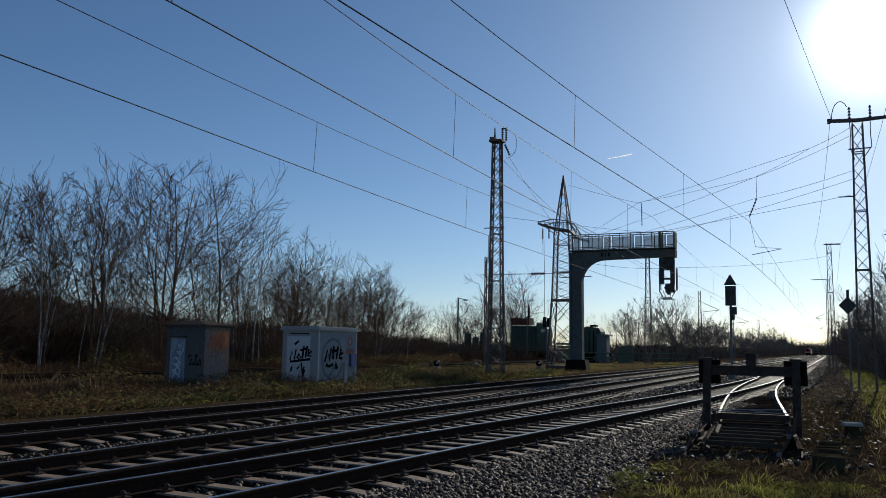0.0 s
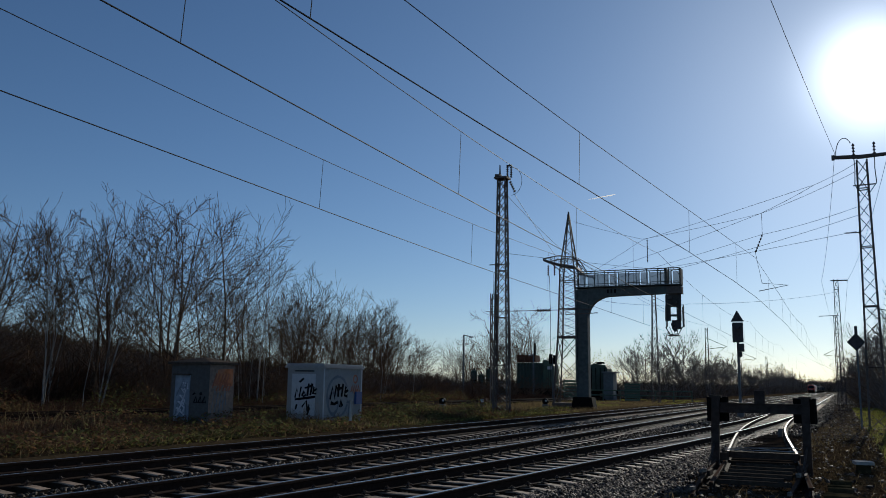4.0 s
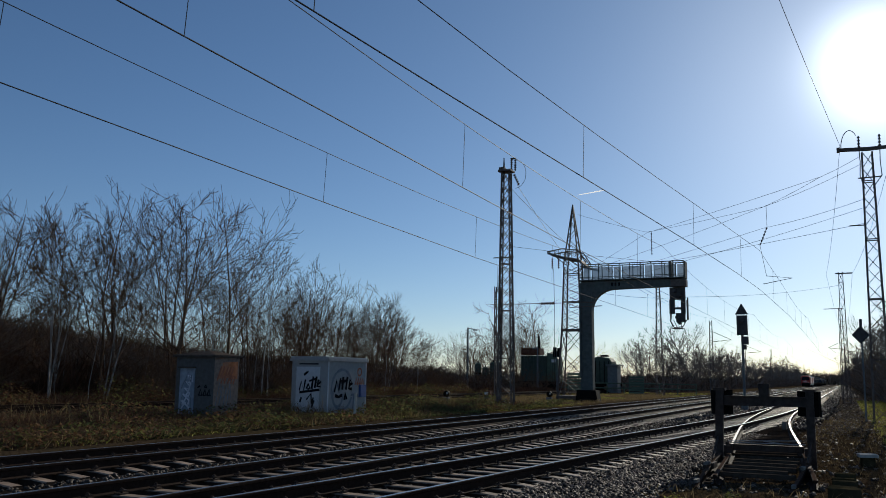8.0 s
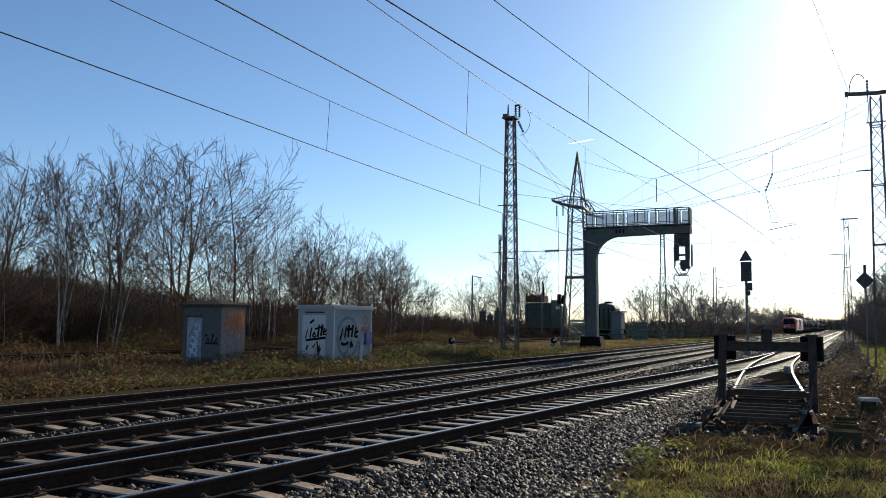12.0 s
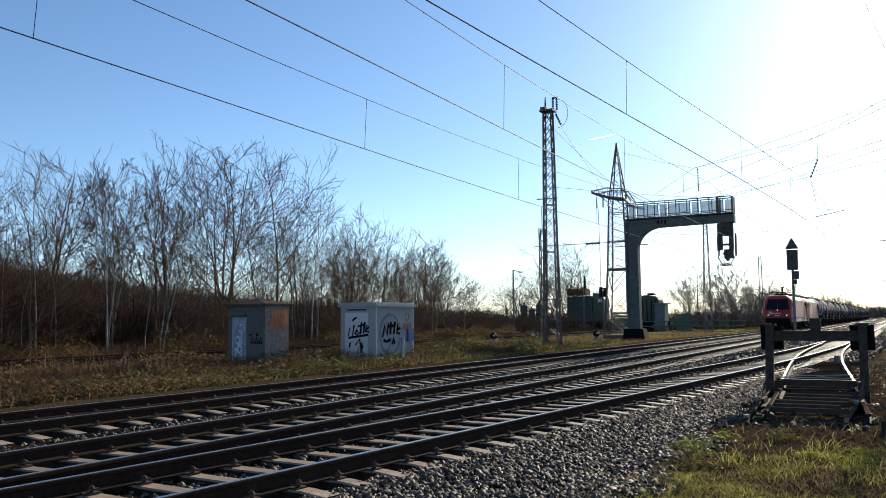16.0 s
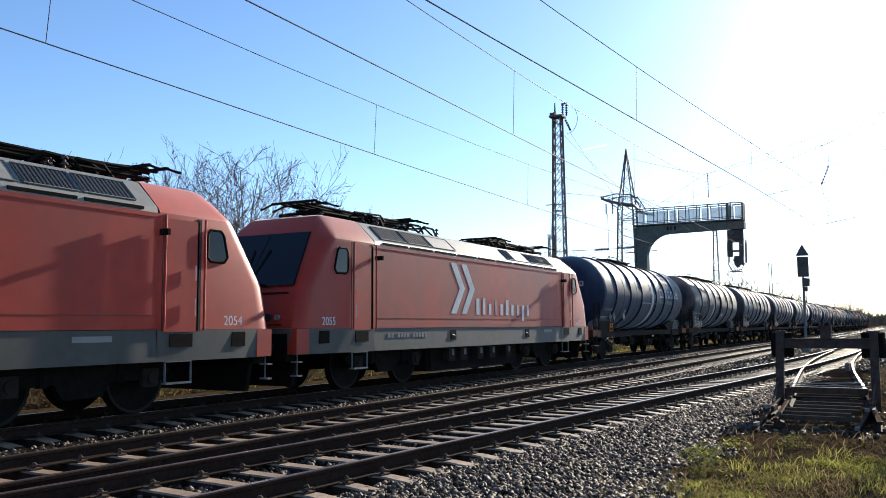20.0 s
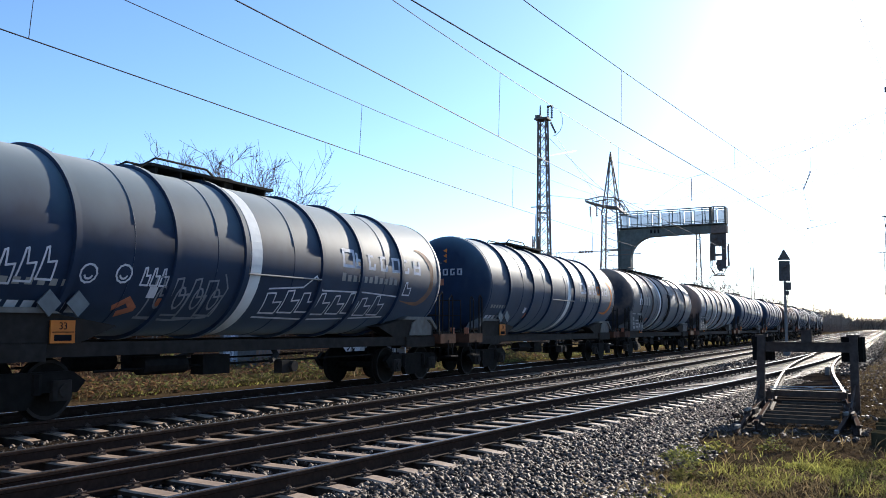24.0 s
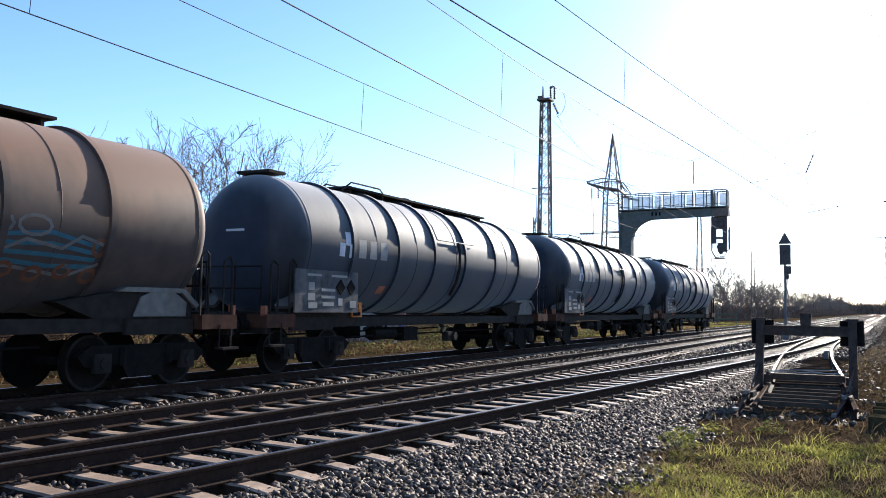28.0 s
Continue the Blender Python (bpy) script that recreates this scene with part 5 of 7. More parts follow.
        ax = part("wheelset", Shape().tube((-0.95, yy, r), (0.95, yy, r), 0.08, 0.08, 8), "black", t)
        for s in (-1, 1):
            part("wheel", Shape().tube((s * 0.70, yy, r), (s * 0.80, yy, r), r, r - 0.01, 24).tube((s * 0.67, yy, r), (s * 0.70, yy, r), r + 0.025, r + 0.025, 24), "black", ax)
            rim = Shape()
            for i in range(24):
                a0, a1 = 2 * math.pi * i / 24, 2 * math.pi * (i + 1) / 24
                rim.add([(s * 0.804, yy + q * math.cos(a), r + q * math.sin(a)) for q, a in ((r - 0.01, a0), (r - 0.01, a1), (r - 0.06, a1), (r - 0.06, a0))], [(0, 1, 2, 3)])
            part("tyre", rim, "tyre", ax)


def buffers(t, y, s, z=1.02, x=0.83):
    """Two sprung buffers and a screw coupling at one end."""
    for k in (-1, 1):
        part("buffer", Shape().tube((k * x, y, z), (k * x, y + s * 0.35, z), 0.11, 0.09, 10).tube((k * x, y + s * 0.35, z), (k * x, y + s * 0.42, z), 0.23, 0.24, 14), "black", t)
    part("coupling", Shape().tube((0, y, z - 0.02), (0, y + s * 0.35, z - 0.12), 0.06, 0.05, 6).tube((0.25, y, z - 0.2), (0.3, y + s * 0.3, z - 0.45), 0.03, 0.03, 6), "black", t)


def flat_text(parent, body, size, x, y, z, mat, label=""):
    """Letters that stand on the side face x."""
    c = bpy.data.curves.new("lettering", "FONT")
    c.body, c.size, c.extrude, c.align_x, c.align_y = body, size, 0.002, "CENTER", "CENTER"
    ob = new("fleet_number", c)
    me = bpy.data.meshes.new_from_object(ob)
    bpy.data.objects.remove(ob)
    me.materials.append(M[mat])
    o = part("lettering", me, None, parent, label)
    o.matrix_basis = Matrix(((0, 0, 1, x), (1, 0, 0, y), (0, 1, 0, z), (0, 0, 0, 1)))
    return o


LEV = [(0.86, -8.38, 1.46, 1.30), (1.38, -8.42, 1.48, 1.30), (2.15, -8.24, 1.48, 1.28), (3.2, -7.54, 1.48, 1.15), (3.28, -7.48, 1.475, 1.13), (3.36, -7.41, 1.43, 1.11), (3.58, -7.26, 1.21, 1.02), (3.80, -7.06, 0.985, 0.9), (3.84, -6.96, 0.9, 0.84)]
CORNER = 0.38
CAB_BACK = -5.82


def cab_at(z):
    zs = [l[0] for l in LEV]
    return [lerp(zs, [l[i] for l in LEV], z) for i in (1, 2, 3)]


def cab(t, end, number, lit):
    """A driving cab at one end (-1 leads): shell, panes, door, rails, lamps."""
    def Y(y):
        return -end * (y - 0.2)
    def shell(levels):
        sh, rows = Shape(), []
        for z in levels:
            yf, xs, xf = cab_at(z)
            ys = yf + CORNER
            bend = [(xf + (xs - xf) * math.cos(a), ys - (ys - yf) * math.sin(a)) for a in np.linspace(0, math.pi / 2, 6)]
            half = [(xs, CAB_BACK + 0.2), *bend]
            rows.append([(-x, Y(y), z) for x, y in half] + [(x, Y(y), z) for x, y in half[::-1]])
        vs = [p for r in rows for p in r]
        n, k = len(levels), len(rows[0])
        fs = [(i * k + j, i * k + j + 1, i * k + j + k + 1, i * k + j + k) for i in range(n - 1) for j in range(k - 1)]
        fs += [tuple(range(k)), tuple(range((n - 1) * k, n * k))]
        return sh.add(vs, fs)
    c = part("cab", shell([1.38, 2.15, 3.2, 3.28, 3.36, 3.58, 3.8, 3.84]), "red", t, "bright red driving cab", True)
    c.data.set_sharp_from_angle(angle=radians(24))
    part("cab_skirt", shell([0.86, 1.1, 1.376]), "locogrey", t, "", True)
    boxes("corner_block", [(x, Y(-8.2), 1.12, 0.3, 0.4, 0.50) for x in (1.33, -1.33)], "red", t)
    # windscreen in two panes, on the raked front
    for s in (-1, 1):
        q = []
        for z, k in ((2.25, 0.01), (2.25, 0.98), (3.42, 0.95), (3.42, 0.01)):
            yf, xs, xf = cab_at(z)
            q.append((s * k * xf, Y(yf - 0.02), z))
        q2 = [(a, b - end * 0.05 * -1, d) for a, b, d in q]
        part("windscreen", Shape().add(q + q2, [(0, 1, 2, 3), (7, 6, 5, 4), (0, 1, 5, 4), (1, 2, 6, 5), (2, 3, 7, 6), (3, 0, 4, 7)]), "glass", c)
        part("wiper", Shape().bar((s * 0.08, Y(-8.19), 2.36), (s * 0.22, Y(-7.72), 3.05), 0.02), "black", c)
        part("headlamp", Shape().tube((s * 0.98, Y(-8.36), 1.6), (s * 0.98, Y(-8.44), 1.6), 0.055, 0.055, 14), "lamp" if end < 0 and lit else "silver", c)
        part("tail_lamp", Shape().tube((s * 0.74, Y(-8.36), 1.6), (s * 0.74, Y(-8.43), 1.6), 0.08, 0.08, 12), "grille", c)
        # side pane, door and rails
        part("side_window", Shape().prism([(Y(-7.1), 2.56), (Y(-6.76), 2.56), (Y(-6.70), 2.62), (Y(-6.70), 3.02), (Y(-6.76), 3.08), (Y(-7.0), 3.08), (Y(-7.06), 3.02), (Y(-7.16), 2.64)], s * 1.478, s * 1.496), "glass", c)
        fr = [(Y(-7.1), 2.55), (Y(-6.76), 2.55), (Y(-6.69), 2.62), (Y(-6.69), 3.02), (Y(-6.76), 3.09), (Y(-7.0), 3.09), (Y(-7.07), 3.02), (Y(-7.17), 2.64), (Y(-7.1), 2.55)]
        part("window_frame", Shape().line([(s * 1.49, a, b) for a, b in fr], 0.026, 5), "black", c)
        d = part("door", Shape().box(s * 1.475, Y(-6.1), 2.27, 0.03, 0.78, 1.86), "red", t, "red cab door")
        part("mirror_arm", Shape().box(s * 1.6, Y(-5.62), 2.95, 0.2, 0.05, 0.1), "black", t)
        part("kick_plate", Shape().box(s * 1.42, Y(-8.32), 0.72, 0.2, 0.12, 0.03).box(s * 1.42, Y(-8.32), 0.45, 0.2, 0.12, 0.03).bar((s * 1.42, Y(-8.3), 0.45), (s * 1.42, Y(-8.3), 0.9), 0.02), "greysteel", t)
        part("handle", Shape().bar((s * 1.52, Y(-6.4), 2.2), (s * 1.52, Y(-6.4), 2.45), 0.02).bar((s * 1.52, Y(-6.4), 1.6), (s * 1.52, Y(-6.4), 1.9), 0.02), "silver", d)
        for y in (-6.56, -5.68):
            part("handrail", Shape().tube((s * 1.56, Y(y), 1.36), (s * 1.56, Y(y), 3.24), 0.022, 0.022, 6), "red", t)
            part("door_gap", Shape().box(s * 1.484, Y(y + (0.06 if y < -6 else -0.06)), 2.3, 0.012, 0.09, 1.9), "grille", t)
        part("step", Shape().line([(s * 1.42, Y(-6.42), 0.98), (s * 1.42, Y(-6.42), 0.5), (s * 1.42, Y(-5.85), 0.5), (s * 1.42, Y(-5.85), 0.98)], 0.022, 5).box(s * 1.40, Y(-6.13), 0.5, 0.12, 0.55, 0.03).box(s * 1.40, Y(-6.13), 0.86, 0.12, 0.55, 0.03), "greysteel", t, "worn grey access step")
        part("step_recess", Shape().box(s * 1.478, Y(-6.13), 1.2, 0.02, 0.5, 0.22), "black", t)
        part("hatch", Shape().box(s * 1.478, Y(-7.5), 1.2, 0.02, 0.34, 0.26), "black", t)
    part("top_lamp", Shape().tube((0, Y(-8.18), 2.2), (0, Y(-8.30), 2.19), 0.06, 0.06, 14), "lamp" if end < 0 and lit else "silver", c)
    # front marks: a chevron pair and plain bars
    for k in (0, 0.16):
        x0 = -0.95 + k
        part("chevron", Shape().add([(x0, Y(-8.395), 2.02), (x0 + 0.09, Y(-8.395), 2.02), (x0 + 0.26, Y(-8.43), 1.86), (x0 + 0.17, Y(-8.43), 1.86), (x0 - 0.02, Y(-8.46), 1.7), (x0 + 0.07, Y(-8.46), 1.7)], [(0, 1, 2, 3), (3, 2, 5, 4)]), "white", c, "white chevron")
    boxes("word_bar", [(-0.56 + 0.095 * k, Y(-8.42), 1.83, 0.07, 0.02, 0.13 if k in (0, 5) else 0.09) for k in range(10)], "white", c)
    boxes("number_bar", [(-0.25 + 0.1 * k, Y(-8.44), 1.57, 0.07, 0.02, 0.1) for k in range(6)], "white", c)
    boxes("bonnet_seam", ((0, Y(-8.27), 2.1, 2.3, 0.05, 0.015), (0, Y(-8.40), 1.45, 2.2, 0.05, 0.02)), "black", c)
    boxes("mirror", [(x, Y(-8.27), 2.25, 0.09, 0.1, 0.06) for x in (-0.5, 0.5)], "black", c)
    # beam, plough and buffers
    part("buffer_beam", Shape().box(0, Y(-8.3), 1.0, 2.5, 0.3, 0.55), "black", t)
    part("plough", Shape().prism([(-1.25, 0.75), (1.25, 0.75), (1.15, 0.22), (-1.15, 0.22)], Y(-8.15), Y(-8.05), "y"), "black", t)
    buffers(t, Y(-8.28), -end * -1, 1.0, 0.85)
    part("horn", Shape().box(-0.25, Y(-6.7), 3.88, 0.12, 0.3, 0.12), "black", t)
    for s in (-1, 1):
        n = flat_text(t, number, 0.24, s * 1.484, Y(-7.35), 1.52, "white", "white fleet number")
        if s < 0:
            n.matrix_basis = Matrix(((0, 0, -1, -1.484), (-1, 0, 0, Y(-7.35)), (0, 1, 0, 1.52), (0, 0, 0, 1)))


def pantograph(t, y, up, way=1):
    """A pantograph on its frame; up is the head's height over the rails."""
    p = part("pantograph", Shape().bar((-0.5, y - 0.8, 4.0), (-0.5, y + 0.8, 4.0), 0.045).bar((0.5, y - 0.8, 4.0), (0.5, y + 0.8, 4.0), 0.045).bar((-0.55, y - 0.8, 4.0), (0.55, y - 0.8, 4.0), 0.045).bar((-0.55, y + 0.8, 4.0), (0.55, y + 0.8, 4.0), 0.045), "black", t, "black current collector")
    for x in (-0.5, 0.5):
        for k in (-0.8, 0.8):
            insulator(p, (x, y + k, 3.8), (x, y + k, 4.0), 0.07, 3)
    lo = (0, y + way * 0.6, 4.03)
    if up > 4.6:
        knee = Vector((0, y + way * 1.02, 4.03 + (up - 4.03) * 0.47))
        lo = (0, y + way * 0.1, 4.03)
    else:
        knee = Vector((0, y + way * -1.0 + way * 0.0, 4.12))
        lo = (0, y + way * 0.75, 4.05)
    head = Vector((0, y + way * (-0.48 if up > 4.6 else 0.95), up))
    part("lower_arm", Shape().tube(lo, knee, 0.06, 0.05, 8), "black", p)
    part("upper_arm", Shape().tube(knee + Vector((-0.12, 0, 0)), head + Vector((-0.35, 0, 0)), 0.03, 0.025, 6).tube(knee + Vector((0.12, 0, 0)), head + Vector((0.35, 0, 0)), 0.03, 0.025, 6).tube(knee + Vector((-0.15, 0, 0)), knee + Vector((0.15, 0, 0)), 0.05, 0.05, 6), "black", p)
    part("guide_rod", Shape().tube((0.05, lo[1] + way * 0.25, 4.05), knee + Vector((0.05, way * 0.12, 0.05)), 0.016, 0.016, 5), "black", p)
    for k in (-0.2, 0.2):
        drop = 0.28 if up > 4.6 else 0.1
        pts = [(-0.95, head.y + k, head.z - drop), (-0.85, head.y + k, head.z - 0.08), (-0.62, head.y + k, head.z), (0.62, head.y + k, head.z), (0.85, head.y + k, head.z - 0.08), (0.95, head.y + k, head.z - drop)]
        part("collector_bow", Shape().line(pts, 0.024, 5), "black", p)
    if up < 4.6:
        part("contact_strip", Shape().box(0, head.y - 0.2, head.z + 0.01, 1.25, 0.06, 0.05).box(0, head.y + 0.2, head.z + 0.01, 1.25, 0.06, 0.05).box(0, y, 4.06, 0.7, 1.3, 0.09), "black", p)
        for x in (-0.42, -0.14, 0.14, 0.42):
            part("folded_arm", Shape().tube((x, y - way * 0.9, 4.12), (x * 0.7, head.y + way * 0.25, up - 0.02), 0.035, 0.03, 6), "black", p)


def loco(number, label, raised):
    t = thing("electric_locomotive", pose(FAR_X, 0, 0), label, "locomotive", "locomotives of the train")
    part("body", Shape().prism([(-1.48, 1.38), (1.48, 1.38), (1.48, 3.26), (-1.48, 3.26)], CAB_BACK + 0.002, -CAB_BACK - 0.002, "y"), "red", t, "red machine room side")
    part("skirt", Shape().box(0, 0, 1.117, 2.93, -CAB_BACK * 2 - 0.01, 0.51), "locogrey", t, "grimy grey lower skirt")
    part("roof", Shape().prism([(-1.47, 3.262), (1.47, 3.262), (1.44, 3.36), (0.98, 3.80), (0.85, 3.84), (-0.85, 3.84), (-0.98, 3.80), (-1.44, 3.36)], CAB_BACK + 0.03, -CAB_BACK - 0.03, "y"), "roofgrey", t, "pale grey sloping roof")
    for s in (-1, 1):
        for a, b, kind in ((-5.42, -4.3, 0), (-4.22, -3.05, 0), (-2.97, -1.75, 1), (1.65, 2.1, 0), (2.2, 3.35, 1), (3.45, 4.35, 0), (4.43, 5.4, 0)):
            k0, k1 = (0.14, 0.86)
            q = []
            for k in (k0, k1):
                q.append((s * (1.44 - 0.46 * k + 0.012), 3.36 + 0.44 * k + 0.012))
            sh = Shape().add([(q[0][0], a, q[0][1]), (q[0][0], b, q[0][1]), (q[1][0], b, q[1][1]), (q[1][0], a, q[1][1]), (q[0][0] - s * 0.04, a, q[0][1] - 0.04), (q[0][0] - s * 0.04, b, q[0][1] - 0.04), (q[1][0] - s * 0.04, b, q[1][1] - 0.04), (q[1][0] - s * 0.04, a, q[1][1] - 0.04)], [(0, 1, 2, 3), (0, 1, 5, 4), (1, 2, 6, 5), (2, 3, 7, 6), (3, 0, 4, 7)])
            g = part("grille" if kind == 0 else "roof_hatch", sh, "grille" if kind == 0 else "roofgrey", t)
            if kind == 0:
                sl = Shape()
                for i in range(12):
                    y = a + (b - a) * (i + 0.5) / 12
                    sl.bar((q[0][0], y, q[0][1] + 0.005), (q[1][0], y, q[1][1] + 0.005), 0.008)
                part("louvre", sl, "greysteel", g)
            fr = Shape()
            for (ya, ka), (yb, kb) in zip([(a, 0), (b, 0), (b, 1), (a, 1)], [(b, 0), (b, 1), (a, 1), (a, 0)]):
                fr.bar((q[ka][0], ya, q[ka][1]), (q[kb][0], yb, q[kb][1]), 0.02)
            part("frame", fr, "greysteel", g)
        part("cornice", Shape().box(s * 1.483, 0, 3.2, 0.012, 11.5, 0.02), "red", t)
        for k in range(9):
            part("air_slot", Shape().box(s * 1.462, -4.9 + 1.23 * k, 3.315, 0.03, 1.1, 0.05), "black", t, "dark slot under the roof panels")
        part("side_seam", Shape().box(s * 1.482, 0, 1.60, 0.006, 11.5, 0.012), "rust", t)
        for y in (-2.05, 2.88):
            part("hatch", Shape().box(s * 1.468, y, 1.18, 0.012, 0.32, 0.26), "black", t)
            part("hatch_lever", Shape().bar((s * 1.478, y - 0.08, 1.2), (s * 1.478, y + 0.08, 1.16), 0.012), "silver", t)
        # side marks: a chevron pair and plain bars in place of words
        if not raised:
            z0 = 2.42
            for k in (0.0, 0.6):
                y0 = -2.2 + k
                part("chevron", Shape().prism([(y0, z0 + 0.66), (y0 + 0.3, z0 + 0.66), (y0 + 0.8, z0), (y0 + 0.3, z0 - 0.68), (y0, z0 - 0.68), (y0 + 0.5, z0)], s * 1.481, s * 1.486), "white", t, "white chevron")
            for i, (w, lo, hi) in enumerate(((0.30, 0, 0.5), (0.26, 0, 0.52), (0.27, 0, 0.36), (0.09, 0, 0.5), (0.27, 0, 0.36), (0.32, 0, 0.5), (0.27, 0, 0.36), (0.18, 0, 0.36), (0.27, -0.16, 0.36), (0.27, 0, 0.36))):
                y = -0.62 + 0.392 * i
                wb = Shape().box(s * 1.483, y, 1.7 + (lo + hi) / 2, 0.005, w * 0.62, (hi - lo) * 0.9)
                part("word_bar", wb, "white", t, "white bar of lettering")
        boxes("number_bar", [(s * 1.468, -5.2 + 0.14 * k, 1.2, 0.01, 0.1, 0.1) for k in range(13) if k not in (2, 7)] + [(s * 1.468, 4.6, 1.24, 0.01, 0.7, 0.09)], "locopale", t)
    for y in (-4.75, 4.75):
        bogie(t, y, 1.25, 0.6, 1.05)
    part("transformer", Shape().box(0, 0, 0.56, 2.3, 5.6, 0.62, bevel=0.1), "black", t)
    for s in (-1, 1):
        for y in (-1.9, -1.2, -0.2, 0.6, 1.7):
            part("equipment_box", Shape().box(s * 1.25, y, 0.66, 0.2, 0.34, 0.34), "frame", t)
            part("data_tag", Shape().box(s * 1.352, y + 0.05, 0.72, 0.006, 0.12, 0.16), "board", t)
    for e in (-1, 1):
        cab(t, e, number, raised)
    pantograph(t, -5.75, 4.2, -1)
    pantograph(t, -3.6, raised if raised else 4.22, 1)
    pantograph(t, 3.6, 4.2, -1)
    pantograph(t, 5.6, 4.22, 1)
    rr = random.Random(5)
    for y in (-5.2, -4.6, -2.6, -1.9, 2.2, 2.8, 4.5, 5.1):
        part("cable_hoop", Shape().line([(-0.5, y - 0.4, 3.9), (-0.45, y, 4.12), (0.4, y + 0.2, 4.1), (0.5, y + 0.5, 3.9)], 0.03), "black", t)
        part("cable_hoop", Shape().line([(0.55, y - 0.5, 3.85), (0.6, y - 0.2, 4.1), (0.6, y + 0.3, 4.08), (0.55, y + 0.6, 3.85)], 0.03), "black", t)
        for k in range(4):
            x, yy = rr.uniform(-0.7, 0.7), y + rr.uniform(-0.5, 0.5)
            insulator(t, (x, yy, 3.82), (x, yy, 4.1), 0.07, 3)
    for x, y0, y1 in ((-0.55, -5.6, -2.2), (0.62, -5.4, -2.4), (0.58, 2.0, 5.3), (-0.5, 2.4, 5.5)):
        part("bus_bar", Shape().line([(x, y0, 4.12), (x, (y0 + y1) / 2 - 0.4, 4.16), (x * 0.8, (y0 + y1) / 2, 4.06), (x, y1, 4.1)], 0.028), "black", t)
    part("bus_bar", Shape().line([(0.3, -5.0, 4.08), (0.3, -2.0, 4.02), (0.3, -1.6, 3.9)], 0.025), "black", t)
    return t


TANK_R, TANK_Z = 1.49, 2.73


def tank_wagon(mat, label, style, band=None, fresh=False):
    """A bogie tank car: barrel, hoops, walkway, saddles, frame, railings, trucks."""
    t = thing("tank_wagon", pose(FAR_X, 0, 0), label, "tank wagon", "tank wagons of the train")
    R, zc, H = TANK_R, TANK_Z, 6.78 if style == "swoosh" else 6.88
    prof = [(-H - 0.0, 0.001)] + [(-H + 0.36 * (1 - math.cos(a)), R * math.sin(a) ** 0.42) for a in np.linspace(0.06, math.pi / 2, 18)]
    prof = prof + [(-y, r) for y, r in reversed(prof)]
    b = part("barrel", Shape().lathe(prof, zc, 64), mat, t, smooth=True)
    board = style == "panel"
    PY = -4.3 if board else -4.95
    plain = style == "yellow"
    hoops = (-4.2, -1.31, 1.48, 4.06) if plain else (-4.9, -2.9, -1.05, 0.75, 2.8, 4.6) if board else (-5.0, -3.0, -1.27, 1.14, 2.66, 4.42)
    for y in hoops:
        w = 0.055
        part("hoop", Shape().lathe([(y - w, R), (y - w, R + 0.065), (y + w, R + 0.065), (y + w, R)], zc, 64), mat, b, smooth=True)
    for y in (-H + 0.42, -3.9, -2.0, 0.2, 3.7, H - 0.42):
        part("weld_seam", Shape().lathe([(y - 0.012, R), (y, R + 0.01), (y + 0.012, R)], zc, 64), mat, b)
    b0 = -1.45 if board else 0.5
    if band is not None:
        b0 = band
    if band is None or band > -9:
        part("stripe", Shape().lathe([(b0, R + 0.002), (b0, R + 0.005), (b0 + 0.3, R + 0.005), (b0 + 0.3, R + 0.002)], zc, 64), "white", b, "white band round the barrel")
    # top walkway
    w0, w1 = (-3.5, 4.4) if board else (-2.1, 1.3) if plain else (-2.6, 0.85)
    wk = part("walkway", Shape().box(0, (w0 + w1) / 2, zc + R + 0.12, 0.75, w1 - w0, 0.05), "frame", t, "steel walkway on top")
    for y in np.linspace(w0 + 0.2, w1 - 0.2, 6):
        part("bracket", Shape().box(0, y, zc + R + 0.04, 0.6, 0.06, 0.14), "frame", wk)
    part("manhole", Shape().tube((0, -0.4, zc + R - 0.05), (0, -0.4, zc + R + 0.2), 0.26, 0.26, 14), "frame", t)
    for x in (0.38, -0.38):
        part("guard_rail", Shape().line([(x, w0 - 0.3, zc + R), (x, w0 + 0.1, zc + R + 0.24), (x, w0 + 1.4, zc + R + 0.24), (x, w0 + 1.6, zc + R + 0.12)], 0.022), "frame", wk)
    if mat == "tankgrey":
        part("front_hood", Shape().box(0, -H + 0.55, zc + R + 0.06, 0.9, 0.55, 0.06), "frame", t)
    for s in (-1, 1):
        if not plain:
            rail_z, rail_ys = (3.2, (-0.9, 1.4)) if board else (2.4, (-1.2, 1.1))
            part("side_rail", Shape().line([(s * math.sqrt((R + 0.05) ** 2 - (z - zc) ** 2), y, z) for y, z in ((rail_ys[0], rail_z + 0.7), (rail_ys[0], rail_z + 0.35), (rail_ys[0], rail_z), (rail_ys[1], rail_z))], 0.018), "locopale", t, "thin pale conduit on the barrel")
        if board:
            part("ladder", Shape().line([(s * math.sqrt((R + 0.06) ** 2 - (z - zc) ** 2), 0.3 + 0.03 * (3.2 - z), z) for z in (3.2, 2.9, 2.5, 2.1, 1.75)], 0.04), "frame", t)
        part("drain_line", Shape().line([(s * 0.9, 0.2, 1.1), (s * 1.15, 0.1, 0.85), (s * 1.25, -0.2, 0.75)], 0.06), "frame", t)
        part("valve", Shape().tube((s * 1.2, 0.35, 0.62), (s * 1.42, 0.35, 0.62), 0.13, 0.11, 10).box(s * 1.25, 0.15, 0.62, 0.2, 0.25, 0.25), "frame", t)
        part("sill", Shape().box(s * 1.08, 0, 1.06, 0.12, 13.0, 0.22), "frame", t, "grimy side sill")
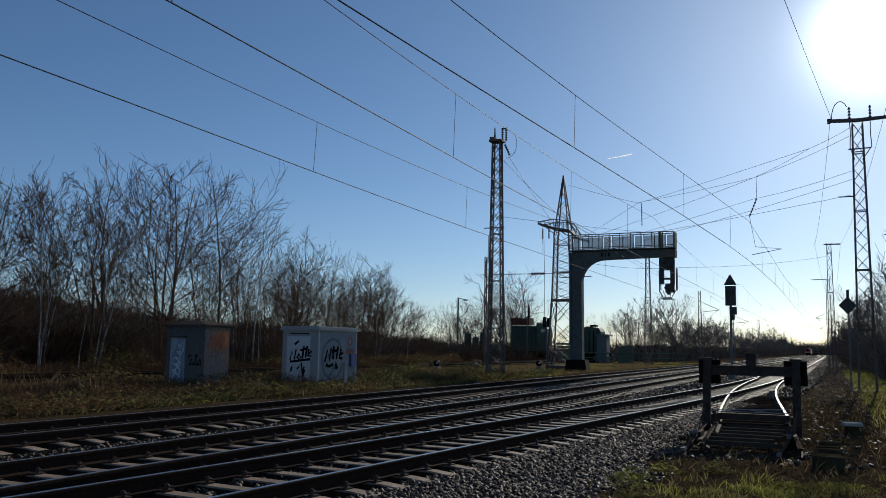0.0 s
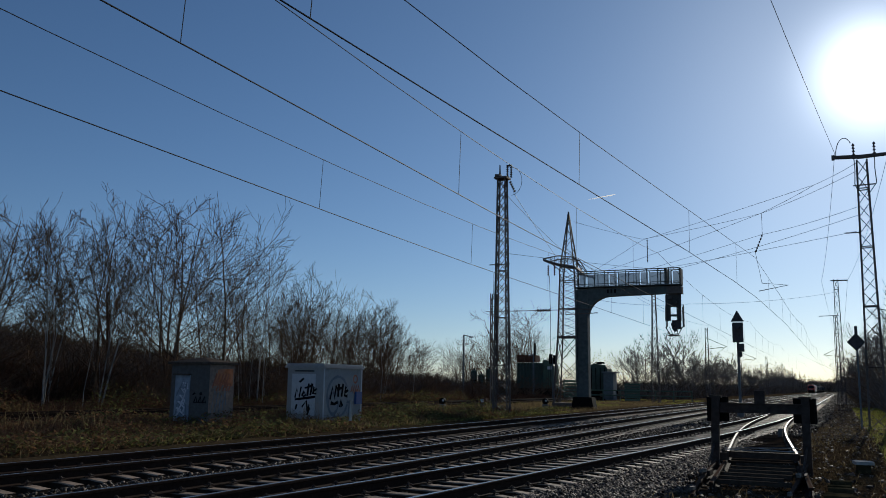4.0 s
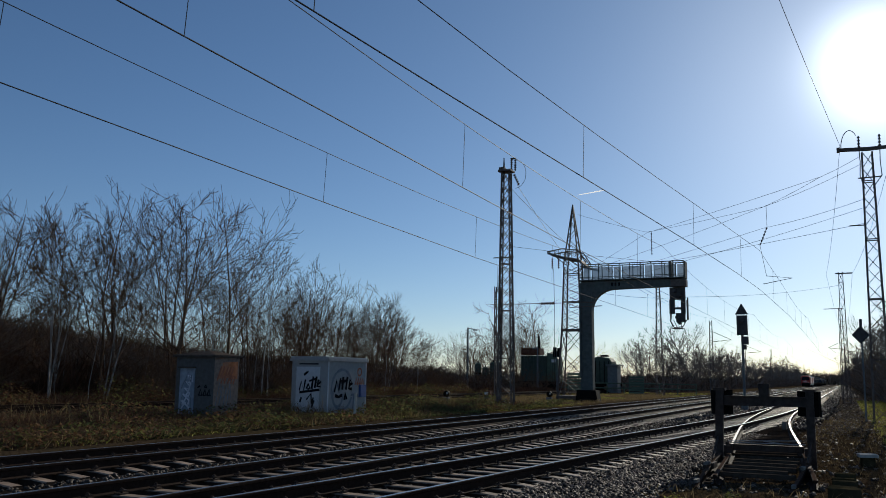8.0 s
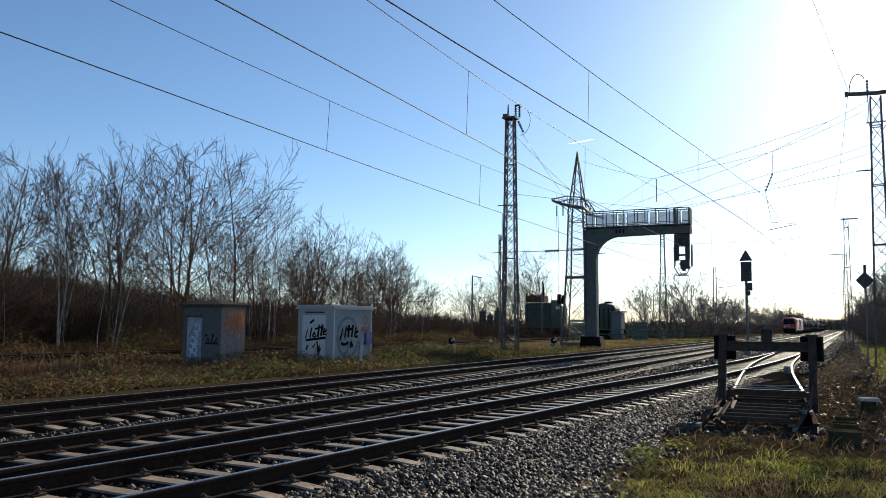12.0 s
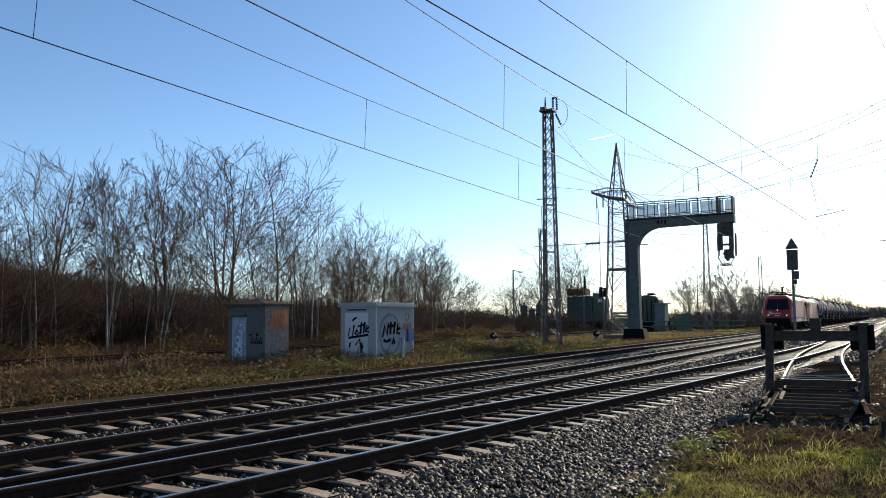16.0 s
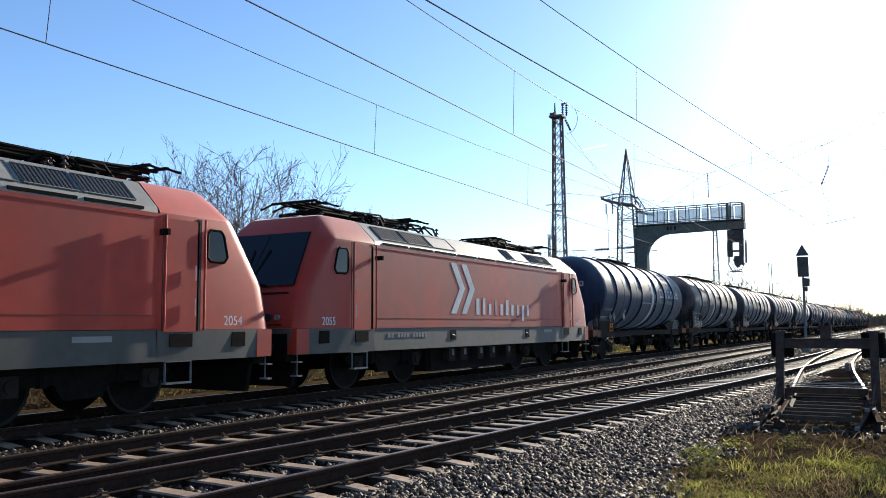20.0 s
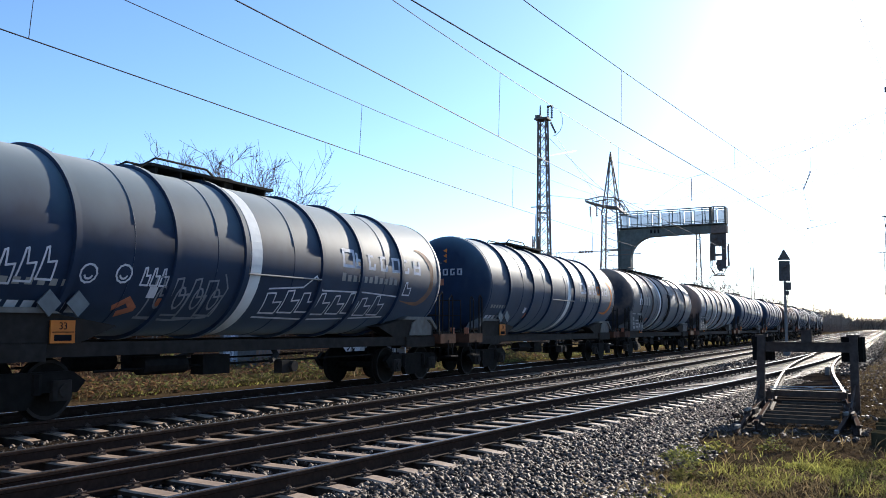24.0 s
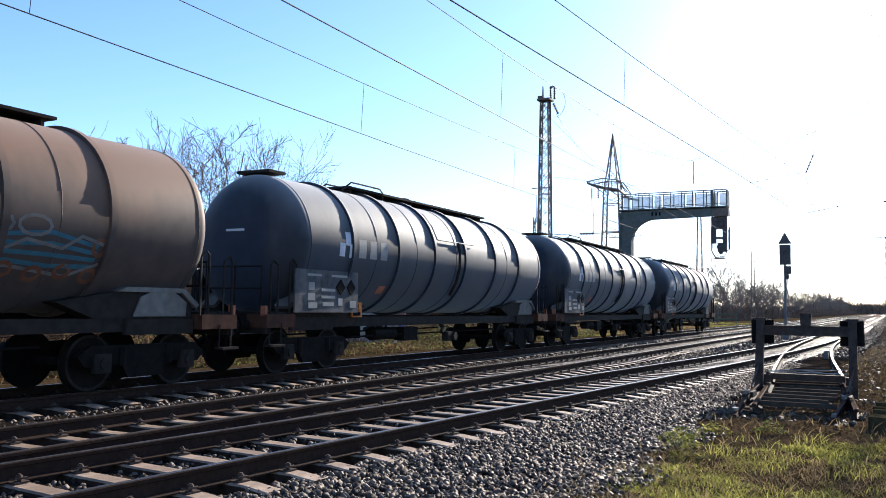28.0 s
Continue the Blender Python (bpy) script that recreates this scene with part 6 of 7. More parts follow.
        for e in (-1, 1):
            part("saddle", Shape().prism([(e * 3.9, 1.42), (e * 4.6, 1.17), (e * 6.68, 1.17), (e * 6.68, 1.42), (e * 6.45, 1.62), (e * 5.2, 1.62)], s * 1.0 - 0.16, s * 1.0 + 0.16), "frame", t, "grimy barrel saddle")
            part("saddle_flange", Shape().prism([(e * 5.0, 1.6), (e * 5.2, 1.68), (e * 6.45, 1.68), (e * 6.8, 1.4), (e * 6.74, 1.34), (e * 6.4, 1.6)], s * 1.02 - 0.2, s * 1.02 + 0.2), "saddlegrey", t, "chalky grey saddle edge")
            # sunlight on the rear saddle, painted as a pale plate at that end
            if e > 0:
                part("saddle_plate", Shape().prism([(5.35, 1.2), (6.5, 1.2), (6.52, 1.44), (6.25, 1.6), (5.75, 1.62), (5.5, 1.52)], s * 1.17, s * 1.2), "saddlegrey", t, "pale plate painted as sunlit saddle")
            part("bolster", Shape().box(s * 1.16, e * 5.95, 1.03, 0.1, 1.5, 0.26, bevel=0.02), "frame", t)
            part("end_sill", Shape().box(s * 1.1, e * 7.2, 1.1, 0.5, 0.9, 0.26), "sillrust", t)
            part("grab_rail", Shape().line([(s * 1.32, e * 6.72, 1.2), (s * 1.32, e * 6.72, 2.25), (s * 1.32, e * 6.85, 2.36), (s * 1.32, e * 6.92, 2.3), (s * 1.32, e * 6.92, 1.2)], 0.022), "frame", t, "grimy dark grab rail")
            part("grab_rail", Shape().line([(s * 1.32, e * 7.3, 1.2), (s * 1.32, e * 7.3, 2.2), (s * 1.32, e * 7.45, 2.3), (s * 1.32, e * 7.52, 2.2), (s * 1.32, e * 7.52, 0.6)], 0.022), "frame", t, "grimy dark grab rail")
            part("foot_step", Shape().box(s * 1.35, e * 7.4, 0.62, 0.2, 0.42, 0.04).bar((s * 1.35, e * 7.2, 0.62), (s * 1.35, e * 7.2, 1.05), 0.025), "frame", t)
        part("hazard_plate", Shape().box(s * 1.2, PY, 1.33, 0.03, 0.42, 0.34), "orange", t, "orange hazard plate")
        part("plate_bar", Shape().box(s * 1.217, PY, 1.325, 0.004, 0.38, 0.014).box(s * 1.217, PY, 1.24, 0.004, 0.3, 0.09), "spray", t)
        n = flat_text(t, "33", 0.15, s * 1.217, PY, 1.41, "spray")
        if s < 0:
            n.matrix_basis = Matrix(((0, 0, -1, -1.217), (-1, 0, 0, PY), (0, 1, 0, 1.41), (0, 0, 0, 1)))
        part("brake_gear", Shape().box(s * 0.9, -1.5, 0.72, 0.3, 0.7, 0.35).tube((s * 0.9, -3.2, 0.75), (s * 0.9, -2.2, 0.75), 0.16, 0.16, 10).bar((s * 1.0, -4.2, 0.7), (s * 1.0, 3.8, 0.75), 0.03), "black", t)
        def on(y0, y1, z0, z1, name, m, lab=""):
            """A painted patch that lies on the curved side."""
            vs, k = [], 4
            for i in range(k + 1):
                z = z0 + (z1 - z0) * i / k
                x = s * math.sqrt(max(0.01, (R + 0.007) ** 2 - (z - zc) ** 2))
                vs += [(x, y0, z), (x, y1, z)]
            part(name, Shape().add(vs, [(2 * i, 2 * i + 1, 2 * i + 3, 2 * i + 2) for i in range(k)]), m, b, lab)
        if plain:
            on(-4.6, -2.84, 2.72, 3.2, "mark", "yellow", "yellow name panel")
            for i in range(4):
                on(-4.4 + 0.38 * i, -4.12 + 0.38 * i, 2.8, 3.12, "mark", "signblue")
            for i in range(2):
                on(-2.0 + 0.06 * (1 - i), -1.78 + 0.06 * (1 - i), 2.42 - 0.56 * i, 2.94 - 0.54 * i, "mark", "spraywhite", "tall white level mark")
            for i in range(6):
                on(-1.55 + 0.21 * i, -1.42 + 0.21 * i, 3.62, 3.72, "mark", "locopale")
            part("ladder", Shape().line([(s * math.sqrt((R + 0.08) ** 2 - (z - zc) ** 2), y, z) for y, z in ((-0.1, 3.9), (0.15, 3.45), (0.55, 3.4), (0.9, 3.75))], 0.035, 5), "frame", t, "curved step bracket")
            on(-3.15, -2.87, 1.66, 1.86, "mark", "spraywhite")
            on(-2.75, -2.4, 1.66, 1.82, "mark", "sprayred")
            for i in range(3):
                on(5.3, 6.0, 2.16 + 0.09 * i, 2.2 + 0.09 * i, "mark", "locopale")
        elif style == "panel":
            part("info_board", Shape().box(s * 1.38, -5.7, 1.72, 0.04, 2.3, 0.9), "dataplate", t, "dirty dark grey data board")
            boxes("board_mark", [(s * 1.405, y, z, 0.01, a, b) for y, z, a, b in ((-6.2, 2.06, 0.5, 0.05), (-5.3, 2.06, 0.6, 0.05), (-6.3, 1.82, 0.2, 0.16), (-6.3, 1.6, 0.24, 0.14), (-6.25, 1.42, 0.3, 0.12), (-5.7, 1.75, 0.5, 0.06), (-5.7, 1.6, 0.5, 0.06), (-5.7, 1.45, 0.4, 0.08), (-4.75, 1.45, 0.25, 0.16), (-5.25, 1.5, 0.16, 0.16))], "locopale", t)
            dm = Shape()
            for y in (-5.25, -4.85):
                dm.prism([(y - 0.17, 1.82), (y, 1.65), (y + 0.17, 1.82), (y, 1.99)], s * 1.402, s * 1.425)
            part("placard_holder", dm, "black", t)
            for a, c, e in ((-5.42, -5.22, 2.5), (-5.2, -5.0, 2.75), (-5.05, -4.88, 2.48)):
                on(a, c, e, e + 0.3, "mark", "spraywhite")
            for i in range(3):
                on(-4.66 + 0.46 * i, -4.36 + 0.46 * i, 2.5, 2.92, "mark", "locopale")
            on(-3.4, -3.1, 1.72, 1.9, "mark", "sprayred")
        else:
            for i, (w, tall) in enumerate(((0.48, 0.42), (0.36, 0.36), (0.30, 0.36), (0.32, 0.36), (0.38, 0.36), (0.30, 0.36), (0.36, 0.36))):
                y0, k, m = 1.9 + 0.52 * i, 0.085, "orange" if fresh and i == 4 else "spraywhite"
                on(y0, y0 + k, 2.72, 2.72 + tall, "mark", m)
                on(y0 + w - k, y0 + w, 2.72, 2.72 + tall * (0.45 if i in (2, 3, 5) else 1.0), "mark", m)
                on(y0 + k, y0 + w - k, 2.72, 2.79, "mark", m)
                on(y0 + k, y0 + w - k, 2.72 + tall * (0.45 if i in (1, 6) else 0.82), 2.72 + tall * (0.62 if i in (1, 6) else 1.0), "mark", m)
            for i in range(11):
                on(1.9 + 0.22 * i, 2.04 + 0.22 * i, 2.42, 2.56 + 0.04 * (i % 3 == 0), "mark", "locopale")
            sw = Shape()
            pts = [(5.3 + (0.72 if a > -1.2 else 0.72 + 1.3 * (-1.2 - a)) * math.cos(a), 2.68 + 0.68 * math.sin(a)) for a in np.linspace(1.6, -2.0, 28)]
            vs = []
            for i, (y, z) in enumerate(pts):
                wd = 0.11 * math.sin(math.pi * (0.06 + 0.92 * i / 27))
                for q in (1, -1):
                    yy = min(6.06, y + q * wd * (y - 5.1) / 0.9)
                    zz = z + q * wd * (z - 2.68) / 0.75
                    vs.append((s * math.sqrt((R + 0.006) ** 2 - (zz - zc) ** 2), yy, zz))
            sw.add(vs, [(2 * i, 2 * i + 1, 2 * i + 3, 2 * i + 2) for i in range(27)])
            part("swoosh_mark", sw, "orange" if fresh else "faded", b, "orange curved stripe" if fresh else "faded pale orange curved stripe")
            dm = Shape()
            for y in (-5.25, -4.75):
                dm.prism([(y - 0.2, 1.75), (y, 1.55), (y + 0.2, 1.75), (y, 1.95)], s * 1.25, s * 1.28)
            part("placard_holder", dm, "greysteel", t)
            on(-3.42, -3.24, 1.88, 2.06, "mark", "spraywhite")
            on(-3.15, -2.9, 1.72, 1.88, "mark", "sprayred")
            for i in range(6):
                on(-6.1 + 0.2 * i, -5.98 + 0.2 * i, 2.0, 2.1, "mark", "locopale")
                on(-6.1 + 0.26 * i, -5.92 + 0.26 * i, 1.62, 1.78, "mark", "spraywhite")
    # end platform, end railing and the dished end's small marks
    for e in (-1, 1):
        part("platform", Shape().box(0, e * 7.25, 1.25, 2.5, 0.7, 0.05), "frame", t)
        part("end_rail", Shape().line([(-0.9, e * 7.3, 1.25), (-0.9, e * 7.3, 2.2), (0.9, e * 7.3, 2.2), (0.9, e * 7.3, 1.25)], 0.022).line([(-0.9, e * 7.3, 1.75), (0.9, e * 7.3, 1.75)], 0.018).line([(0.2, e * 7.3, 1.25), (0.2, e * 7.3, 2.2)], 0.018), "frame", t)
        part("head_stock", Shape().box(0, e * 7.55, 1.03, 2.6, 0.16, 0.36), "frame", t)
        buffers(t, e * 7.63, e)
        part("brake_hose", Shape().line([(0.45, e * 7.6, 0.95), (0.5, e * 7.85, 0.7), (0.42, e * 7.8, 0.4)], 0.035), "black", t)
        part("lamp_bracket", Shape().box(1.25, e * 7.62, 1.3, 0.12, 0.06, 0.2), "sprayred", t)
        bogie(t, e * 5.75, 0.9, 0.46, 1.02)
    if board or plain:
        part("end_mark", Shape().box(-0.2, -H + 0.02, 3.0, 0.5, 0.06, 0.05), "white", b)
        for k in range(3):
            part("end_sticker", Shape().tube((0.72, -H - 0.02 + 0.06, 2.75 + 0.28 * k), (0.72, -H + 0.14, 2.75 + 0.28 * k), 0.11, 0.11, 3 if k else 12), "orange", b, "small orange warning sticker")
        part("end_sticker", Shape().box(0.70, -H + 0.08, 2.42, 0.16, 0.1, 0.18), "white", b)
    else:
        for k, w in enumerate((0.22, 0.15, 0.14, 0.14, 0.17, 0.14, 0.16)):
            x0, m = -0.84 + 0.24 * k, "spraygrey" if k < 2 else "spraywhite"
            part("end_mark", Shape().box(x0 - w / 2 + 0.02, -H + 0.03, 3.08, 0.045, 0.08, 0.2).box(x0 + w / 2 - 0.02, -H + 0.03, 3.08 if k not in (2, 3, 5) else 3.03, 0.045, 0.08, 0.2 if k not in (2, 3, 5) else 0.1).box(x0, -H + 0.03, 3.0, w, 0.08, 0.04).box(x0, -H + 0.03, 3.16, w, 0.08, 0.04), m, b)
        for k in range(3):
            part("end_sticker", Shape().tube((0.12, -H - 0.01, 3.42 + 0.16 * k), (0.12, -H + 0.12, 3.42 + 0.16 * k), 0.07, 0.07, 3), "orange", b, "small orange warning sticker")
        part("end_sticker", Shape().box(0.0, -H + 0.02, 2.78, 0.13, 0.06, 0.2), "sprayred", b)
        part("end_lettering_bar", Shape().box(-0.25, -H + 0.02, 3.36, 0.5, 0.06, 0.03), "board", b)
    return t


# speed and places of the train along the far track
SPEED, AT_194 = 26.55, 19.6
locos = [loco("2054", "red electric freight locomotive leading with one pantograph raised", 5.85), loco("2055", "red electric freight locomotive with lowered pantographs", 0)]
kinds = {
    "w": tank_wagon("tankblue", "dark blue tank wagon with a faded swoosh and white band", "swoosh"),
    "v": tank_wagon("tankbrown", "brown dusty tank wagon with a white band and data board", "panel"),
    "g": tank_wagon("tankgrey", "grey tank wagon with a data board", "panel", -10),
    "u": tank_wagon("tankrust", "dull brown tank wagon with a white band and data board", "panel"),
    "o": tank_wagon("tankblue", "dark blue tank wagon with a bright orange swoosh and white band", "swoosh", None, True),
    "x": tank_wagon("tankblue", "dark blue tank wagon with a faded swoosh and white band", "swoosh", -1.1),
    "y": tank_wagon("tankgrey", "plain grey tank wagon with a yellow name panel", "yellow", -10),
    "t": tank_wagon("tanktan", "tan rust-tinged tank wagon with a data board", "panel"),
}
ORDER = "wvggyxovtxxuggg"
first, wagons = set(), []
for k in ORDER:
    wagons.append(copy_thing(kinds[k], pose(FAR_X, 0, 0)) if k in first else kinds[k])
    first.add(k)


def scrawl(wagon, strokes, r, mat, label):
    """Spray-painted lines on the barrel's side: points are (along, height)."""
    barrel = [c for c in wagon.children if c.name.startswith("barrel")][0]
    for n, pts in enumerate(strokes):
        ps = [Vector(p) for p in pts]
        line, rad = Shape(), TANK_R + 0.006 + 0.001 * (n % 3)
        for a, b in zip(ps, ps[1:]):
            d = b - a
            if d.length < 1e-6:
                continue
            # short pieces, so that the stroke follows the curve of the barrel
            m, d, vs = max(1, math.ceil(d.length / 0.1)), d.normalized(), []
            for i in range(m + 1):
                p = a.lerp(b, i / m) + d * (r * 0.7 if i == m else -r * 0.7 if i == 0 else 0)
                for q in (1, -1):
                    y, z = p.x - q * d.y * r, p.y + q * d.x * r
                    vs.append((math.sqrt(max(0.01, rad ** 2 - (z - TANK_Z) ** 2)), y, z))
            line.add(vs, [(2 * i, 2 * i + 1, 2 * i + 3, 2 * i + 2) for i in range(m)])
            rad += 0.0004
        part("graffiti_stroke", line, mat, barrel, label)


def ring(y, z, a, b, lo=0.0, hi=6.3, n=12):
    return [(y + a * math.cos(v), z + b * math.sin(v)) for v in np.linspace(lo, hi, n)]


def block(y, z, w, h, lean=0.08):
    """A crooked outlined block."""
    return [(y, z), (y + lean, z + h), (y + w * 0.45, z + h * 1.04), (y + w * 0.5, z + h * 0.55), (y + w, z + h * 0.6), (y + w * 0.95, z), (y, z)]


tagged(wagons[5], "dark blue tank wagon covered in white outline graffiti")
scrawl(wagons[5], [block(-6.2 + 0.32 * k, 2.0 + 0.04 * k, 0.27, 0.45) for k in range(3)] + [ring(-4.69, 2.21, 0.15, 0.14), ring(-4.03, 2.24, 0.15, 0.14), ring(-4.69, 2.19, 0.07, 0.06, 3.4, 6.0, 6), ring(-4.03, 2.22, 0.07, 0.06, 3.4, 6.0, 6)]
       + [block(-3.65 + 0.2 * k, 2.08, 0.16, 0.27, 0.03) for k in range(3)], 0.016, "spraywhite", "white outline graffiti")
rgf = random.Random(12)
scrawl(wagons[5], [block(-3.35 + 0.42 * k, 1.56 + 0.05 * (k % 2), 0.44, 0.66 - 0.06 * (k % 2), rgf.uniform(-0.05, 0.12)) for k in range(4)] + [ring(-3.1 + 0.42 * k, 1.9, 0.1, 0.18) for k in range(4)] + [[(-3.4, 1.56), (-2.6, 1.52), (-1.75, 1.58), (-1.6, 2.1), (-1.75, 2.35)]], 0.018, "spraygrey", "grey outline graffiti")
scrawl(wagons[5], [block(-0.4 + 0.55 * k, 1.68 + 0.02 * (k % 3), 0.48, 0.38 + 0.05 * (k % 2), rgf.uniform(-0.04, 0.1)) for k in range(8)] + [[(-0.5, 1.6), (1.2, 1.57), (2.6, 1.6), (4.2, 1.66)], [(-0.45, 2.15), (0.6, 2.22), (0.98, 2.47), (1.3, 2.18), (2.9, 2.2), (4.4, 2.15)]] + [block(4.6, 2.2, 0.35, 0.3)], 0.016, "spraywhite", "white outline graffiti")
scrawl(wagons[5], [[(-3.95, 1.72), (-3.75, 1.84), (-3.55, 1.7), (-3.8, 1.62)]], 0.05, "sprayred", "red painted patch")
tagged(wagons[8], "tan rust-tinged tank wagon with a small white tag")
scrawl(wagons[8], [block(3.05 + 0.36 * k, 2.0 + 0.06 * k, 0.3, 0.34) for k in range(2)] + [[(3.75, 2.1), (3.85, 2.42), (3.95, 2.2), (4.1, 2.42), (4.05, 2.1)], [(3.0, 1.96), (3.5, 2.02), (4.15, 1.98)]], 0.018, "board", "faint white tag")
tagged(wagons[11], "dull brown tank wagon with a turquoise graffiti piece")
scrawl(wagons[11], [[(1.6, 2.36 - 0.13 * k), (2.6, 2.32 - 0.1 * k), (3.6, 2.42 - 0.16 * k), (4.4, 2.26 - 0.1 * k)] for k in range(4)], 0.032, "sprayteal", "turquoise graffiti")
scrawl(wagons[11], [ring(2.7, 2.5, 0.26, 0.14), ring(3.3, 2.5, 0.26, 0.14), [(2.3, 2.4), (2.7, 2.05), (3.2, 2.3), (3.8, 2.2), (4.1, 2.4), (4.5, 2.3)], [(2.0, 1.85), (3.0, 1.92), (4.0, 1.8), (4.5, 2.0)]], 0.025, "board", "pale graffiti outlines")
scrawl(wagons[11], [ring(2.5 + 0.48 * k, 1.82 + 0.05 * (k % 2), 0.13, 0.09) for k in range(5)] + [ring(4.45, 2.25, 0.12, 0.12)], 0.03, "rust", "rust brown graffiti dots")
for wagon, y, mat in ((wagons[10], -5.25, "sprayred"), (wagons[10], -4.75, "board"), (wagons[0], -3.9, "board"), (wagons[11], -5.25, "board")):
    part("hazard_diamond", Shape().prism([(y - 0.2, 1.78), (y, 1.58), (y + 0.2, 1.78), (y, 1.98)], 1.43, 1.44), mat, wagon, "diamond hazard placard")
TRAIN = [(locos[0], 0.24), (locos[1], 18.19)] + [(w, 35.42 + 16.155 * i - (0.18 if 3 < i < 9 else 0.03 if i < 10 else -0.12)) for i, w in enumerate(wagons)]

# ---- trees and undergrowth ----


def branchy(seed, height, spread, trunk_r, lean=0.06, limbs=12, start=0.3, up=0.95, stems=1, kids=(8, 4), open_out=0.12, gauge=1.0):
    """Trunk and crown of a leafless tree: limbs fork into branches and those into twigs, all kinked and rising."""
    rnd = random.Random(seed)
    trunks, crown = [], Shape()
    thin = tuple(gauge * r for r in (0.02, 0.012, 0.0092, 0.0075))

    def grow(sh, p, d, length, r, level):
        n = (10, 6, 4, 2)[level]
        pts, q = [p], p
        for i in range(n):
            d = (d + Vector((rnd.gauss(0, 1), rnd.gauss(0, 1), rnd.gauss(0, 0.6))) * (lean, 0.12, 0.15, 0.16)[level] + Vector((0, 0, (0.0, 0.07, 0.05, 0.03)[level]))).normalized()
            q = q + d * (length / n)
            pts.append(q)
        for i in range(n):
            r0, r1 = r * (1 - 0.85 * i / n), r * (1 - 0.85 * (i + 1) / n)
            sh.tube(pts[i], pts[i + 1], max(r0, thin[level]), max(r1, thin[level] * 0.75), 6 if level == 0 else 4 if level == 1 else 3, caps=False)
        if level == 3:
            return
        count = limbs if level == 0 else kids[level - 1]
        turn = rnd.uniform(0, 6.28)
        for k in range(count):
            f = start + (1 - start) * (k + rnd.random()) / count if level == 0 else 0.15 + 0.85 * (k + rnd.random()) / count
            i = min(n - 1, int(f * n))
            at = pts[i].lerp(pts[i + 1], f * n - i)
            along = (pts[i + 1] - pts[i]).normalized()
            turn += 2.4 + rnd.uniform(-0.5, 0.5)
            side = along.orthogonal().normalized()
            out = side * math.cos(turn) + along.cross(side) * math.sin(turn)
            if level == 0:
                way = out + along * up * rnd.uniform(0.6, 1.4)
                ln = height * spread * (0.35 + 0.75 * math.sin(math.pi * min(0.97, 0.25 + 0.75 * f))) * rnd.uniform(0.6, 1.15)
            else:
                way = out * rnd.uniform(0.45, 1.0) + along + Vector((0, 0, 0.12))
                ln = length * (0.72 - 0.36 * f) * rnd.uniform(0.6, 1.25)
            grow(crown, at, way.normalized(), ln, max(thin[level + 1], r * (1 - 0.8 * f) * 0.55), level + 1)

    for k in range(stems):
        a = rnd.uniform(0, 6.28)
        tip = Vector((math.cos(a), math.sin(a), 0)) * (rnd.uniform(0, 0.06) if stems == 1 else rnd.uniform(0.1, open_out + 0.12))
        trunks.append(Shape())
        grow(trunks[-1], Vector((0, 0, -0.2)) + tip * 0.9, (Vector((0, 0, 1)) + tip).normalized(), height * (1 if k == 0 else rnd.uniform(0.7, 0.97)), trunk_r * (1 if k == 0 else 0.8), 0)
    return trunks, crown


TREES = {}


def tree(kind, x, y, scale, turn, label):
    trunk_mes, crown_me = TREES[kind]
    shrub = kind.startswith("shrub")
    t = thing("bare_shrub" if shrub else "bare_tree", pose(x, y, ground_z(x, y), 0, 0, turn), label, "shrub" if shrub else "tree", "bare shrubs" if shrub else "bare trees")
    t.scale = (scale, scale, scale)
    for me in trunk_mes:
        part("stem" if shrub else "trunk", me, None, t)
    part("crown", crown_me, None, t)
    return t


def make_tree(kind, bark, *args, **kw):
    a, b = branchy(*args, **kw)
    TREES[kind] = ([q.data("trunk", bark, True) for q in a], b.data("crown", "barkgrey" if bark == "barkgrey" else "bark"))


make_tree("birch0", "birch", 11, 9.6, 0.36, 0.06, lean=0.035, limbs=12, start=0.26, up=0.9, kids=(6, 4), gauge=1.2)
make_tree("birch1", "birch", 12, 9.2, 0.36, 0.055, lean=0.05, limbs=8, start=0.24, stems=2, up=0.95, kids=(6, 4), gauge=1.2)
make_tree("birch2", "birch", 13, 9.9, 0.40, 0.06, lean=0.045, limbs=12, start=0.28, up=0.8, kids=(6, 4), gauge=1.2)
make_tree("birch3", "birch", 14, 9.4, 0.34, 0.05, lean=0.03, limbs=11, start=0.3, up=1.05, kids=(6, 4), gauge=1.2)
make_tree("alder0", "bark", 21, 9.4, 0.44, 0.075, lean=0.05, limbs=8, start=0.18, stems=2, up=0.7, kids=(6, 4), gauge=1.2)
make_tree("alder1", "bark", 22, 8.8, 0.44, 0.07, lean=0.06, limbs=6, start=0.16, stems=3, open_out=0.35, up=0.65, kids=(6, 4), gauge=1.2)
make_tree("alder2", "bark", 23, 9.8, 0.48, 0.09, lean=0.06, limbs=12, start=0.16, up=0.6, kids=(6, 4), gauge=1.2)
make_tree("alder3", "bark", 24, 9.2, 0.46, 0.08, lean=0.07, limbs=9, start=0.14, stems=2, open_out=0.25, up=0.75, kids=(6, 4), gauge=1.2)
make_tree("sapling0", "birch", 15, 7.4, 0.17, 0.034, lean=0.03, limbs=10, start=0.35, up=1.5, kids=(4, 1))
make_tree("sapling1", "birch", 16, 7.0, 0.18, 0.032, lean=0.05, limbs=9, start=0.4, up=1.4, kids=(4, 1))
make_tree("round0", "bark", 31, 6.6, 0.50, 0.10, lean=0.08, limbs=7, start=0.12, up=0.95, stems=3, open_out=0.4, kids=(8, 5))
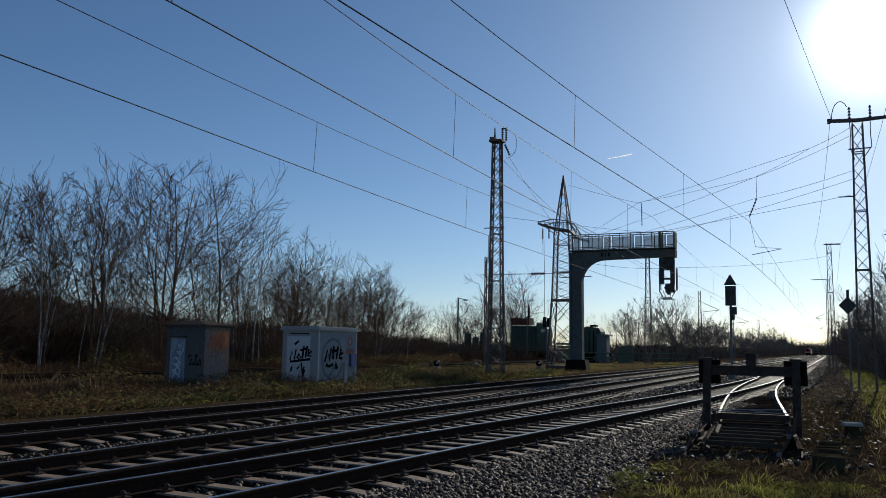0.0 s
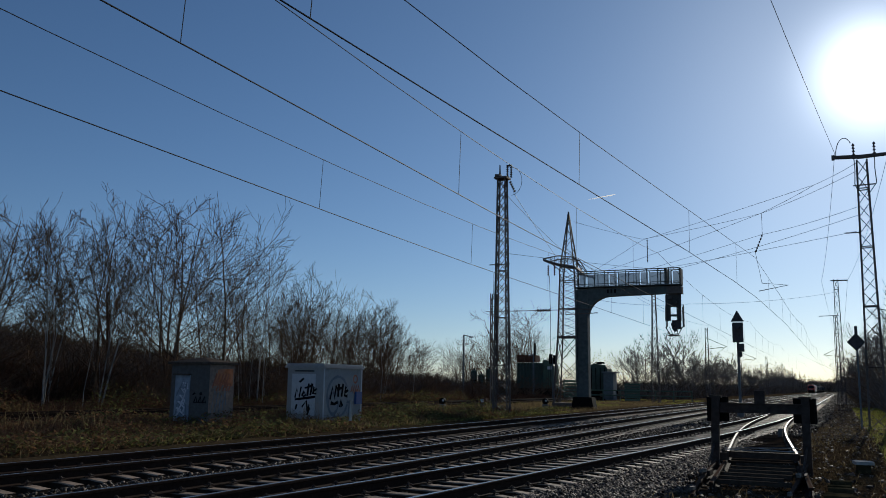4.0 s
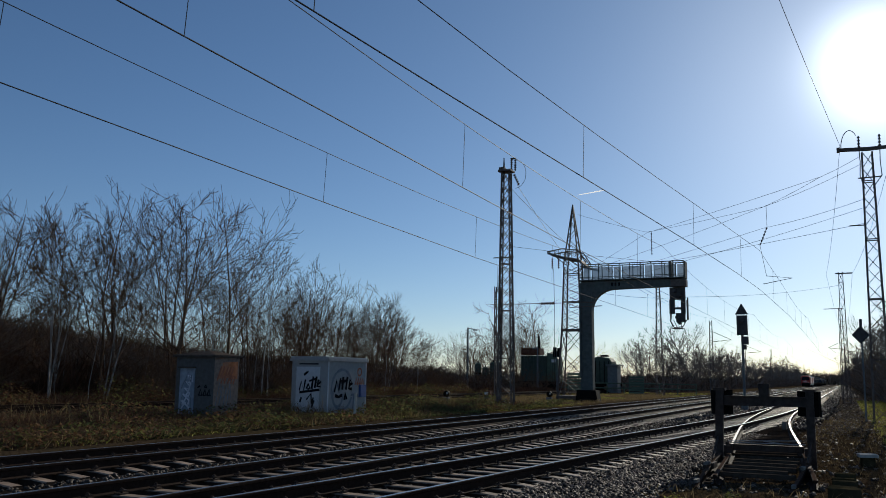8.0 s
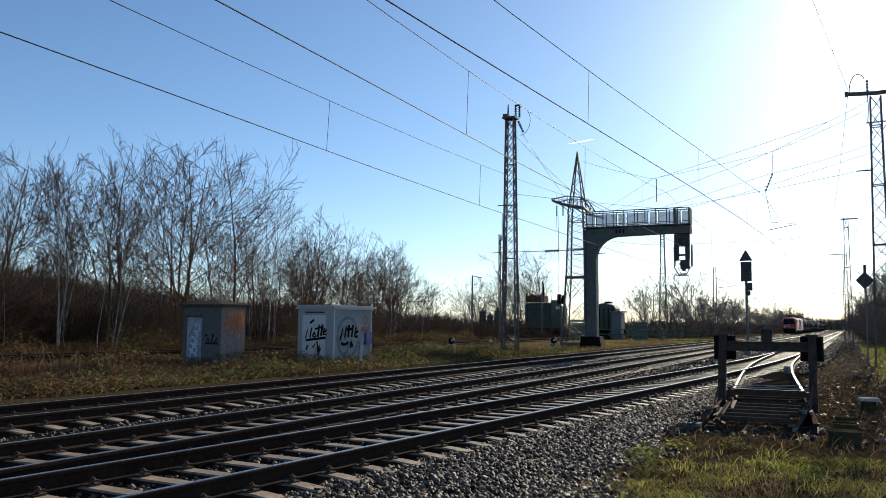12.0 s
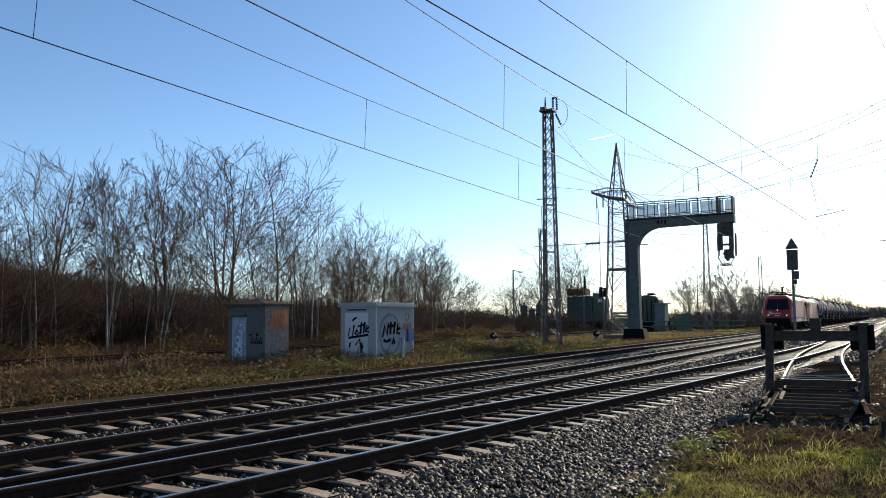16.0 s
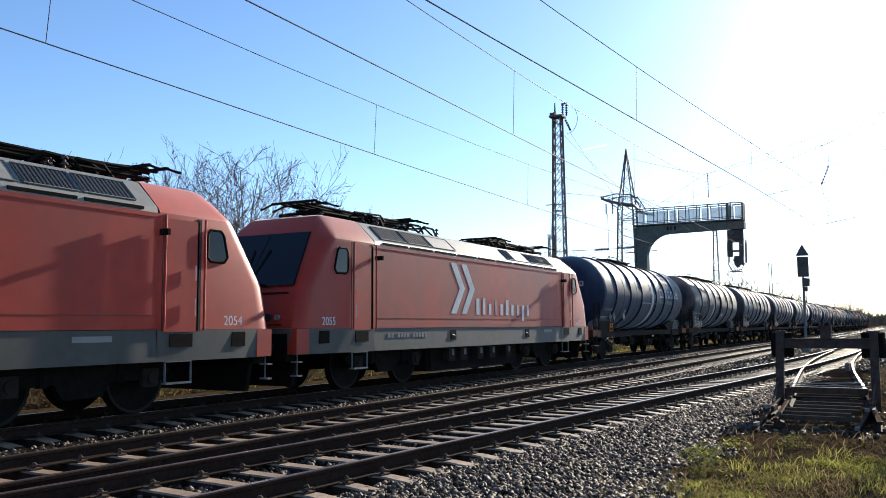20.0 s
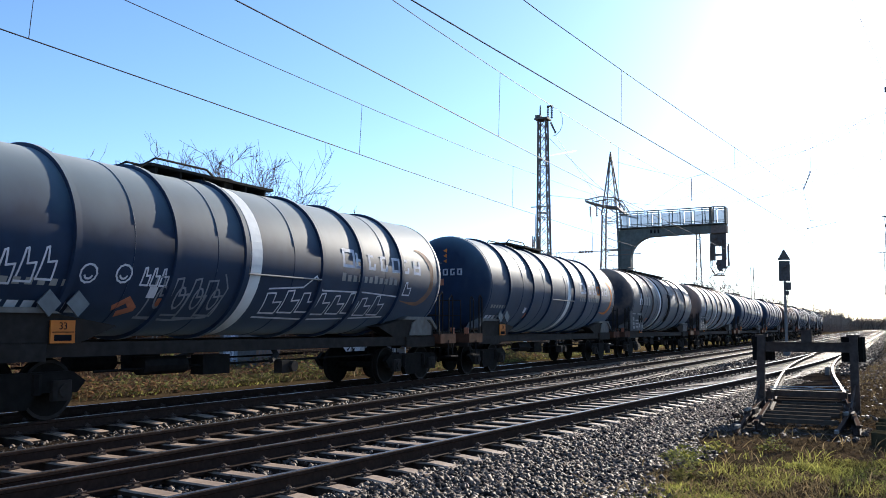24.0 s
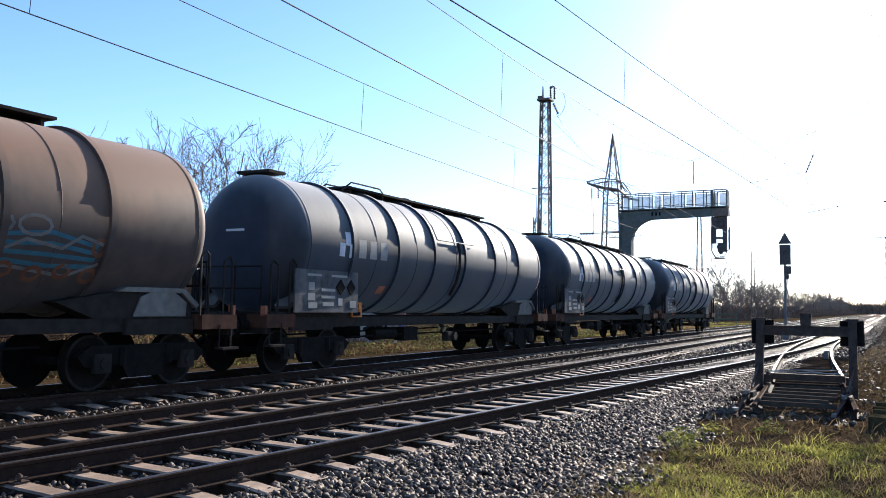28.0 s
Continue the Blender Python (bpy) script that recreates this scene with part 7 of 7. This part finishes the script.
make_tree("round1", "bark", 32, 6.4, 0.50, 0.09, lean=0.08, limbs=6, start=0.1, up=0.9, stems=4, open_out=0.45, kids=(8, 5))
make_tree("shrub0", "bark", 41, 3.2, 0.5, 0.04, lean=0.15, limbs=7, start=0.05, stems=4, open_out=0.6, kids=(6, 3))
make_tree("shrub1", "bark", 42, 2.8, 0.5, 0.04, lean=0.16, limbs=7, start=0.05, stems=4, open_out=0.7, kids=(6, 3))
make_tree("wood0", "bark", 61, 8.0, 0.42, 0.09, lean=0.09, limbs=10, start=0.12, up=0.8, stems=2, gauge=1.5, kids=(7, 3))
make_tree("wood1", "bark", 62, 7.4, 0.46, 0.09, lean=0.1, limbs=9, start=0.1, up=0.75, stems=2, open_out=0.2, gauge=1.5, kids=(7, 3))
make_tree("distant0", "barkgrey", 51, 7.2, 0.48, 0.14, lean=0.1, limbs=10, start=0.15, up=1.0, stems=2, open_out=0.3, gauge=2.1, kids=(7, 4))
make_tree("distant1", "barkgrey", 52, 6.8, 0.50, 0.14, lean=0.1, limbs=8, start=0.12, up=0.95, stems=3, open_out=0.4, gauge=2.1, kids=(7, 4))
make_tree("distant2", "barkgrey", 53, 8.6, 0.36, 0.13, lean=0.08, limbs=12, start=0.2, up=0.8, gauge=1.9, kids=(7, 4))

rt = random.Random(77)
PALE, DARK = "slender bare birch with pale bark in the scrub", "bare dark-barked young tree in the scrub"
# belt of young trees behind the siding
for k in range(66):
    y = 1 + k * 0.98 + rt.uniform(-0.6, 0.6)
    x = -31.4 - (k * 0.618 % 1) * 9.0
    kind = rt.choice(("birch0", "birch1", "birch2", "birch3", "alder0", "alder1", "alder2", "alder3"))
    s = rt.uniform(0.88, 1.1) * lerp((0, 16, 24, 30, 34, 40, 45, 49, 54, 66), (0.74, 0.78, 0.84, 0.92, 0.98, 1.02, 0.92, 0.72, 0.64, 0.52), y) * (1 + (-32 - x) * 0.018)
    tree(kind, x, y, s, rt.uniform(0, 360), PALE if kind.startswith("birch") else DARK)
for k in range(34):
    y = 3 + k * 1.6 + rt.uniform(-0.6, 0.6)
    tree(rt.choice(("sapling0", "sapling1")), -29.8 - rt.random() * 8, y, rt.uniform(0.5, 0.95), rt.uniform(0, 360), "thin straight birch sapling at the wood's edge")
for k in range(46):
    tree(rt.choice(("wood0", "wood1")), -41.5 - (k * 0.618 % 1) * 14, 4 + k * 1.75 + rt.uniform(-1, 1), rt.uniform(0.5, 0.8) * lerp((40, 60), (1, 0.75), k * 1.75), rt.uniform(0, 360), "bare dark tree on the wooded slope")
# rounder bushes further along
for x, y, s, kind in ((-41, 58, 1.05, "round1"), (-42, 62, 1.15, "round0"), (-44, 66, 1.1, "alder3"), (-45, 72, 1.35, "round0"), (-44, 76, 1.05, "alder0"), (-45, 80, 1.35, "round1"), (-46, 86, 1.3, "round0"), (-50, 90, 1.1, "round1"), (-47, 70, 1.3, "round1"), (-46, 82, 1.35, "round0"), (-52, 124, 1.2, "round0"), (-56, 130, 1.1, "round1"), (-48, 126, 1.0, "round0"), (-38, 104, 1.25, "alder1"), (-41, 112, 1.3, "round1"), (-33, 122, 1.0, "round0"), (-30, 130, 0.75, "alder0"), (-27, 133, 0.8, "alder1"), (-24.5, 128, 0.75, "birch0"), (-43.4, 100, 1.05, "round0"), (-35, 99, 1.0, "alder3"), (-39, 106, 1.1, "alder2"), (-33.5, 102, 0.85, "round1"), (-25.8, 170, 1.2, "alder2"), (-36.5, 108, 1.12, "alder2"), (-40, 104, 1.2, "round1"), (-60, 118, 1.2, "round0"), (-26.5, 172, 1.75, "distant0"), (-31, 150, 1.15, "distant2"), (-34, 156, 1.1, "distant2"), (-24, 180, 1.2, "round1")):
    tree(kind, x, y, s, rt.uniform(0, 360), "bare spreading tree beyond the yard")
for k in range(64):
    y = 136 + 5.4 * k * (1 + k * 0.014) + rt.uniform(-3, 3)
    tree(rt.choice(("distant0", "distant1", "distant0", "distant2")), -20.5 - rt.random() * 10 - (y - 128) * 0.012, y, rt.uniform(0.65, 1.0) * (1 + y / 800), rt.uniform(0, 360), "bare tree in the belt along the line")
for k in range(64):
    y = 50 + 5.4 * k * (1 + k * 0.012) + rt.uniform(-2, 2)
    tree(rt.choice(("distant0", "distant1", "distant2", "round0")), 3.3 + rt.random() * 4.5 + (2.6 if y < 66 else 0), y, rt.uniform(0.85, 1.2), rt.uniform(0, 360), "bare shrubby tree along the right-of-way")
# shrubs under the tree belt
for k in range(70):
    x, y = -31 - rt.random() * 16, 2 + k * 1.2 + rt.uniform(-1, 1)
    tree(rt.choice(("shrub0", "shrub1")), x, y, rt.uniform(0.5, 1.05), rt.uniform(0, 360), "leafless tangled shrub in the undergrowth")
for k in range(50):
    x, y = -29 - rt.random() * 24, 82 + k * 1.3 + rt.uniform(-1, 1)
    tree(rt.choice(("shrub0", "shrub1")), x, y, rt.uniform(0.55, 1.0), rt.uniform(0, 360), "leafless tangled shrub in the undergrowth")


def scatter(name, count, area, size, wide, mat, label, seed, tilt=0.5, keep=None, droop=0.0, low=0.45):
    """Many thin blades as one mesh: each is a bent two-step strip."""
    rng = np.random.default_rng(seed)
    x0, x1, y0, y1 = area
    vs, fs = [], []
    k = 0
    for x, y, a, s, u, v in zip(rng.uniform(x0, x1, count), rng.uniform(y0, y1, count), rng.uniform(0, 6.283, count), rng.uniform(low, 1.0, count), rng.normal(0, tilt, count), rng.normal(0, tilt, count)):
        if keep and not keep(x, y):
            continue
        z = ground_z(x, y) - 0.02
        hh = size * s * (0.8 + 0.55 * noise.noise((x * 0.17, y * 0.17, seed)) if size > 1 else 1.0)
        cx, cy = math.cos(a) * wide, math.sin(a) * wide
        mx, my, mz = x + u * hh * 0.4, y + v * hh * 0.4, z + hh * 0.6
        tx, ty, tz = x + u * hh, y + v * hh, z + hh * (1.0 - droop)
        vs += [(x - cx, y - cy, z), (x + cx, y + cy, z), (mx + cx * 0.8, my + cy * 0.8, mz), (mx - cx * 0.8, my - cy * 0.8, mz), (tx, ty, tz)]
        fs += [(k, k + 1, k + 2, k + 3), (k + 3, k + 2, k + 4)]
        k += 5
    me = bpy.data.meshes.new(name)
    me.from_pydata(vs, [], fs)
    me.materials.append(M[mat])
    return tagged(new(name, me), label, name.replace("_", " "), kind="stuff")


def beside(x, y):
    return x > near_x(y) + 2.5 + 0.5 * noise.noise((y * 0.7, x * 0.7, 9)) and not (abs(x - stub_x(max(15, y))) < 1.25 and y > 14.5)


def patchy(x, y):
    return noise.noise((x * 0.5, y * 0.5, 4)) > -0.15


scatter("grass", 90000, (-2.8, 2.4, 6.3, 14.0), 0.075, 0.006, "grass", "patch of short bright green grass", 3, 0.8, lambda x, y: x > near_x(y) + 3.5 + 0.45 * noise.noise((y * 0.9, x * 0.9, 9)) and y < 11.6 + 0.6 * (x + 1) + 0.5 * noise.noise((x, y, 2)) and noise.noise((x * 0.8, y * 0.8, 4)) + 0.5 * noise.noise((x * 2.5, y * 2.5, 6)) > 0.0)
scatter("tall_grass", 15000, (-2.6, 2.4, 6.3, 13.6), 0.17, 0.005, "grass", "taller grass tufts among the short grass", 34, 0.6, lambda x, y: x > near_x(y) + 3.8 and y < 12.2 + 0.5 * (x + 1) and noise.noise((x * 1.5, y * 1.5, 14)) > 0.12)
scatter("dead_grass", 26000, (-2.8, 2.6, 6.3, 14.5), 0.10, 0.006, "drygrass", "dead blades in the grass patch", 35, 1.0, lambda x, y: x > near_x(y) + 3.2 and y < 10.9 + 0.5 * (x + 1) + 0.8 * noise.noise((x, y, 2)) and noise.noise((x * 1.1, y * 1.1, 16)) > -0.25)
scatter("grass", 30000, (-3.2, 5.5, -9, 6.4), 0.08, 0.008, "grass", "short grass on the near side of the tracks", 33, 0.8, lambda x, y: x > near_x(y) + 3.6 and noise.noise((x * 0.8, y * 0.8, 4)) > -0.3)
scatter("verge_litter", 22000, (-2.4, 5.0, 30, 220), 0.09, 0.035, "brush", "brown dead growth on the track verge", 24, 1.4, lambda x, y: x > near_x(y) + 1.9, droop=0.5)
scatter("leaf_litter", 46000, (-3.6, 4.5, 5, 34), 0.09, 0.012, "litter", "dry leaves and stalks on the ground", 14, 1.6, lambda x, y: x > near_x(y) + 2.1, droop=0.6)
scatter("weeds", 4000, (-3.0, 5.0, 6, 45), 0.2, 0.008, "drygrass", "dry weeds beside the stub track", 4, 0.7, lambda x, y: beside(x, y))
scatter("verge_grass", 18000, (0.9, 6.5, 14, 90), 0.24, 0.012, "grass", "green grass verge along the right-hand masts", 5, 0.6, patchy)
scatter("meadow_grass", 60000, (-25.6, -14.4, 2, 110), 0.14, 0.011, "grass", "green grass strip between siding and main line", 6, 0.7, lambda x, y: noise.noise((x * 0.25, y * 0.12, 7)) + 0.4 * noise.noise((x * 0.9, y * 0.7, 8)) > (0.12 + max(0.0, -18.5 - x) * 0.25 if y < 36 else 0.14))
scatter("dry_grass", 42000, (-31, -14.6, 0, 90), 0.30, 0.010, "drygrass", "brown dry grass by the siding", 7, 0.7, lambda x, y: noise.noise((x * 0.25, y * 0.12, 7)) < (0.35 if y < 33 else 0.05) and abs(x - SIDE_X) > 1.4)
scatter("low_brambles", 46000, (-31, -14.9, 0, 44), 0.62, 0.007, "twig", "low brown brambles by the siding", 17, 0.9, lambda x, y: noise.noise((x * 0.35, y * 0.28, 2)) + 0.5 * noise.noise((x * 1.1, y * 0.9, 5)) > (-0.25 if x < -18 else 0.12) and abs(x - SIDE_X - (1.3 if y > 14 else 0)) > (2.3 if y > 14 else 1.0), low=0.2, droop=0.15)
scatter("dead_stalks", 7000, (-30, -17.5, 4, 40), 0.95, 0.006, "drygrass", "pale dead stalks among the brambles", 18, 0.45, lambda x, y: noise.noise((x * 0.3, y * 0.25, 12)) > 0.12 and abs(x - SIDE_X - (1.3 if y > 14 else 0)) > (2.3 if y > 14 else 0.9), low=0.35)
scatter("brambles", 70000, (-37, -28.8, 0, 95), 1.1, 0.010, "twig", "brown bramble thicket at the wood's edge", 8, 1.2, low=0.12, droop=0.25)
scatter("thicket", 60000, (-60, -36, 0, 130), 2.5, 0.02, "twig", "dense brown thicket under the trees", 9, 1.2, low=0.12, droop=0.2)
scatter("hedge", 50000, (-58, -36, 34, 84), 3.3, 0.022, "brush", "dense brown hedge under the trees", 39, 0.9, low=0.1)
scatter("hedge", 34000, (-52, -36, 0, 36), 3.6, 0.02, "twig", "tall brown scrub under the young trees", 59, 0.9, low=0.1)
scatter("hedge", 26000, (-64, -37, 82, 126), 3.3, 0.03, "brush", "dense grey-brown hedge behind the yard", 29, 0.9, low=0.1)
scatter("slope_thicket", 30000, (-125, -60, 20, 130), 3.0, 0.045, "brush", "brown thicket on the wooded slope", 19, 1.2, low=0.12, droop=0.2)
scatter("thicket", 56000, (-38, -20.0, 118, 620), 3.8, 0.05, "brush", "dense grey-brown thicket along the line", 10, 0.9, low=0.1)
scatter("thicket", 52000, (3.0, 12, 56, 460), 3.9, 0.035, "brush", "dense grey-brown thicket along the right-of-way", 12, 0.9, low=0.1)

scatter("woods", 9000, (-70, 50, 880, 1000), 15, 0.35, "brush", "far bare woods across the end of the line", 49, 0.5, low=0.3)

# leafy brambles: small leaves on low stems
rng = np.random.default_rng(15)
vs, fs = [], []
for i in range(110000):
    x, y = (rng.uniform(-33.5, -28.2), rng.uniform(4, 70)) if i % 2 else (-14.7 - 10.5 * rng.random() ** 1.3, 4 + 44 * rng.random())
    bank = max(0.12, 0.55 + 1.5 * noise.noise((x * 0.5, y * 0.32, 31)))
    z = ground_z(x, y) + (bank * rng.random() ** 1.4 if i % 2 else 0.45 * bank * rng.random())
    a, b, s = rng.uniform(0, 6.28), rng.uniform(-0.9, 0.9), rng.uniform(0.03, 0.085)
    u, w = Vector((math.cos(a), math.sin(a), b)).normalized() * s, Vector((-math.sin(a), math.cos(a), rng.uniform(-0.5, 0.5))).normalized() * s * 0.6
    p = Vector((x, y, z))
    k = len(vs)
    vs += [p - u, p + w, p + u, p - w]
    fs.append((k, k + 1, k + 2, k + 3))
me = bpy.data.meshes.new("bramble_leaves")
me.from_pydata([tuple(p) for p in vs], [], fs)
me.materials.append(M["leaf"])
me.materials.append(M["deadleaf"])
brown = []
for i in range(len(fs)):
    c = vs[4 * i]
    lush = noise.noise((c.x * 0.45, c.y * 0.3, 21)) + lerp((6, 16, 24, 34), (-0.5, -0.25, 0.1, 0.35), c.y) + (0.2 if c.x > -18 else -0.1 if c.x > -26 else -0.3)
    brown.append(int((i * 0.37) % 1 > 0.5 + lush))
me.polygons.foreach_set("material_index", brown)
tagged(new("bramble_leaves", me), "green and brown bramble leaves at the wood's edge", "leaves", kind="stuff")

# leafy weed tufts at the edge of the ballast
rng = np.random.default_rng(25)
for cx, cy, rad, count in ((-2.45, 11.4, 0.34, 420), (-2.2, 12.3, 0.3, 260), (-2.05, 9.9, 0.26, 200), (-2.3, 10.7, 0.24, 200), (-1.5, 12.6, 0.25, 160)):
    vs, fs = [], []
    for _ in range(count):
        a, d = rng.uniform(0, 6.28), rad * rng.random() ** 0.6
        p = Vector((cx + d * math.cos(a), cy + d * math.sin(a), ground_z(cx, cy) + rng.uniform(0.0, 0.2) * (1.2 - d / rad)))
        b, s = rng.uniform(0, 6.28), rng.uniform(0.02, 0.042)
        u, w = Vector((math.cos(b), math.sin(b), rng.uniform(-0.5, 0.8))) * s, Vector((-math.sin(b), math.cos(b), rng.uniform(-0.4, 0.4))) * s * 0.55
        k = len(vs)
        vs += [p - u, p + w, p + u, p - w]
        fs.append((k, k + 1, k + 2, k + 3))
    me = bpy.data.meshes.new("weed_tuft")
    me.from_pydata([tuple(p) for p in vs], [], fs)
    me.materials.append(M["grass"])
    tagged(new("weed_tuft", me), "low leafy green weed at the ballast edge", "weed", "weed tufts")

# ---- an aircraft's short trail, far off in the sky ----
trail = thing("vapour_trail", pose(0, 0, 0), "short bright vapour trail of a high aircraft", "vapour trail")
part("streak", Shape().add([(-45, 0, -0.6), (-15, 0, -1.3), (28, 0, -1.9), (44, 0, 0), (28, 0, 1.9), (-15, 0, 1.3), (-45, 0, 0.6)], [tuple(range(7))]), "vapour", trail, "white streak of vapour")

# ---- ballast stones ----


def stones(name, count, place, lo, hi, seed, label):
    """Loose angular stones: each a squashed, turned block of its own."""
    rng = np.random.default_rng(seed)
    base = np.array([(-1, -1, -1), (1, -1, -1), (1, 1, -1), (-1, 1, -1), (-1, -1, 1), (1, -1, 1), (1, 1, 1), (-1, 1, 1)], float)
    quad = np.array([(0, 3, 2, 1), (4, 5, 6, 7), (0, 1, 5, 4), (1, 2, 6, 5), (2, 3, 7, 6), (3, 0, 4, 7)])
    vs, fs = np.empty((count * 8, 3)), np.empty((count * 6, 4), int)
    n = 0
    for _ in range(count):
        x, y, z = place(rng)
        r = rng.uniform(lo, hi)
        v = (base * rng.uniform(0.55, 1.0, (8, 3))) * (r * rng.uniform(0.7, 1.3), r * rng.uniform(0.6, 1.0), r * rng.uniform(0.45, 0.85))
        q = Euler(rng.uniform(-0.9, 0.9, 3) + (0, 0, rng.uniform(0, 6))).to_matrix()
        v = v @ np.array(q).T + (x, y, z)
        vs[n * 8:n * 8 + 8], fs[n * 6:n * 6 + 6] = v, quad + n * 8
        n += 1
    me = bpy.data.meshes.new(name)
    me.from_pydata(vs.tolist(), [], fs.tolist())
    me.materials.append(M["stone"])
    me.polygons.foreach_set("use_smooth", [True] * len(me.polygons))
    return tagged(new(name, me), label, "ballast", kind="stuff")


def on_shoulder(rng):
    y = 3.2 + 26 * rng.random() ** 1.5
    x = near_x(y) + rng.uniform(1.05, lerp((0, 10, 12.5, 15, 18, 28), (3.55, 3.4, 2.9, 2.55, 2.3, 2.2), y) + 0.25 * math.sin(y * 1.7) + 0.25 * noise.noise((y * 1.3, 0, 5)) + 0.35 * rng.random() ** 3)
    edge = x - near_x(y)
    return x, y, max(lerp((0, 1.5, 2.2, 3.1, 4.2), (-0.245, -0.245, -0.31, -0.38, -0.37), edge), ground_z(x, y) if edge > 2.4 else -1) + rng.uniform(-0.03, 0.03)


def crib_z(u):
    """Height of the stones at u across a track: low between the sleepers, heaped beyond their ends."""
    return lerp((1.1, 1.36), (-0.46, -0.245), abs(u))


def in_near(rng):
    y = 2 + 34 * rng.random() ** 1.4
    u = rng.uniform(-1.8, 1.4)
    return near_x(y) + u, y, crib_z(u) + rng.uniform(-0.02, 0.02)


def in_mid(rng):
    y = 2 + 34 * rng.random() ** 1.3
    u = rng.uniform(-2.1, 2.1)
    return MID_X + u, y, crib_z(u) + rng.uniform(-0.03, 0.025)


def in_far(rng):
    y = 2 + 42 * rng.random() ** 1.2
    u = rng.uniform(-1.9, 2.0)
    return FAR_X + u, y, crib_z(u) + rng.uniform(-0.03, 0.025)


def in_distance(rng):
    y = 34 + 90 * rng.random() ** 1.3
    x = rng.uniform(FAR_X - 2.0, near_x(y) + 2.4)
    return x, y, max(-0.46, crib_z(min(abs(x - FAR_X), abs(x - MID_X), abs(x - near_x(y))))) + rng.uniform(-0.03, 0.03)


def on_path(rng):
    y = 14 + 90 * rng.random() ** 1.5
    x = rng.uniform(near_x(y) + 2.0, 1.6)
    return x, y, ground_z(x, y) + rng.uniform(-0.02, 0.01)


def in_far_distance(rng):
    y = 110 + 330 * rng.random() ** 1.4
    return rng.uniform(FAR_X - 2.0, 1.5), y, -0.24 + rng.uniform(-0.05, 0.02)


def on_near_shoulder(rng):
    y = rng.uniform(-12, 4.5)
    return near_x(y) + rng.uniform(-1.7, 3.45 + 0.25 * math.sin(y * 1.7)), y, -0.25 + rng.uniform(-0.03, 0.02)


stones("path_stones", 2600, on_path, 0.025, 0.06, 56, "scattered stones on the track verge")
stones("horizon_stones", 9000, in_far_distance, 0.09, 0.16, 57, "rough ballast of the tracks far off")
stones("distant_stones", 16000, in_distance, 0.045, 0.08, 55, "grey ballast stones of the tracks further off")
stones("shoulder_stones", 56000, on_shoulder, 0.017, 0.043, 51, "loose grey ballast stones on the track shoulder")
stones("behind_stones", 24000, on_near_shoulder, 0.02, 0.046, 58, "loose ballast stones beside the near track")
stones("near_stones", 9000, in_near, 0.02, 0.04, 52, "grey ballast stones between the sleepers")
stones("middle_stones", 22000, in_mid, 0.02, 0.042, 53, "grey ballast stones between the sleepers")
stones("far_stones", 18000, in_far, 0.022, 0.045, 54, "grey ballast stones between the sleepers")


def motions():
    """The train runs along the far track at a steady speed."""
    for t, back in TRAIN:
        walk(t, [(s, pose(FAR_X, AT_194 + back + SPEED * (19.4 - s), 0)) for s in (0, 7, 14, 21, 28)])
    # the trail drifts slowly across the sky, 2.8 km away
    rows = []
    for s, az, el in ((0, -12.6, 12.8), (3, -13.8, 12.64), (8, -15.2, 12.42), (11, -15.9, 12.34), (17, -17.65, 12.0), (28, -20.6, 11.5)):
        a, e = radians(az), radians(el)
        rows.append((s, pose(2800 * math.sin(a) * math.cos(e), 2800 * math.cos(a) * math.cos(e), 2800 * math.sin(e), 0, -9.5, -az)))
    walk(trail, rows)


motions()
